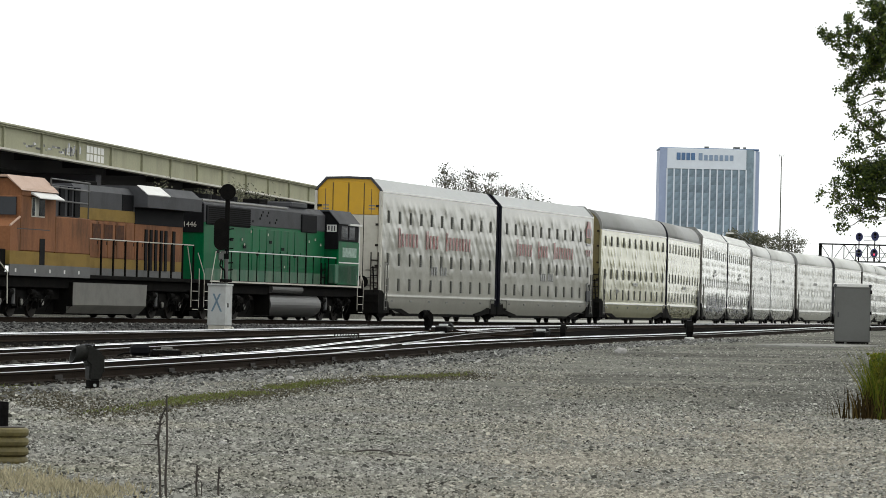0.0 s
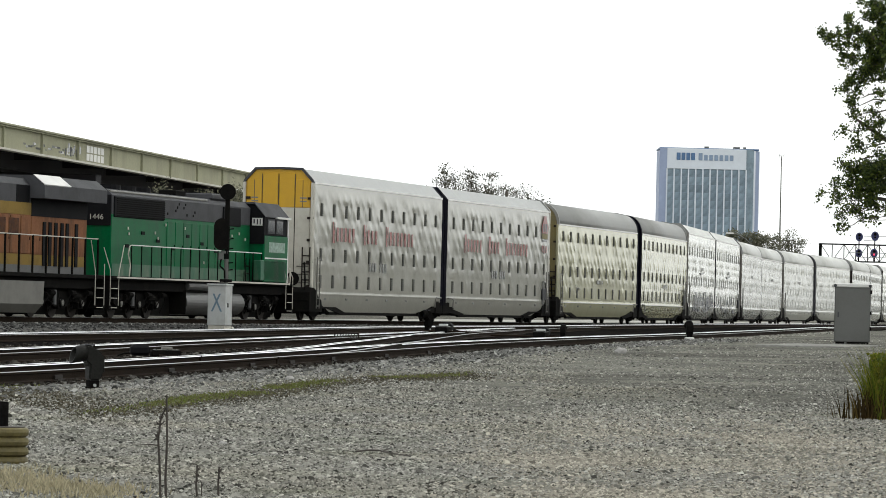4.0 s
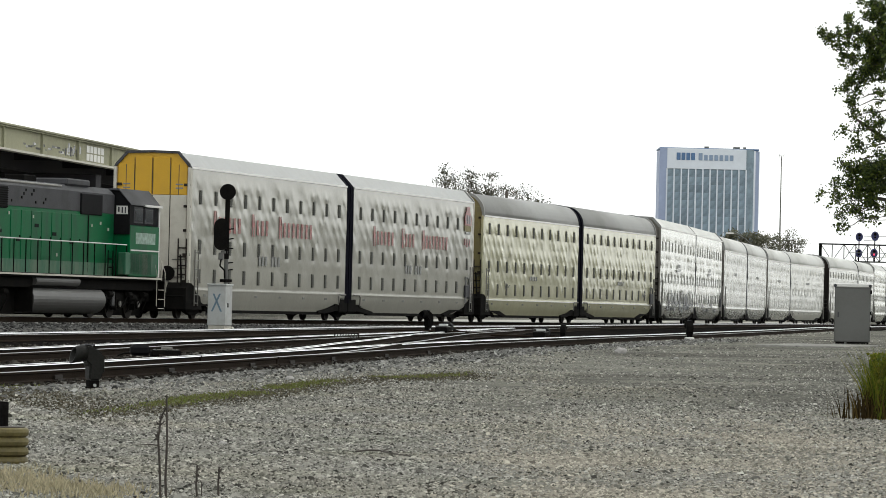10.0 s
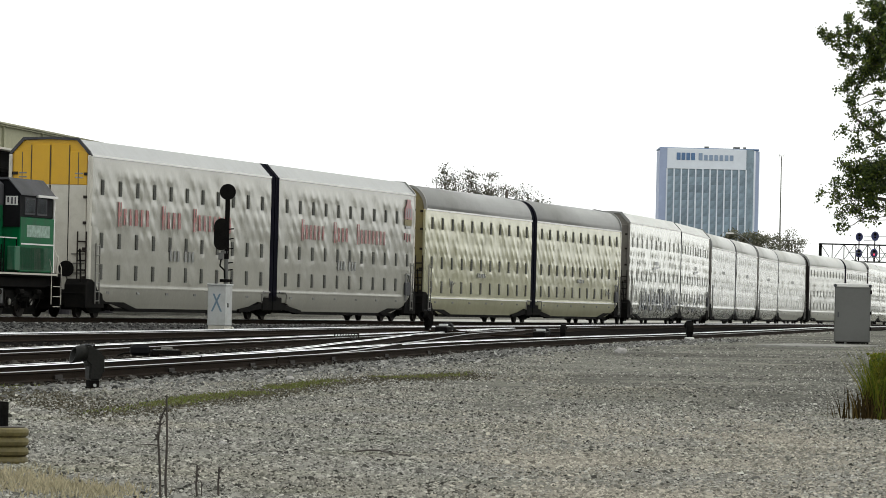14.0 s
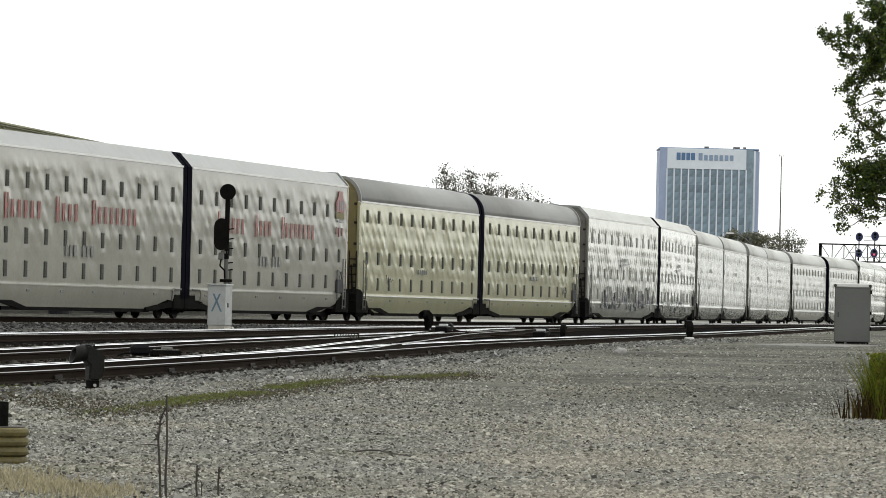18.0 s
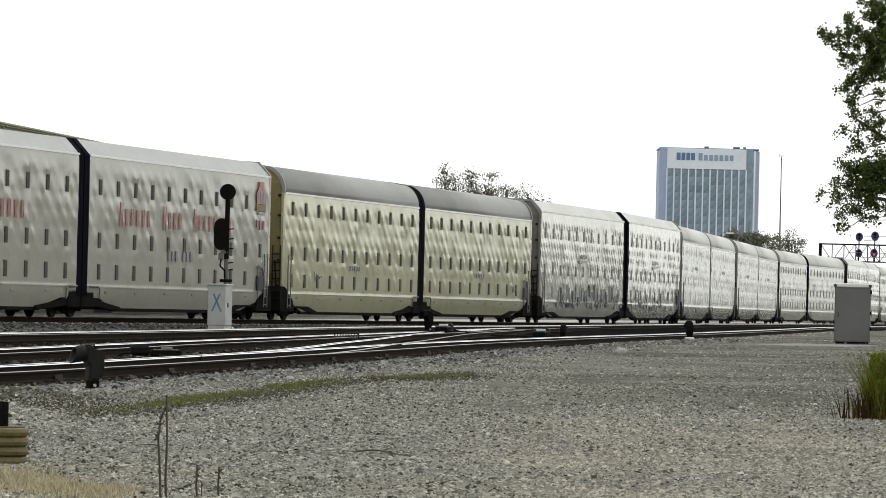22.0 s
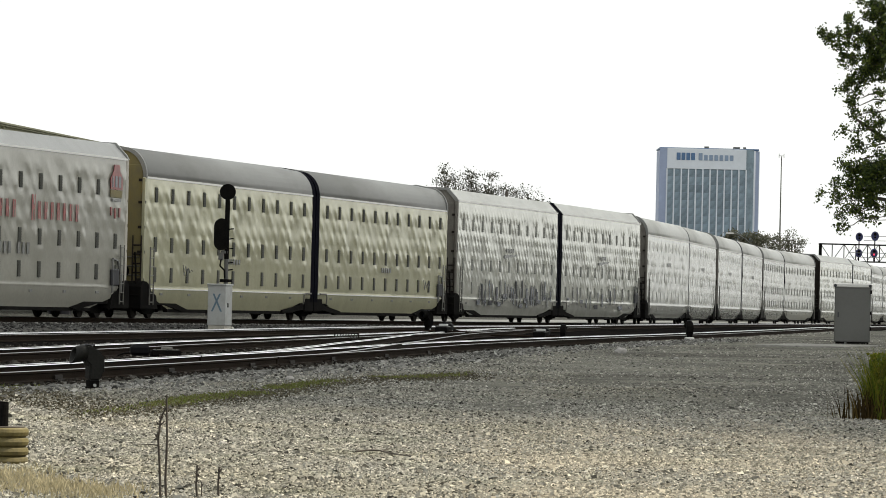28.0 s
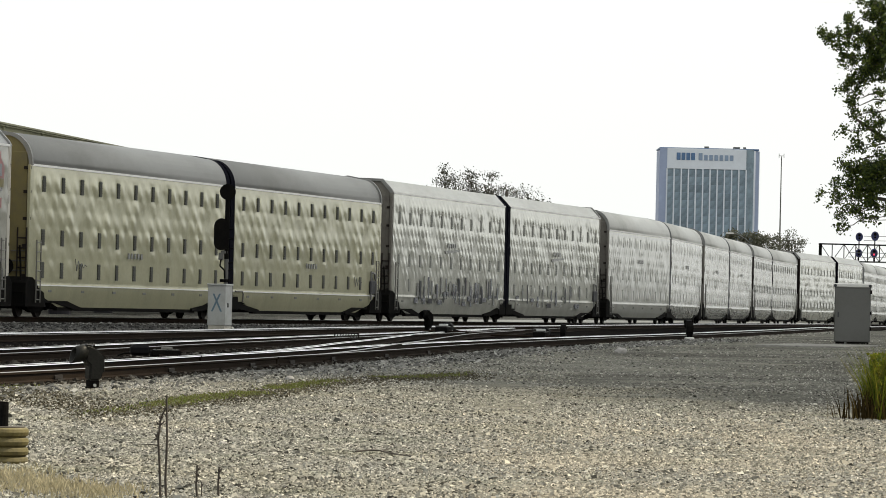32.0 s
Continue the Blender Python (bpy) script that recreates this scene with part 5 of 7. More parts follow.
def build_viaduct():
    """A road viaduct behind the train: painted plate girder, stiffeners, deck with dark underside, piers."""
    root = thing("viaduct", "road viaduct with pale yellow-green plate girder over the yard", "bridge", at=(-26.0, 240.0, 0.0))
    ang = math.atan2(114.0, 14.99)
    root.matrix_basis = Matrix.Translation((-26.0, 240.0, 0)) @ Matrix.Rotation(ang, 4, "Z")
    x0, x1 = -110.0, 260.0
    part("girder_web", boxes((x0, x1, 0.0, 0.08, 10.25, 11.55)), M["concrete"], root, "yellowed girder web")
    part("bottom_flange", boxes((x0, x1, -0.28, 0.3, 10.12, 10.25)), M["dirty_white"], root, "pale bottom flange")
    part("top_flange", boxes((x0, x1, -0.2, 0.3, 11.5, 11.58)), M["concrete"], root)
    part("kerb", boxes((x0, x1, -0.3, 0.5, 11.6, 11.7)), M["concrete"], root, "pale parapet edge")
    for k in range(-15, 22):
        x = 40.5 + k * 10.0
        part("stiffener", boxes((x - 0.06, x + 0.06, -0.16, 0.0, 10.25, 11.5)), M["concrete"], root)
    # Deck, beams and piers use the colour darkened for the underside's shade.
    part("deck", boxes((x0, x1, 0.1, 24.0, 10.9, 11.6)), M["concrete_dark"], root, "deck slab, colour darkened for its shaded underside")
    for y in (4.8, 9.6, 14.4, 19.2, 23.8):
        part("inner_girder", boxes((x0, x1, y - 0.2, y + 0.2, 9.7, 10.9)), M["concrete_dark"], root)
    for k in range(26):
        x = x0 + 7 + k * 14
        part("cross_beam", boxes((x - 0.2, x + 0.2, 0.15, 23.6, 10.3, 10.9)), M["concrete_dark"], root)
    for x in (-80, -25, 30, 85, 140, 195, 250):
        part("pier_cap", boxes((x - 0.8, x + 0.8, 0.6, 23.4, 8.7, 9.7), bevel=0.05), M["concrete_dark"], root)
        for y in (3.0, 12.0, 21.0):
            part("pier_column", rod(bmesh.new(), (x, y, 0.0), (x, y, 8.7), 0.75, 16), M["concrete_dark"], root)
    # paint tags on the web: unreadable, kept as plain bars
    rnd = random.Random(3)
    for i in range(22):
        x = 6.0 + i * 0.62 + rnd.uniform(-0.2, 0.2)
        z = 10.5 + 0.3 * rnd.random()
        part("paint_tag", boxes((x, x + rnd.uniform(0.3, 1.1), -0.012, -0.003, z, z + rnd.uniform(0.06, 0.16))), M[("sill_grey", "grey_mark", "loco_grey")[i % 3]], root, "dull sprayed paint bar")
    for i in range(9):
        x, z = 17.2 + i * 0.5 + rnd.uniform(-0.1, 0.1), 10.45 + 0.12 * (i % 3)
        part("paint_tag", boxes((x, x + 0.34, -0.014, -0.004, z, z + rnd.uniform(0.35, 0.6))), M[("loco_grey", "grey_mark", "tag_blue")[i % 3]], root, "dark sprayed paint bar")
    for i in range(5):
        for row in (0, 1):
            x = 23.4 + i * 1.08
            part("paint_tag", boxes((x, x + 0.84, -0.02, -0.005, 10.38 + 0.52 * row, 10.82 + 0.52 * row), bevel=0.004), M["white"], root, "sprayed white block")
    return root


def build_tower():
    root = thing("office_tower", "tall office tower with white mullions and blue glazing", "office building", at=(96.5, 1850.0, 0.0))
    W, H = 39.2, 75.6
    part("core", boxes((0.3, W + 5.6, 0.6, 32, -3, H)), M["facade"], root)
    part("corner_pier", boxes((0.0, 3.4, -0.2, 1.5, -3, H + 0.6), bevel=0.1), M["facade"], root, "blue-grey corner pier")
    part("corner_pier", boxes((W - 0.2, W + 3.2, -0.2, 1.5, -3, H + 0.6), bevel=0.1), M["blue_glass"], root, "blue glazed corner")
    bm = bmesh.new()
    prism(bm, [(W + 3.2, -0.1), (W + 6.0, 2.2), (W + 6.0, 32), (W + 3.2, 32)], "z", -3, H)
    part("side_wall", bm, M["facade_white"], root, "pale side wall")
    part("sign_band", boxes((3.4, W - 0.2, -0.35, 1.2, 67.0, H + 0.6), bevel=0.05), M["facade_white"], root, "white sign band")
    part("parapet", boxes((0.0, W + 5.5, 0.2, 31, H + 0.3, H + 0.9)), M["navy"], root, "blue roof edge")
    for x, w in ((20.5, 2.0), (33.5, 3.0), (38.0, 1.2)):
        part("roof_unit", boxes((x, x + w, 6, 9, H + 0.6, H + 1.9)), M["grey_case"], root)
    n = 11
    bay = (W - 3.6) / n
    pane = mesh_of("pane", boxes((0.3, bay - 0.3, 0.35, 0.55, 0.04, 3.52)), M["blue_glass"])
    for i in range(n + 1):
        x = 3.4 + i * bay
        part("mullion", boxes((x - 0.3, x + 0.3, -0.5, 0.6, -3, 67.0)), M["facade_white"], root, "white mullion")
    for i in range(n):
        for k in range(12):
            part("pane", pane, None, root, at=(3.4 + i * bay, 0, 67.0 - 3.55 * (k + 1)))
    # the sign: a row of plain bars, four bold and seven light ones
    x = 7.6
    for i in range(11):
        w, h = (1.75, 3.3) if i < 4 else ((1.75, 3.3) if i == 4 else (1.6, 2.5))
        x += 1.2 if i == 4 else 0.0
        part("sign_bar", boxes((x, x + w, -0.5, -0.36, 70.9, 70.9 + h), bevel=0.12), M["navy" if i < 4 else "sign_light"], root, "dark blue sign bar" if i < 4 else "thin blue sign bar")
        x += w + (0.42 if i < 4 else 0.72)
    return root


def build_signal_mast():
    root = thing("railway_signal", "tall mast signal with two black heads beside a white case", "railway signal", at=(-7.68, 146.1, 0.4))
    part("foundation", boxes((-0.3, 0.3, -0.3, 0.3, -0.4, 0.2), bevel=0.03), M["dirty_white"], root)
    part("mast", rod(bmesh.new(), (0, 0, 0.2), (0, 0, 2.6), 0.075, 12), M["grey_case"], root, "grey steel mast")
    part("upper_mast", rod(bmesh.new(), (0, 0, 2.6), (0, 0, 5.0), 0.085, 12), M["black"], root, "black upper mast")
    part("mast_collar", rod(bmesh.new(), (0, 0, 1.78), (0, 0, 1.88), 0.22, 12), M["black"], root)
    top = part("target_head", rod(bmesh.new(), (0, -0.13, 4.98), (0, -0.08, 4.98), 0.285, 28), M["black"], root, "round black target")
    part("lamp_housing", rod(bmesh.new(), (0, -0.08, 4.98), (0, 0.22, 4.98), 0.14, 16), M["black"], top)
    part("hood", rod(bmesh.new(), (0, 0.2, 5.0), (0, 0.45, 5.0), 0.12, 14), M["black"], top)
    bm = bmesh.new()
    prof = [(0.27 * math.cos(a) - 0.19, 0.30 * math.sin(a) + (0.27 if math.sin(a) > 0 else -0.27) + 3.47) for a in [2 * math.pi * (k + 0.5) / 24 for k in range(24)]]
    prism(bm, prof, "y", -0.16, -0.11)
    low = part("lower_head", bm, M["black"], root, "oval black target")
    for z in (3.2, 3.72):
        part("lamp_housing", rod(bmesh.new(), (-0.19, -0.11, z), (-0.19, 0.2, z), 0.13, 14), M["black"], low)
    part("bracket", boxes((-0.2, 0.05, -0.08, 0.08, 2.78, 2.9), (-0.28, -0.1, -0.1, 0.1, 2.55, 2.82), bevel=0.02), M["grey_case"], root)
    part("cable", path_rod([(-0.18, -0.08, 2.6), (-0.22, -0.1, 2.35), (-0.06, -0.09, 2.2), (-0.04, -0.09, 1.9)], 0.03), M["black"], root)
    for k, z in enumerate((2.2, 2.45, 2.95, 3.3, 3.65)):
        part("step", rods([((0, 0, z), (0.24, -0.02, z + 0.03))], 0.022), M["black"], root)
    case = thing("relay_case", "white steel relay case with blue sprayed cross", "equipment case", at=Matrix.Translation((-7.86, 145.3, 0.58)) @ Matrix.Rotation(radians(-14), 4, "Z"))
    part("body", boxes((-0.33, 0.33, -0.3, 0.5, 0.06, 1.46), bevel=0.015), M["case_white"], case)
    part("lid", boxes((-0.36, 0.36, -0.33, 0.53, 1.46, 1.53), bevel=0.015), M["case_white"], case)
    part("plinth", boxes((-0.3, 0.3, -0.28, 0.48, -0.35, 0.06)), M["dirty_white"], case)
    part("latch", boxes((0.33, 0.37, -0.1, 0.0, 0.7, 0.85)), M["grey_mark"], case)
    for s in (-1, 1):
        bm = bmesh.new()
        prism(bm, [(-0.17 * s - 0.035, 0.55), (-0.17 * s + 0.035, 0.55), (0.12 * s + 0.035, 1.18), (0.12 * s - 0.035, 1.18)], "y", -0.306, -0.3)
        part("sprayed_stroke", bm, M["blue_x"], case, "blue spray paint stroke")
    return root


def dwarf_signal(at, size, turn, label):
    """A low ground signal: bent narrow case, round deep hood, short foot with a bolt on a small footing."""
    root = thing("dwarf_signal", label, "railway signal", "dwarf signals of the yard", at=Matrix.Translation(at) @ Matrix.Rotation(turn, 4, "Z") @ Matrix.Scale(size, 4))
    dark = M["case_olive" if "weathered" in label else "black"]
    bm = bmesh.new()
    prism(bm, [(-0.075, 0.1), (0.095, 0.1), (0.105, 0.16), (0.135, 0.2), (0.145, 0.4), (0.13, 0.46), (0.03, 0.55), (-0.06, 0.595), (-0.13, 0.6), (-0.13, 0.37), (-0.07, 0.32)], "y", -0.11, 0.11)
    bmesh.ops.bevel(bm, geom=bm.edges[:], offset=0.026, segments=3, affect="EDGES")
    part("case", bm, dark, root, "weathered black case", smooth=False)
    bm = bmesh.new()
    ring = []
    for x, z, r in ((-0.29, 0.45, 0.118), (-0.2, 0.475, 0.125), (-0.1, 0.485, 0.118), (-0.1, 0.485, 0.09), (-0.285, 0.45, 0.1)):
        ring.append([bm.verts.new((x + 0.03 * math.sin(a), r * math.cos(a), z + r * math.sin(a))) for a in [math.pi * 2 * k / 20 for k in range(20)]])
    for ra, rb in zip(ring, ring[1:] + ring[:1]):
        for k in range(20):
            bm.faces.new((ra[k], ra[(k + 1) % 20], rb[(k + 1) % 20], rb[k]))
    bmesh.ops.recalc_face_normals(bm, faces=bm.faces[:])
    part("hood", bm, dark, root, "black lamp hood", smooth=True)
    part("lens", rod(bmesh.new(), (-0.14, 0, 0.48), (-0.11, 0, 0.485), 0.1, 18), M["window"], root, "dark unlit lens")
    part("top_cap", boxes((-0.12, 0.02, -0.07, 0.07, 0.585, 0.61), bevel=0.01), M["loco_grey"], root)
    part("rear_door", boxes((0.138, 0.155, -0.08, 0.08, 0.22, 0.4), bevel=0.006), dark, root)
    part("foot", boxes((-0.06, 0.085, -0.08, 0.08, -0.02, 0.11), bevel=0.012), M["black"], root)
    part("bolt", rod(bmesh.new(), (0.012, -0.105, 0.035), (0.012, -0.08, 0.035), 0.022, 8), M["case_white"], root, "bright bolt head")
    for x in (-0.085, 0.11):
        part("flange", boxes((x - 0.03, x + 0.03, -0.1, 0.1, -0.03, 0.015), bevel=0.005), M["black"], root)
    pale = "pale" in label
    # All but the pale footing are black, with the base shadow included.
    part("footing", boxes((-0.14, 0.17, -0.14, 0.14, -0.2, -0.005 if not pale else 0.05), bevel=0.03), M["white" if pale else "yard_bed"], root, "pale concrete footing" if pale else "footing darkened for the shadow at its base")
    return root


def switch_machine(at, turn, label, size=1.0):
    root = thing("switch_machine", label, "switch machine", "switch machines of the yard", at=Matrix.Translation(at) @ Matrix.Rotation(turn, 4, "Z") @ Matrix.Scale(size, 4))
    part("gear_case", boxes((-0.6, 0.35, -0.22, 0.22, 0.0, 0.2), bevel=0.04), M["black"], root)
    part("motor_case", boxes((0.38, 1.0, -0.2, 0.2, 0.02, 0.36), bevel=0.09), M["loco_black"], root)
    part("lid", boxes((-0.5, 0.25, -0.2, 0.2, 0.2, 0.225), bevel=0.01), M["tank_pale" if "dark" in label else "case_white"], root, "pale lid")
    part("junction_box", boxes((-0.32, 0.0, -0.16, 0.14, 0.22, 0.31), bevel=0.02), M["tank_pale" if "dark" in label else "case_white"], root, "pale junction box")
    for x in (-0.5, -0.15, 0.2):
        part("cover_strap", boxes((x - 0.02, x + 0.02, -0.23, 0.23, 0.19, 0.235)), M["loco_silver"], root)
    part("conduit", path_rod([(0.9, -0.1, 0.1), (1.15, -0.25, 0.08), (1.3, -0.6, 0.0)], 0.025), M["black"], root)
    part("throw_rod", rods([((-0.2, -0.9, 0.04), (-0.2, 1.8, 0.04))], 0.03), M["rail"], root)
    part("throw_rod", rods([((0.1, -0.9, 0.04), (0.1, 1.8, 0.04))], 0.03), M["rail"], root)
    return root


def build_cabinet():
    root = thing("signal_cabinet", "tall grey aluminium signal cabinet with white roof", "equipment cabinet", at=Matrix.Translation((15.68, 157.0, 0.44)) @ Matrix.Rotation(radians(-7), 4, "Z"))
    part("body", boxes((-0.68, 0.68, -0.4, 0.5, 0.06, 2.16), bevel=0.02), M["grey_case"], root)
    part("roof", boxes((-0.74, 0.74, -0.47, 0.56, 2.14, 2.29), bevel=0.03), M["white"], root, "white overhanging roof")
    part("door", boxes((-0.64, 0.64, -0.408, -0.4, 0.1, 2.1), bevel=0.003), M["grey_case"], root)
    for x in (-0.66, 0.66):
        part("eye_bolt", rod(bmesh.new(), (x, -0.49, 2.2), (x, -0.44, 2.2), 0.06, 10), M["loco_grey"], root)
    for z in (0.5, 1.1, 1.9):
        part("hinge", boxes((0.66, 0.73, -0.42, -0.3, z, z + 0.14)), M["black"], root)
    part("handle", boxes((-0.56, -0.5, -0.45, -0.42, 1.0, 1.2)), M["loco_grey"], root)
    part("plinth", boxes((-0.62, 0.62, -0.36, 0.46, 0.0, 0.06)), M["black"], root, "dark recessed base")
    part("conduit_stub", boxes((-0.29, -0.2, -0.4, -0.3, -0.2, 0.06)), M["grey_case"], root)
    for x in (-0.55, 0.55):
        part("leg", boxes((x - 0.06, x + 0.06, -0.3, 0.4, -0.12, 0.02)), M["black"], root)
    return root


def build_signal_bridge():
    root = thing("signal_bridge", "lattice signal bridge with dark signal heads", "signal bridge", at=(43.0, 470.0, 0.0))
    z0, z1, L = 7.9, 9.85, 26.0
    for z in (z0, z1):
        part("chord", boxes((0, L, -0.1, 0.1, z - 0.07, z + 0.07)), M["black"], root)
        part("chord", boxes((0, L, 1.1, 1.3, z - 0.07, z + 0.07)), M["black"], root)
    for k in range(20):
        x = 0.1 + k * 1.35
        part("lattice_post", boxes((x - 0.05, x + 0.05, -0.06, 0.06, z0, z1)), M["black"], root)
        if k < 19:
            part("lattice_brace", rods([((x, 0, z0 if k % 2 else z1), (x + 1.35, 0, z1 if k % 2 else z0))], 0.045), M["grey_case"], root)
            if k > 1:
                part("lattice_brace", rods([((x, 1.2, z1 if k % 2 else z0), (x + 1.35, 1.2, z0 if k % 2 else z1))], 0.04), M["grey_case"], root)
    part("walkway", boxes((3.2, L, -0.9, -0.1, z0 - 0.1, z0 - 0.02)), M["grey_case"], root)
    part("guard_rail", rods([((3.2, -0.9, z0 + 1.0), (L, -0.9, z0 + 1.0)), ((3.2, -0.9, z0 + 0.5), (L, -0.9, z0 + 0.5)), ((5.2, 1.2, z1 + 1.0), (L, 1.2, z1 + 1.0)), ((5.2, 1.2, z1 + 0.5), (L, 1.2, z1 + 0.5))], 0.03), M["grey_case"], root)
    for x in (0.15, L - 0.15):
        for y in (0.0, 1.2):
            part("tower_leg", boxes((x - 0.12, x + 0.12, y - 0.12, y + 0.12, 0.4, z1)), M["black"], root)
    red = bpy.data.materials.new("lit_red_lens")
    red.use_nodes = True
    b = red.node_tree.nodes["Principled BSDF"]
    b.inputs["Base Color"].default_value = (0.5, 0.02, 0.03, 1)
    b.inputs["Emission Color"].default_value = (1.0, 0.05, 0.12, 1)
    b.inputs["Emission Strength"].default_value = 0.9
    for x, z, r in ((4.47, 10.72, 0.42), (6.27, 10.85, 0.45), (4.45, 8.85, 0.40), (6.19, 8.9, 0.43)):
        bm = bmesh.new()
        prof = [(x + r * math.cos(a), z + r * math.sin(a) * 1.2) for a in [2 * math.pi * k / 18 for k in range(18)]]
        prism(bm, prof, "y", -0.5, -0.4)
        h = part("signal_head", bm, M["navy_black"], root, "dark signal target")
        part("lens", rod(bmesh.new(), (x, -0.56, z - 0.15), (x, -0.5, z - 0.15), 0.11, 12), red if (x > 6 and z < 9) else M["black"], h)
        part("lens_hood", rod(bmesh.new(), (x, -0.72, z + 0.2), (x, -0.5, z + 0.2), 0.16, 10), M["black"], h)
        part("mast", boxes((x - 0.06, x + 0.06, -0.35, -0.25, z0, z)), M["black"], root)
    return root


def build_far_poles():
    root = thing("radio_mast", "slender grey radio mast with small aerials", "mast", at=(73.6, 900, 0.5))
    part("pole", rod(bmesh.new(), (0, 0, 0), (0, 0, 36.0), 0.24, 8, 0.1), M["grey_case"], root)
    for z, w in ((36.1, 0.6),):
        part("aerial", boxes((-w, w, -0.06, 0.06, z - 0.06, z + 0.06), (-w, -w + 0.12, -0.06, 0.06, z - 0.5, z + 0.5), (w - 0.12, w, -0.06, 0.06, z - 0.5, z + 0.5)), M["grey_case"], root)
    lamp = thing("street_lamp", "grey street lamp with long curved arm", "street lamp", at=(44.3, 598, 0.5))
    part("pole", rod(bmesh.new(), (0.6, 0, 0), (0.6, 0, 11.2), 0.12, 8), M["grey_case"], lamp)
    part("arm", path_rod([(0.6, 0, 11.2), (-0.4, 0, 12.1), (-1.4, 0, 12.65), (-2.2, 0, 12.85)], 0.07), M["grey_case"], lamp)
    part("lamp_head", boxes((-3.2, -2.1, -0.2, 0.2, 12.75, 12.98), bevel=0.05), M["white"], lamp)
    post = thing("utility_pole", "dark wooden utility pole behind the trees", "pole", at=(7.6, 500, 0.5))
    part("pole", rod(bmesh.new(), (0, 0, 0), (0, 0, 15.4), 0.19, 8), M["bark"], post)


# ---------------------------------------------------------------- plants
def leaf_mesh(name, centres, sizes, material, rng, droop=0.4):
    """Many small folded leaves in one mesh: two triangles each, every leaf turned its own way."""
    n = len(centres)
    c = np.asarray(centres)
    a = rng.normal(size=(n, 3))
    a[:, 2] -= droop
    a /= np.linalg.norm(a, axis=1)[:, None]
    b = np.cross(a, rng.normal(size=(n, 3)))
    b /= np.linalg.norm(b, axis=1)[:, None]
    k = np.cross(a, b)
    s = np.asarray(sizes)[:, None]
    tip, left, right, base = c + a * s, c + b * s * 0.5 + k * s * 0.12, c - b * s * 0.5 + k * s * 0.12, c - a * s * 0.8
    verts = np.stack([base, left, tip, right], 1).reshape(-1, 3)
    i = np.arange(n)[:, None] * 4
    faces = np.concatenate([i + [[0, 1, 2]], i + [[0, 2, 3]]])
    return raw_mesh(name, verts.tolist(), faces.tolist(), material)


def limb(bm, a, b, r1, r2, rng, wobble=0.08, n=5):
    a, b = np.array(a, float), np.array(b, float)
    pts = [a + (b - a) * t + rng.normal(size=3) * wobble * np.linalg.norm(b - a) * (0 < t < 1) * 0.5 for t in np.linspace(0, 1, n)]
    for i in range(n - 1):
        t = i / (n - 1)
        rod(bm, pts[i], pts[i + 1], r1 + (r2 - r1) * t, 7, r1 + (r2 - r1) * (t + 1 / (n - 1)))
    return pts


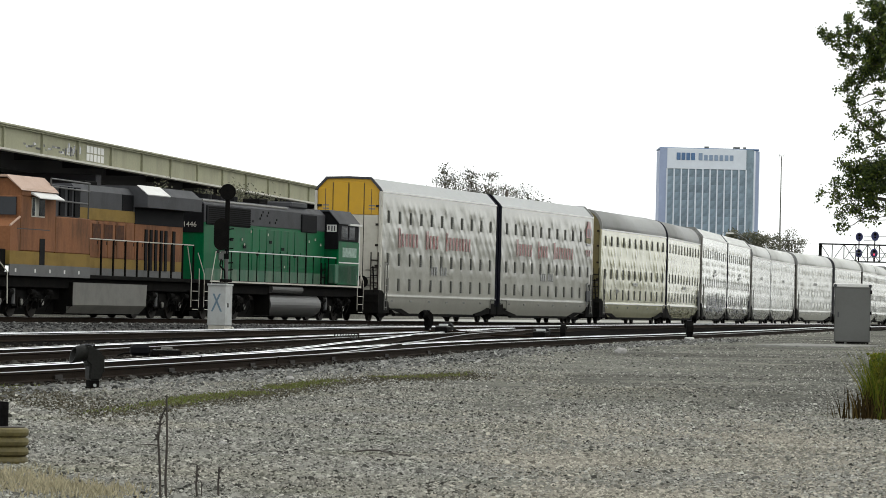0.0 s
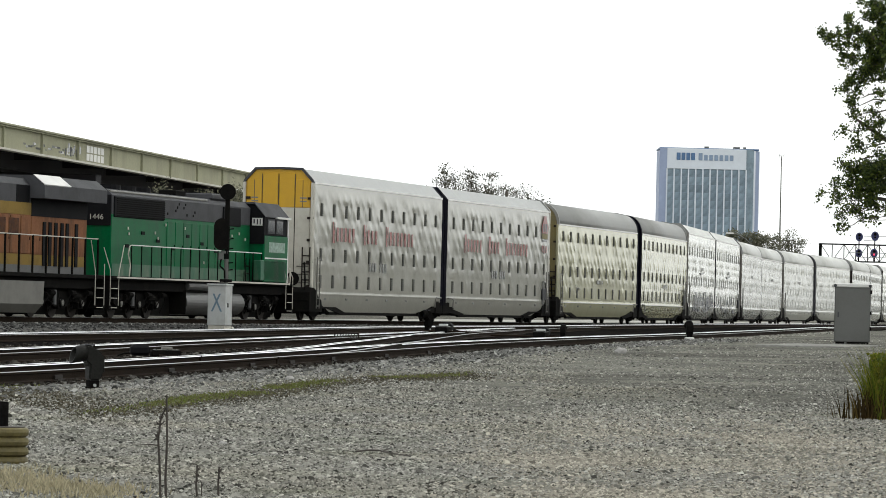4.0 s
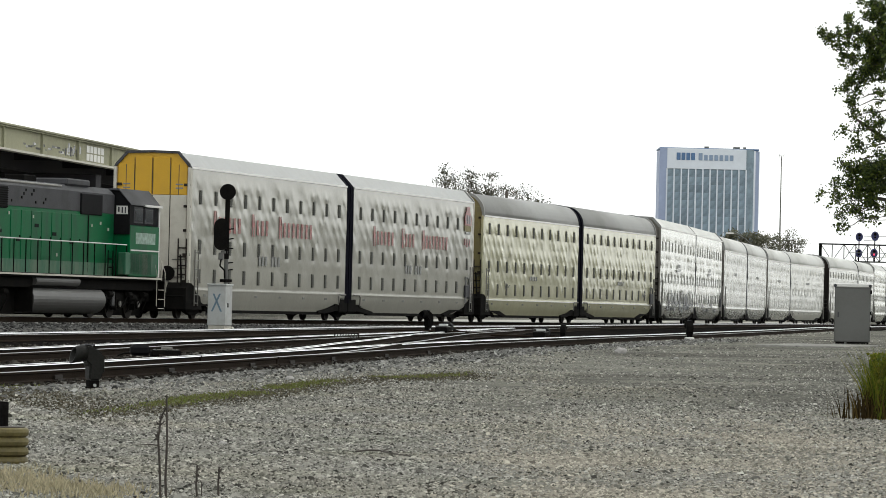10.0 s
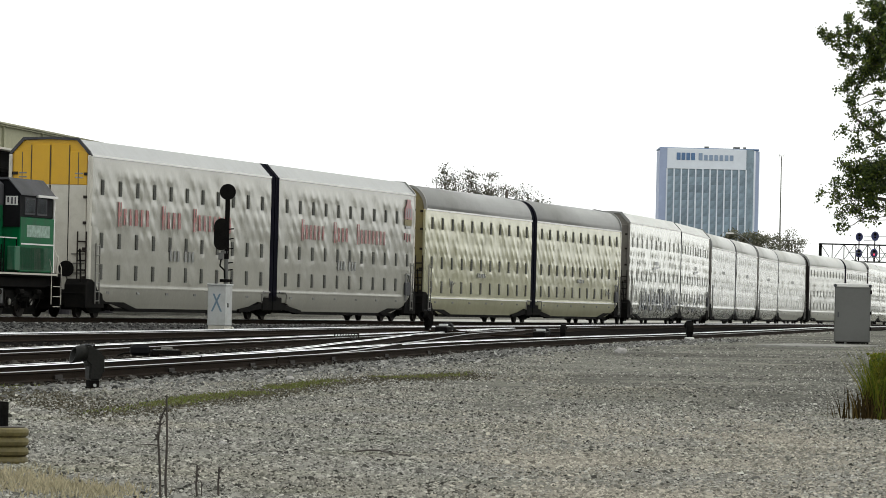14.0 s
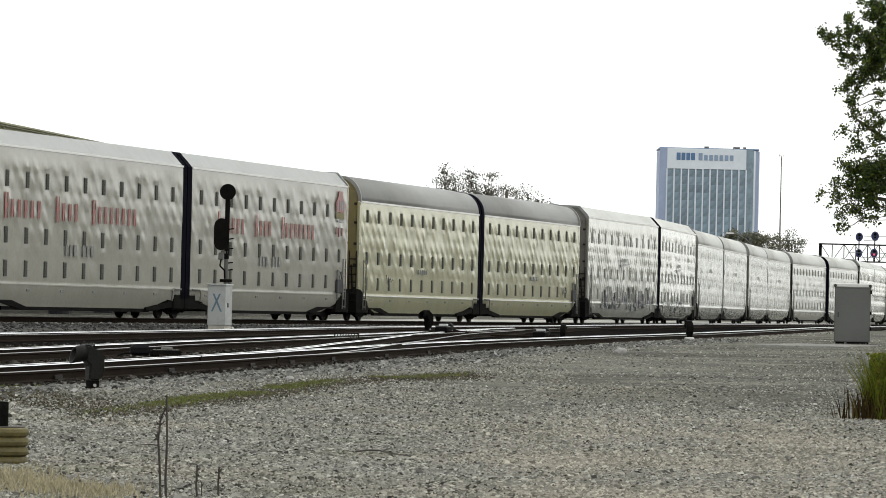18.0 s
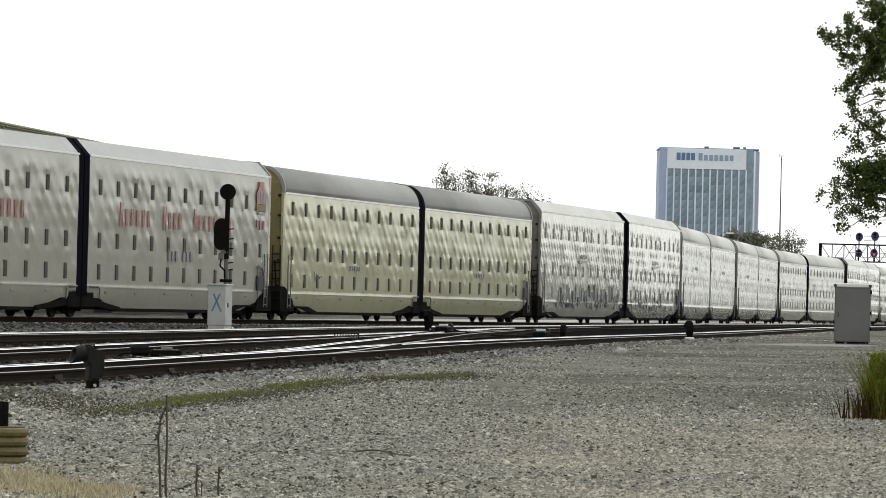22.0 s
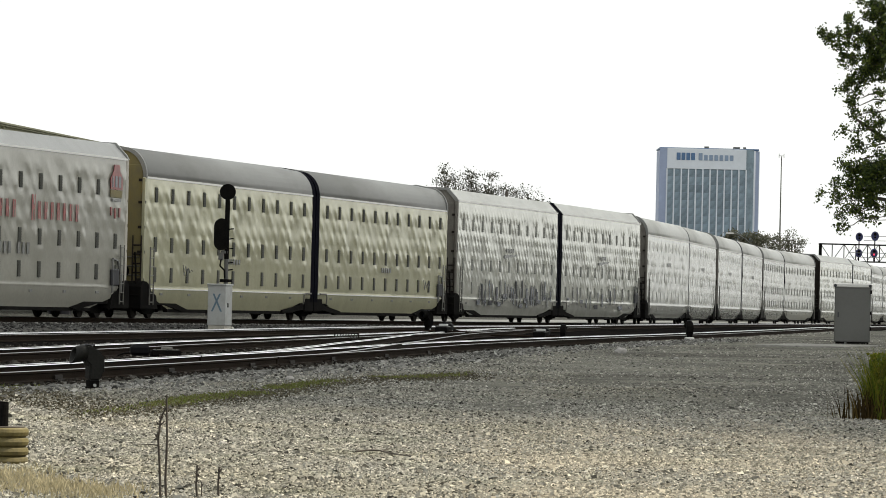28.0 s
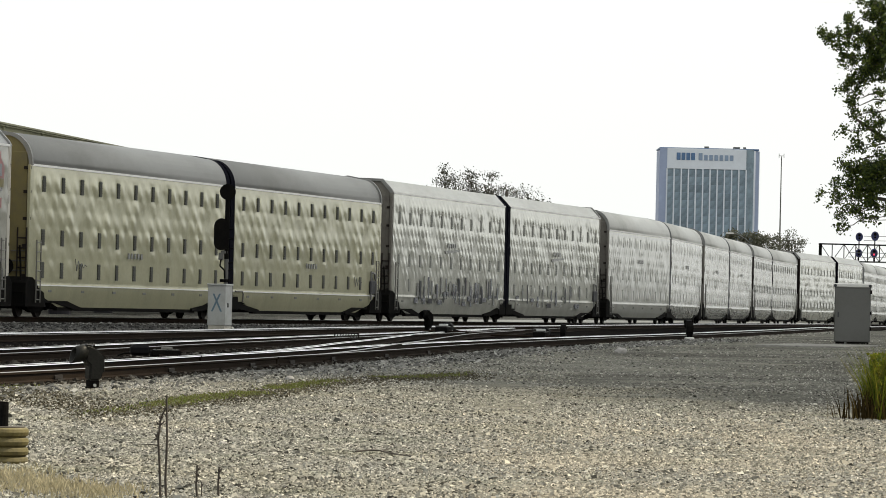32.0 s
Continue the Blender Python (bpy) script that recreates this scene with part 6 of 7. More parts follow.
def build_near_tree():
    rng = np.random.default_rng(4)
    base = np.array([10.6, 61.0, 0.2])
    root = thing("tree", "leafy green tree with drooping outer branches", "tree")
    top = [(6.13, 5.52, 0.36), (5.68, 5.46, 0.13), (5.54, 5.49, 0.06), (6.2, 6.0, 0.17), (6.34, 5.24, 0.25), (5.86, 5.66, 0.13), (5.77, 5.17, 0.06),
           (5.92, 5.11, 0.07), (6.14, 5.09, 0.15), (5.98, 4.86, 0.17), (5.81, 4.8, 0.07), (6.27, 4.95, 0.12), (6.45, 5.7, 0.3)]
    middle = [(5.92, 4.61, 0.09), (5.97, 4.35, 0.07), (6.32, 4.66, 0.09), (6.24, 4.41, 0.11), (6.38, 4.29, 0.13), (6.08, 4.18, 0.1), (5.81, 4.14, 0.07),
              (6.04, 3.95, 0.1), (6.25, 4.02, 0.13), (5.94, 3.86, 0.06), (5.95, 4.49, 0.07)]
    low = [(6.15, 3.5, 0.3), (6.4, 3.67, 0.2), (5.86, 3.58, 0.11), (5.78, 3.67, 0.05), (5.89, 3.36, 0.12), (5.7, 3.42, 0.07), (5.5, 3.21, 0.05),
           (5.71, 3.16, 0.11), (5.91, 3.12, 0.14), (6.11, 3.21, 0.18), (6.35, 3.38, 0.17)]
    fringe = [(5.77, 2.95, 0.07), (5.82, 2.75, 0.09), (6.06, 2.94, 0.07), (6.27, 3.05, 0.07), (6.37, 3.01, 0.07), (6.21, 2.87, 0.05), (6.31, 2.84, 0.04)]
    clumps = top + middle + low + fringe
    wood = bmesh.new()
    limb(wood, base, base + (0.1, 0, 3.0), 0.32, 0.24, rng, 0.03)
    limb(wood, base + (0.1, 0, 3.0), base + (-0.4, 0.2, 8.5), 0.24, 0.07, rng, 0.05)
    for z0, tip in ((2.6, (6.1, 60.2, 3.2)), (3.2, (6.0, 60.0, 4.3)), (3.8, (6.1, 60.1, 5.6)), (4.4, (7.2, 62, 7.6)), (4.0, (13.6, 61.5, 6.5)), (3.0, (13.2, 62, 4.4)), (4.8, (10.8, 64, 7.8)), (3.6, (10.2, 58.2, 5.6))):
        limb(wood, base + (0, 0, z0), tip, 0.13, 0.02, rng, 0.09, 7)
    for cx, cz, r in clumps:
        twig = bmesh.new()
        limb(twig, (cx + 0.5, 60.3, cz + 0.12), (cx, 60.0, cz), 0.012, 0.004, rng, 0.12, 4)
        part("twig", twig, M["bark"], root)
    part("trunk", wood, M["bark"], root)
    centres, sizes = [], []
    for cx, cz, r in clumps:
        n = int(34 + (14000 if r < 0.15 else 30000) * r * r)
        twigs = rng.normal(size=(max(4, int(90 * r)), 3)) * (r * 0.56)
        p = twigs[rng.integers(0, len(twigs), n)] + rng.normal(size=(n, 3)) * (0.035, 0.06, 0.04)
        centres.append(p + (cx, 60.1, cz))
        sizes.append(rng.uniform(0.018, 0.037, n))
    for k in range(90):
        d = rng.normal(size=3)
        d /= np.linalg.norm(d)
        c = np.array([10.3, 61.2, 5.4]) + d * rng.uniform(1.4, 3.4, 1) * (1.0, 1.0, 0.85)
        if c[0] < 7.0:
            c[0] = 7.0 + rng.uniform(0, 1)
        c[2] = max(c[2], 3.0)
        p = rng.normal(size=(170, 3)) * 0.42
        centres.append(p + c)
        sizes.append(rng.uniform(0.07, 0.12, 170))
    part("crown", leaf_mesh("crown", np.concatenate(centres), np.concatenate(sizes), M["leaf"], rng), None, root, "crown of small green leaves")
    return root


def far_tree(name, label, x, y, top, width, seed, density, leaf, bare=0.4, low=6.0):
    """A tree far behind the train: limbs fanning up, sparse clumped leaves with gaps."""
    rng = np.random.default_rng(seed)
    root = thing(name, label, "tree", "trees behind the train", at=(x, y, 0.5))
    wood = bmesh.new()
    limb(wood, (0, 0, 0), (0.2, 0, top * 0.55), 0.28, 0.16, rng, 0.03)
    centres, sizes = [], []
    for k in range(16):
        a = rng.uniform(0, 2 * math.pi)
        rr = width * 0.5 * math.sqrt(rng.uniform(0.05, 1))
        h = top - 0.5 - (rr / (width * 0.5)) ** 2 * (top - low) * rng.uniform(0.25, 0.6)
        tip = np.array([rr * math.cos(a), rr * math.sin(a), h])
        f = rng.uniform(0.3, 0.54)
        pts = limb(wood, (0.2 * f / 0.55, 0, top * f), tip, 0.09, 0.02, rng, 0.1, 5)
        for q in range(3):
            b = pts[rng.integers(2, 5)] + rng.normal(size=3) * 0.6
            rod(wood, pts[3], b + (0, 0, 0.4), 0.03, 4, 0.012)
            n = int(density * (1 - bare * rng.uniform(0, 1)))
            centres.append(b + rng.normal(size=(n, 3)) * (0.42, 0.42, 0.36))
            sizes.append(rng.uniform(leaf * 0.6, leaf, n))
    part("trunk", wood, M["bark"], root)
    part("crown", leaf_mesh("crown", np.concatenate(centres), np.concatenate(sizes), M["leaf_hazy" if x > 40 or x < -5 else "leaf_far"], rng), None, root, "sparse autumn crown")
    return root


def blades(name, material, spots, height, width, rng, lean=0.25):
    """Grass blades: a bent strip of two quads each, in one mesh."""
    verts, faces = [], []
    for x, y in spots:
        z = soft_ground(x, y) - 0.01
        h = height * rng.uniform(0.45, 1.1)
        a = rng.uniform(0, 2 * math.pi)
        dx, dy = math.cos(a) * lean * h * rng.uniform(0.1, 1), math.sin(a) * lean * h * rng.uniform(0.1, 1)
        b = rng.uniform(0, math.pi)
        wx, wy = math.cos(b) * width, math.sin(b) * width * 0.5
        o = len(verts)
        verts += [(x - wx, y - wy, z), (x + wx, y + wy, z), (x - wx * 0.8 + dx * 0.4, y - wy + dy * 0.4, z + h * 0.55),
                  (x + wx * 0.8 + dx * 0.4, y + wy + dy * 0.4, z + h * 0.55), (x + dx, y + dy, z + h)]
        faces += [(o, o + 1, o + 3, o + 2), (o + 2, o + 3, o + 4)]
    return raw_mesh(name, verts, faces, material)


def build_unseen_woods():
    """Woods added out of view to the right: they close the lot off and darken the car sides' reflections."""
    rng = np.random.default_rng(17)
    n = 26000
    y = rng.uniform(-30, 780, n)
    top = np.array([8.5 + 3.5 * noise.noise((v * 0.045, 0, 1.0)) + 1.5 * noise.noise((v * 0.2, 0, 4.0)) for v in y])
    # Lower with distance, so the farther cars mirror more sky.
    top = top * np.interp(y, [300, 360, 430, 600], [1.0, 0.85, 0.42, 0.25])
    depth = rng.uniform(0, 6, n)
    z = 0.4 + top * rng.uniform(0, 1, n) ** 0.75 * (1 - 0.02 * depth)
    x = 30 + 0.16 * np.maximum(y, 0) + depth + 1.2 * np.array([noise.noise((v * 0.15, w * 0.3, 8.0)) for v, w in zip(y, z)])
    me = leaf_mesh("woods", np.stack([x, y, z], 1), rng.uniform(0.5, 0.95, n), M["woods"], rng, 0.2)
    tagged(new("woods", me), "dull green woods added out of view, mirrored in the car sides", "woods", kind="stuff")


def build_plants():
    rng = np.random.default_rng(11)
    bush = [(5.65 + max(-1.7, rng.normal()) * 0.21, 50.25 + rng.normal() * 0.3) for _ in range(2600)]
    ob = new("tall_grass", blades("tall_grass", M["grass"], bush, 0.84, 0.0065, rng, 0.62))
    tagged(ob, "clump of tall yellow-green grass on the gravel", "grass clump")
    n = 5200
    c = np.stack([5.66 + np.clip(rng.normal(size=n), -1.7, 3) * 0.22, 50.2 + rng.normal(size=n) * 0.28, 0.2 + 0.78 * rng.uniform(0.05, 1, n)], 1)
    part("leaves", leaf_mesh("leaves", c, rng.uniform(0.02, 0.045, n), M["grass"], rng, -0.6), None, ob, "narrow weed leaves")
    foot = [(5.6 + rng.normal() * 0.26, 50.1 + rng.normal() * 0.3) for _ in range(1300)]
    part("dry_stems", blades("dry_stems", M["stem"], foot, 0.42, 0.008, rng, 0.4), None, ob, "dead brown stems at the foot")
    line = spline([(-3.9, 45.5), (-3.58, 47.6), (-3.0, 52.3), (-2.42, 57.1), (-2.18, 60.3), (-0.93, 68.6), (-0.38, 70.8), (0.63, 75.3)], 0.1)
    spots, dead = [], []
    for i, (x, y) in enumerate(line):
        w = (0.45 + 0.5 * noise.noise((i * 0.05, 0.3, 0))) * float(np.interp(y, [46, 48.5, 51, 55.8, 56.6, 58.6, 59.4, 63.6, 64.5, 67.8, 68.8, 72, 74], [0.1, 0.4, 1, 1, 0, 0, 1, 1, 0, 0, 0.6, 0.5, 0.1]))
        for _ in range(int(100 * w)):
            spots.append((x + rng.normal() * 0.13, y + rng.normal() * 0.5))
        for _ in range(int(36 + 30 * noise.noise((i * 0.08, 4.0, 0)))):
            dead.append((x + 0.1 + rng.normal() * 0.2, y - 0.8 + rng.normal() * 1.6))
    for cx, cy in ((-5.75, 54.0), (-5.9, 57.5)):
        spots += [(cx + rng.normal() * 0.2, cy + rng.normal() * 0.5) for _ in range(70)]
    for _ in range(2600):
        t = rng.uniform()
        dead.append((-5.9 + 2.0 * t + rng.normal() * 0.25, 53.0 - 5.5 * t + rng.normal() * 1.6))
    tagged(new("dead_ground_weeds", blades("dead_ground_weeds", M["soil"], dead, 0.035, 0.02, rng, 1.4)), "flattened brown dead weeds and soil at the ballast edge", "dead weeds", kind="stuff")
    ob = new("low_weeds", blades("low_weeds", M["moss"], spots, 0.045, 0.014, rng, 1.0))
    tagged(ob, "strip of low green weeds along the ballast edge", "weeds", kind="stuff")
    spots = []
    for cx, cy, n, s in ((-2.75, 28.0, 420, 0.14), (-2.5, 27.6, 460, 0.13), (-2.2, 27.3, 320, 0.13), (-2.95, 28.9, 260, 0.13), (-3.1, 29.6, 160, 0.12)):
        spots += [(cx + rng.normal() * s, cy + rng.normal() * 0.5) for _ in range(n)]
    ob = new("dry_grass", blades("dry_grass", M["dry"], spots, 0.085, 0.006, rng, 1.0))
    tagged(ob, "pale dry straw-coloured grass at the lot's edge", "dry grass", kind="stuff")
    # dead weed stalks
    def stalk(points, r, heads, label):
        root = thing("dead_weed", label, "dead weed", "dead weeds on the gravel")
        bm = bmesh.new()
        for i, (a, b) in enumerate(zip(points, points[1:])):
            rod(bm, a, b, r * (1 - 0.12 * i), 6, r * (1 - 0.12 * (i + 1)))
        part("stem", bm, M["stalk"], root)
        for a, b, rr in heads:
            bm = bmesh.new()
            va, vb = Vector(a), Vector(b)
            for k in range(14):
                t = rng.uniform(0, 1)
                p = va.lerp(vb, t) + Vector(rng.normal(size=3) * rr * 0.4)
                rod(bm, p, p + Vector((rng.normal() * rr, rng.normal() * rr, rr * 1.2)), rr * 0.45, 5, rr * 0.1)
            part("seed_head", bm, M["stalk"], root, "dark dried seed head")
        return root
    y = 27.0
    stalk([(-1.775, y, 0.05), (-1.785, y, 0.25), (-1.78, y, 0.5), (-1.79, y, 0.785)], 0.0095, [((-1.79, y, 0.62), (-1.79, y, 0.79), 0.009), ((-1.785, y, 0.3), (-1.78, y, 0.5), 0.007)], "tall dead brown weed stalk standing in the gravel")
    stalk([(-1.82, y + 0.1, 0.05), (-1.83, y + 0.1, 0.3), (-1.845, y + 0.1, 0.5), (-1.83, y + 0.1, 0.64), (-1.79, y, 0.72)], 0.009,
          [((-1.85, y + 0.1, 0.5), (-1.835, y + 0.1, 0.68), 0.017), ((-1.83, y + 0.1, 0.2), (-1.84, y + 0.1, 0.42), 0.008)], "bent dead weed stalk with dark seed head")
    stalk([(-1.84, y + 0.1, 0.46), (-1.9, y + 0.1, 0.465), (-1.96, y + 0.1, 0.46)], 0.004, [], "dry twig caught on a weed stalk")
    stalk([(-1.59, 27.3, 0.08), (-1.60, 27.3, 0.2), (-1.595, 27.3, 0.33)], 0.008, [((-1.6, 27.3, 0.2), (-1.595, 27.3, 0.33), 0.013)], "short dead weed stalk with dark head")
    stalk([(-1.46, 27.5, 0.08), (-1.465, 27.5, 0.2), (-1.46, 27.5, 0.31)], 0.008, [((-1.46, 27.5, 0.2), (-1.46, 27.5, 0.31), 0.012)], "short dead weed stalk with dark head")
    stalk([(-1.56, 27.3, 0.08), (-1.565, 27.3, 0.22)], 0.004, [], "thin broken dead weed stalk")


DRUM_RIB = ((0.192, 0.0), (0.21, 0.012), (0.217, 0.037), (0.21, 0.06), (0.192, 0.072))     # radius and height over one rib


def build_drum():
    root = thing("ribbed_post_base", "ochre ribbed drum with short black post", "post base", at=(-3.37, 31.7, 0.12))
    for k in range(4):
        bm = bmesh.new()
        for (r1, z1), (r2, z2) in zip(DRUM_RIB, DRUM_RIB[1:]):
            rod(bm, (0, 0, z1 + k * 0.074), (0, 0, z2 + k * 0.074), r1, 32, r2)
        part("band", bm, M["ochre"], root, "weathered ochre band", smooth=False)
    part("core", rod(bmesh.new(), (0, 0, 0), (0, 0, 0.3), 0.185, 24), M["stalk"], root)
    part("post", rod(bmesh.new(), (0.0, 0, 0.3), (0.02, 0, 0.49), 0.055, 14, 0.035), M["black"], root, "black post")
    return root


def build_litter():
    """Single pale rocks, a dead stick and a worn slab on the gravel."""
    for x, y, r in ((4.79, 109.6, 0.17), (-2.34, 64.2, 0.075), (-1.96, 37.4, 0.04), (5.9, 103.0, 0.06), (6.9, 64.0, 0.045)):
        bm = bmesh.new()
        bmesh.ops.create_icosphere(bm, subdivisions=2, radius=r)
        for v in bm.verts:
            v.co *= 1 + 0.3 * noise.noise(v.co * (1.8 / r) + Vector((x, y, 0)))
            v.co.z *= 0.62
        ob = new("rock", mesh_of("rock", bm, M["rock"]))
        ob.location = (x, y, soft_ground(x, y) + r * 0.3)
        tagged(ob, "pale loose rock lying on the gravel", "rock", "pale rocks on the gravel")
    z = soft_ground(-0.5, 36.0) + 0.018
    pts = [(-0.72, 35.9, z), (-0.6, 36.0, z + 0.012), (-0.5, 36.0, z + 0.008), (-0.42, 35.7, z), (-0.3, 35.4, z - 0.004), (-0.2, 35.1, z - 0.004)]
    ob = thing("stick", "dark dead stick lying on the gravel", "stick")
    part("stem", path_rod(pts, 0.007, 6), M["stalk"], ob)
    part("twig", rods([((-0.5, 36.0, z), (-0.44, 36.2, z + 0.02))], 0.006), M["stalk"], ob)
    bm = boxes((-1.5, 1.5, -5.5, 5.5, -0.1, 0.03), bevel=0.02)
    ob = new("concrete_slab", mesh_of("concrete_slab", bm, M["slab"]))
    ob.matrix_basis = Matrix.Translation((13.2, 143.5, soft_ground(13.2, 143.5) + 0.01)) @ Matrix.Rotation(radians(-12), 4, "Z")
    tagged(ob, "worn pale concrete slab sunk in the gravel", "concrete slab")


def build_grate():
    """A low slatted steel guard between the rails."""
    root = thing("slatted_guard", "dark slatted steel guard lying between yard rails", "rail guard", at=Matrix.Translation((-2.78, 121.3, 0.46)) @ Matrix.Rotation(radians(-15), 4, "Z"))
    part("frame", boxes((-0.38, 0.38, -0.02, 0.02, 0.14, 0.17), (-0.38, 0.38, -0.02, 0.02, -0.06, 0.0), (-0.38, -0.35, -0.02, 0.02, 0.0, 0.14), (0.35, 0.38, -0.02, 0.02, 0.0, 0.14)), M["wheel"], root)
    for k in range(8):
        bm = bmesh.new()
        x = -0.33 + k * 0.085
        prism(bm, [(x, 0.0), (x + 0.025, 0.0), (x + 0.075, 0.14), (x + 0.05, 0.14)], "y", -0.018, 0.012)
        part("slat", bm, M["loco_silver"], root)
    return root


def build_gravel():
    """Loose crushed stone on the open ground, finest and densest towards the camera."""
    rng = np.random.default_rng(21)
    spots = []
    for y0, y1, per in ((25.5, 34, 1800), (34, 42, 1100), (42, 52, 600), (52, 66, 260), (66, 88, 75), (88, 130, 30), (130, 175, 11)):
        n = int(per * 0.5 * (y0 + y1) * 0.228 * (y1 - y0))
        y = rng.uniform(y0, y1, n)
        x = rng.uniform(-0.114, 0.114, n) * y
        keep = np.array([noise.noise((a * 0.5, b * 0.22, 5.0)) > 0.02 - 0.7 * rng.uniform() for a, b in zip(x, y)])
        line = np.interp(y, [p[1] for p in T4], [p[0] for p in T4]) + 1.7
        keep &= x > line
        t = (x + 5.9) / 2.0
        soil = (t > -0.1) & (t < 1.1) & (np.abs(y - 53.0 + 5.5 * t) < 2.6)
        fine = (x > 0.032 * y) & (y > 56)
        keep &= rng.uniform(size=len(y)) > np.where(soil, 0.5, np.where(fine, 0.55, 0.0))
        spots.append(np.stack([x[keep], y[keep]], 1))
    p = np.concatenate(spots)
    tan = 1.35 * np.clip((p[:, 0] + 0.2) / 1.6, 0, 1) * np.clip((52 - p[:, 1]) / 12, 0, 1)
    tan *= np.array([0.45 + 0.9 * noise.noise((a * 0.7, b * 0.3, 12.0)) for a, b in p])
    tan = rng.uniform(size=len(p)) < tan
    stones("gravel", p[~tan], -4.66, M["stone"], "loose grey crushed stone over the lot", rng)
    stones("tan_gravel", p[tan], -4.7, M["tan_stone"], "tan dusty crushed stone where vehicles turn", rng)
    # dark stones in the yard, grey ones on the main line's shoulder
    y = rng.uniform(40, 125, 26000)
    far, near = np.interp(y, [q[1] for q in T2], [q[0] for q in T2]) - 2, np.interp(y, [q[1] for q in T4], [q[0] for q in T4]) + 1.9
    far = np.maximum(far, -0.118 * y)
    x = far + (near - far) * rng.uniform(0, 1, len(y))
    stones("yard_stones", np.stack([x, y], 1), -3.9, M["yard_stone"], "sooty loose stones between the yard tracks", rng, 0.0)
    y = 40 + 120 * rng.uniform(0, 1, 14000) ** 1.3
    x = np.interp(y, [q[1] for q in T4], [q[0] for q in T4]) + 1.75 + np.abs(rng.normal(0, 0.75, len(y)))
    stones("shoulder_stones", np.stack([x, y], 1), -4.0, M["shoulder_stone"], "pale ballast stones at the nearest track's edge", rng)
    y = rng.uniform(135, 240, 9000)
    x = np.interp(y, [q[1] for q in T4], [q[0] for q in T4]) + rng.uniform(0.9, 2.6, len(y))
    stones("tie_end_stones", np.stack([x, y], 1), -4.1, M["stone"], "grey stones packed against the tie ends", rng, z=0.2 + 0.0025 * np.minimum(y, 250) - 0.185)
    s = rng.uniform(-45, 90, 22000)
    off = rng.uniform(-1.7, 1.7, len(s))
    q = [main_at(a, b) for a, b in zip(s, off)]
    stones("track_stones", np.array([(a[0], a[1]) for a in q]), -3.9, M["shoulder_stone"], "grey ballast stones between the main line ties", rng, z=np.full(len(s), RAIL_Z - 0.205))
    s = rng.uniform(-45, 110, 26000)
    off = rng.uniform(1.7, 5.4, len(s)) * np.where(rng.uniform(0, 1, len(s)) < 0.3, -1, 1)
    q = [main_at(a, b) for a, b in zip(s, off)]
    z = [RAIL_Z - 0.25 - 0.06 * max(0.0, b - 2.1) / 2.1 - 0.4 * max(0.0, b - 4.2) / 1.4 if b > 0 else RAIL_Z - 0.25 - 0.24 * max(0.0, -b - 2.1) for b in off]
    stones("bank_stones", np.array([(a[0], a[1]) for a in q]), -3.6, M["bank_stone"], "grey ballast stones on the main line bank", rng, z=np.array(z))


def stones(name, p, mean, material, label, rng, lift=None, z=None):
    base = np.array([(0.85, 0.8, -0.35), (-0.85, 0.8, -0.35), (-0.85, -0.8, -0.35), (0.85, -0.8, -0.35), (0.5, 0.1, 0.46), (-0.5, -0.1, 0.46)])
    tri = np.array([(0, 1, 5), (0, 5, 4), (1, 2, 5), (2, 3, 4), (2, 4, 5), (3, 0, 4)])
    n = len(p)
    size = np.exp(rng.normal(mean, 0.36, n)) * np.interp(p[:, 1], [30, 50, 90, 160], [1.0, 1.1, 1.4, 1.8])
    size = np.minimum(size, 0.07)
    if lift is not None:
        z = 0.2 + 0.0025 * p[:, 1] - 0.18
    elif z is None:
        z = 0.05 + 0.0025 * p[:, 1] + np.array([0.05 * noise.noise((a * 0.25, b * 0.12, 0)) + 0.012 * noise.noise((a * 1.7, b * 0.9, 3)) for a, b in p])
    shape = base[None] * rng.uniform(0.8, 1.2, (n, 6, 1)) + rng.normal(size=(n, 6, 3)) * 0.11
    shape *= rng.uniform(0.8, 1.3, (n, 1, 3)) * (1.25, 1.0, 1.1)
    a = rng.uniform(0, 2 * math.pi, n)
    ca, sa = np.cos(a)[:, None], np.sin(a)[:, None]
    xx, yy = shape[..., 0] * ca - shape[..., 1] * sa, shape[..., 0] * sa + shape[..., 1] * ca
    tilt = rng.normal(size=(n, 2, 1)) * 0.22
    v = np.stack([xx, yy, shape[..., 2] + xx * tilt[:, 0] + yy * tilt[:, 1]], -1) * size[:, None, None]
    v += np.stack([p[:, 0], p[:, 1], z + size * 0.24], -1)[:, None]
    f = (tri[None] + np.arange(n)[:, None, None] * 6).reshape(-1, 3)
    me = bpy.data.meshes.new(name)
    me.vertices.add(n * 6)
    me.vertices.foreach_set("co", v.reshape(-1))
    me.loops.add(len(f) * 3)
    me.loops.foreach_set("vertex_index", f.reshape(-1).astype(np.int32))
    me.polygons.add(len(f))
    me.polygons.foreach_set("loop_start", np.arange(0, len(f) * 3, 3, dtype=np.int32))
    me.update(calc_edges=True)
    me.shade_flat()
    me.materials.append(material)
    tagged(new(name, me), label, "gravel", kind="stuff")


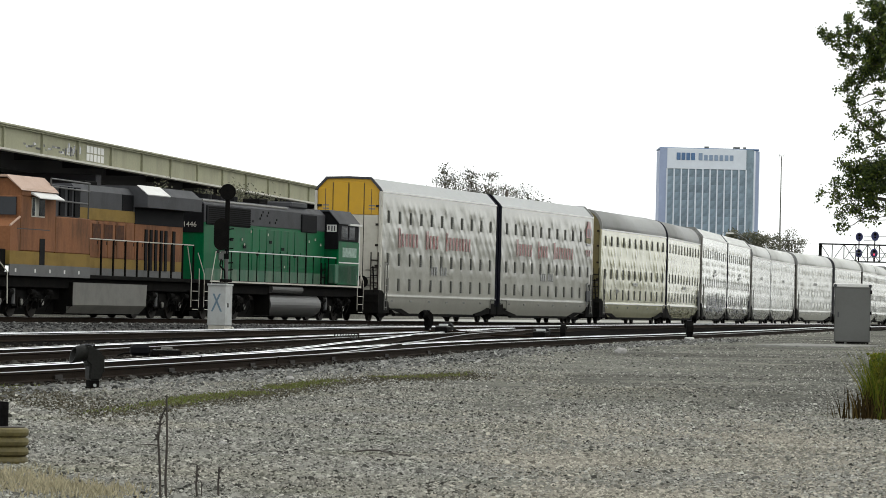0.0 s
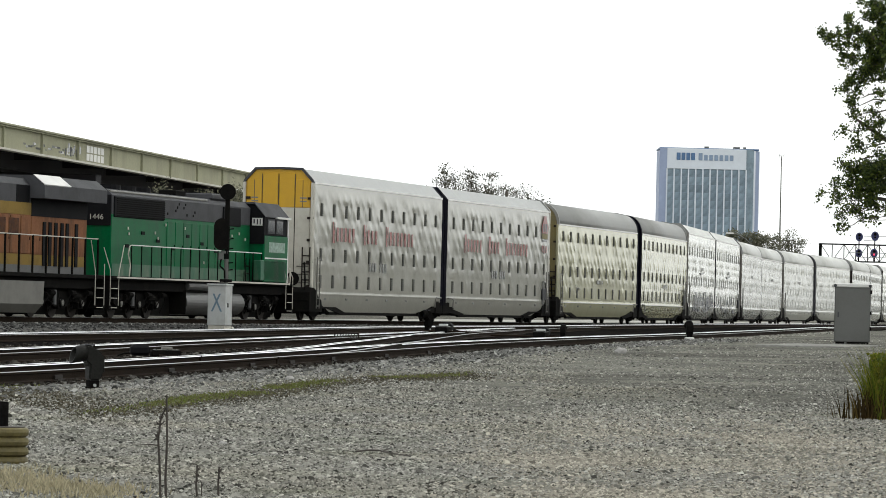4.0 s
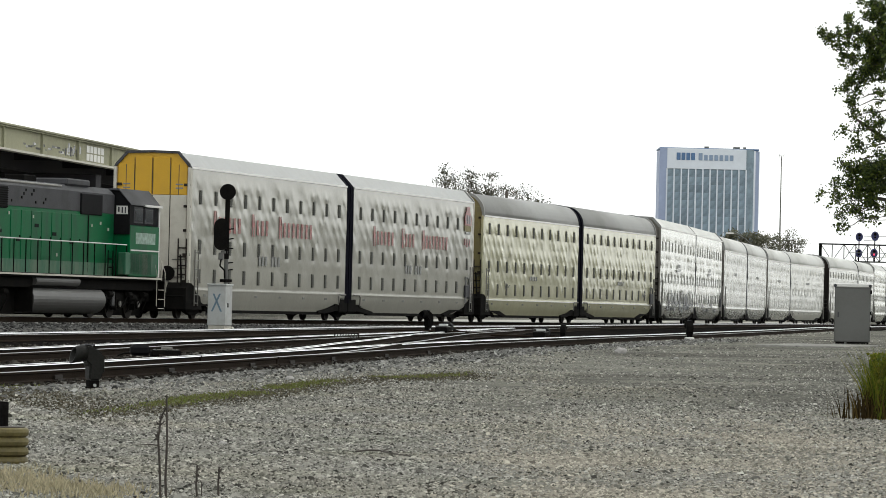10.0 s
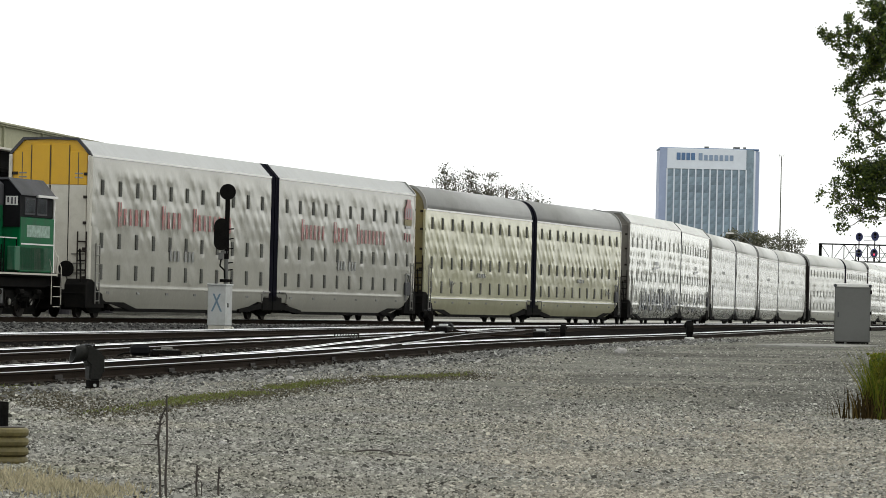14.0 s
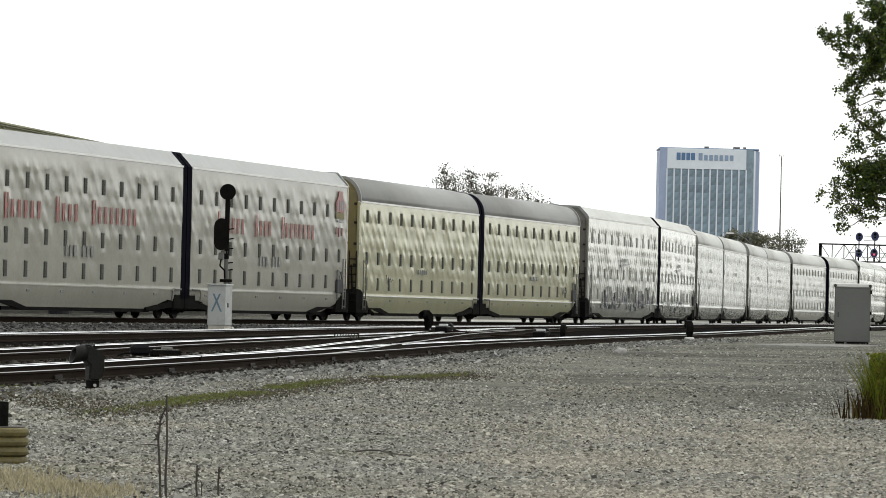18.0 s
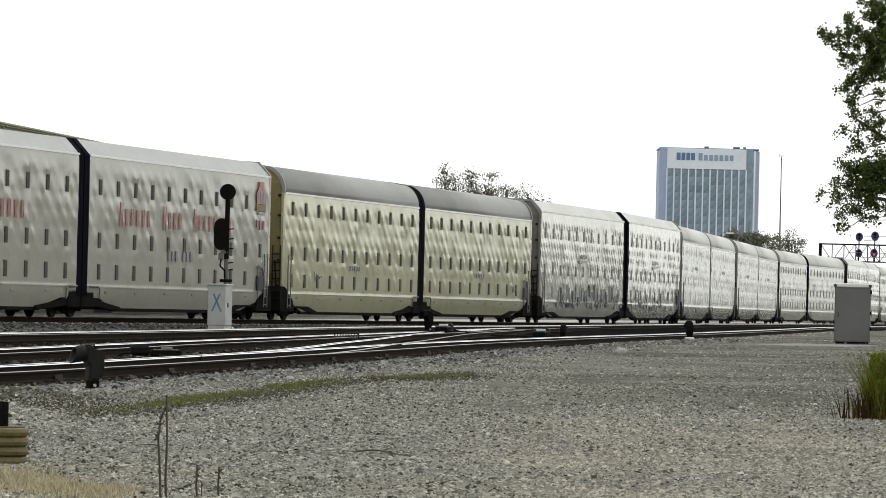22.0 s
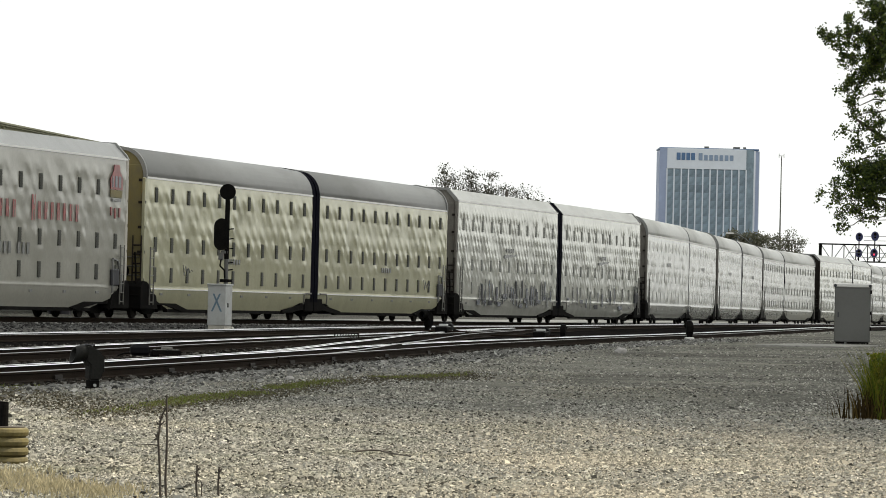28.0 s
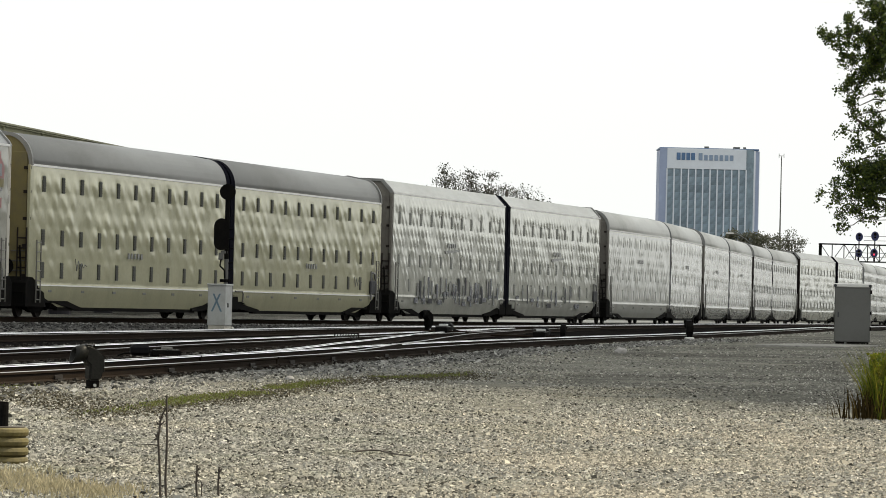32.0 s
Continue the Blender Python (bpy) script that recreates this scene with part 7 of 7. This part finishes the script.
build_viaduct()
build_tower()
build_signal_bridge()
build_far_poles()
build_signal_mast()
dwarf_signal((-4.76, 56.3, 0.215), 0.98, radians(24), "weathered dwarf signal beside the yard track")
dwarf_signal((-0.52, 160.0, 0.55), 1.32, radians(45), "dark dwarf signal among the yard tracks")
dwarf_signal((4.3, 145.0, 0.45), 0.85, radians(-100), "small dark dwarf signal beside a turnout")
dwarf_signal((9.53, 158.0, 0.48), 1.15, radians(-80), "dark dwarf signal on a pale footing")
switch_machine((-5.42, 80.0, 0.35), radians(192), "dark switch machine between yard tracks", 0.62)
switch_machine((0.1, 150.0, 0.55), radians(80), "switch machine with pale lid among the rails")
switch_machine((3.6, 148.0, 0.46), radians(80), "switch machine with pale lid among the rails")
build_cabinet()
build_near_tree()
for k, (x, top, w, n) in enumerate([(-0.2, 19.3, 4.8, 24), (3.0, 18.8, 2.8, 26), (6.2, 18.6, 4.0, 34), (9.8, 17.3, 3.2, 15), (12.2, 16.4, 2.6, 12)]):
    far_tree("tree", "thin autumn tree with sparse leaves", x, 520 + 3 * k, top - 0.4, w, 30 + k, int(n * 2.8), 0.19, 0.7, 13.0)
far_tree("tree", "ragged olive tree under the viaduct", -14.0, 250, 7.1, 7.0, 51, 330, 0.11, 0.1, 6.6)
far_tree("tree", "dense grey-green tree behind the train", 43.9, 602, 13.4, 5.0, 41, 260, 0.26, 0.0, 8.0)
far_tree("tree", "bare-branched tree with few leaves", 47.6, 606, 14.2, 5.0, 42, 75, 0.2, 0.5, 8.0)
far_tree("tree", "bare-branched tree with few leaves", 51.0, 604, 13.6, 4.2, 43, 60, 0.2, 0.6, 8.0)
build_unseen_woods()
build_plants()
build_drum()
build_grate()
build_litter()
build_gravel()


# ---------------------------------------------------------------- the cloud before the sun
CLOUD_Z = 420.0
CLOUD_OFF = Vector((sun_dir.x, sun_dir.y, 0.0)) * (CLOUD_Z / sun_dir.z)


def build_cloud():
    """The low cloud that hides the sun from the yard and drifts away northwards; its trailing edge lets the sun in."""
    m, n, l, bsdf = nodes_of("thin_white_cloud")
    tr, ad = n.new("ShaderNodeBsdfTranslucent"), n.new("ShaderNodeMixShader")
    bsdf.inputs["Base Color"].default_value = (0.85, 0.86, 0.88, 1)
    bsdf.inputs["Roughness"].default_value = 1.0
    bsdf.inputs["Specular IOR Level"].default_value = 0.0
    tr.inputs["Color"].default_value = (0.92, 0.96, 1.0, 1)
    ad.inputs["Fac"].default_value = 0.75
    l.new(bsdf.outputs["BSDF"], ad.inputs[1])
    l.new(tr.outputs["BSDF"], ad.inputs[2])
    l.new(ad.outputs["Shader"], n["Material Output"].inputs["Surface"])
    vs = np.concatenate([np.array([0, 4, 12, 25, 45, 70]), np.linspace(100, 2060, 80), np.array([2085, 2100])])
    us = np.concatenate([[-1, -0.97, -0.9], np.linspace(-0.8, 0.8, 15), [0.9, 0.97, 1]])
    verts, faces = [], []
    for side in (1, -1):
        for v in vs:
            for u in us:
                x = 0.06 * v + 95 * u + 14 * noise.noise((v * 0.012, u, 3.0))
                y = v + (6 * noise.noise((x * 0.03, 0.5, 1.0)) - 0.95 * x) * max(0.0, 1 - v / 200)
                rim = max(0.0, 1 - abs(u)) ** 0.5 * min(1.0, (v / 60) ** 0.5) * min(1.0, max(0.0, (2100 - v) / 60) ** 0.5)
                puff = 16 + 16 * noise.noise((x * 0.02, y * 0.02, 5.0 + side)) + 9 * noise.noise((x * 0.06, y * 0.06, side))
                verts.append((x, y, side * rim * puff * (1.3 if side > 0 else 0.5)))
    k, half = len(us), len(us) * len(vs)
    for j in range(len(vs) - 1):
        for i in range(k - 1):
            a = j * k + i
            faces += [(a, a + 1, a + 1 + k, a + k), (half + a, half + a + k, half + a + 1 + k, half + a + 1)]
    ob = new("cloud", raw_mesh("cloud", verts, faces, m, True))
    return tagged(ob, "low white cloud drifting off the sun", "cloud", kind="stuff")


CLOUD = build_cloud()


# ---------------------------------------------------------------- movement
def motions():
    walk(CLOUD, [(t, Matrix.Translation(CLOUD_OFF + Vector((0, edge, CLOUD_Z)))) for t, edge in ((0.0, -42.0), (24.0, 29.5), (28.0, 45.0), (32.0, 62.0))])
    for unit, place in TRAIN:
        rows = []
        for k in range(17):
            t = 2.0 * k
            s = place + travel(t)
            a, b = main_at(s - 7.0), main_at(s + 7.0)
            h = math.atan2(b[1] - a[1], b[0] - a[0])
            rows.append((t, Matrix.Translation(((a[0] + b[0]) / 2, (a[1] + b[1]) / 2, RAIL_Z)) @ Matrix.Rotation(h, 4, "Z")))
        walk(unit, rows)
    for ob, x, r in SPINNING:
        rows = []
        n = 200 if r < 0.45 else 128
        for k in range(n + 1):
            t = 32.0 * k / n
            rows.append((t, Matrix.Translation((x, 0, r)) @ Matrix.Rotation(travel(t) / r, 4, "Y")))
        walk(ob, rows)


motions()
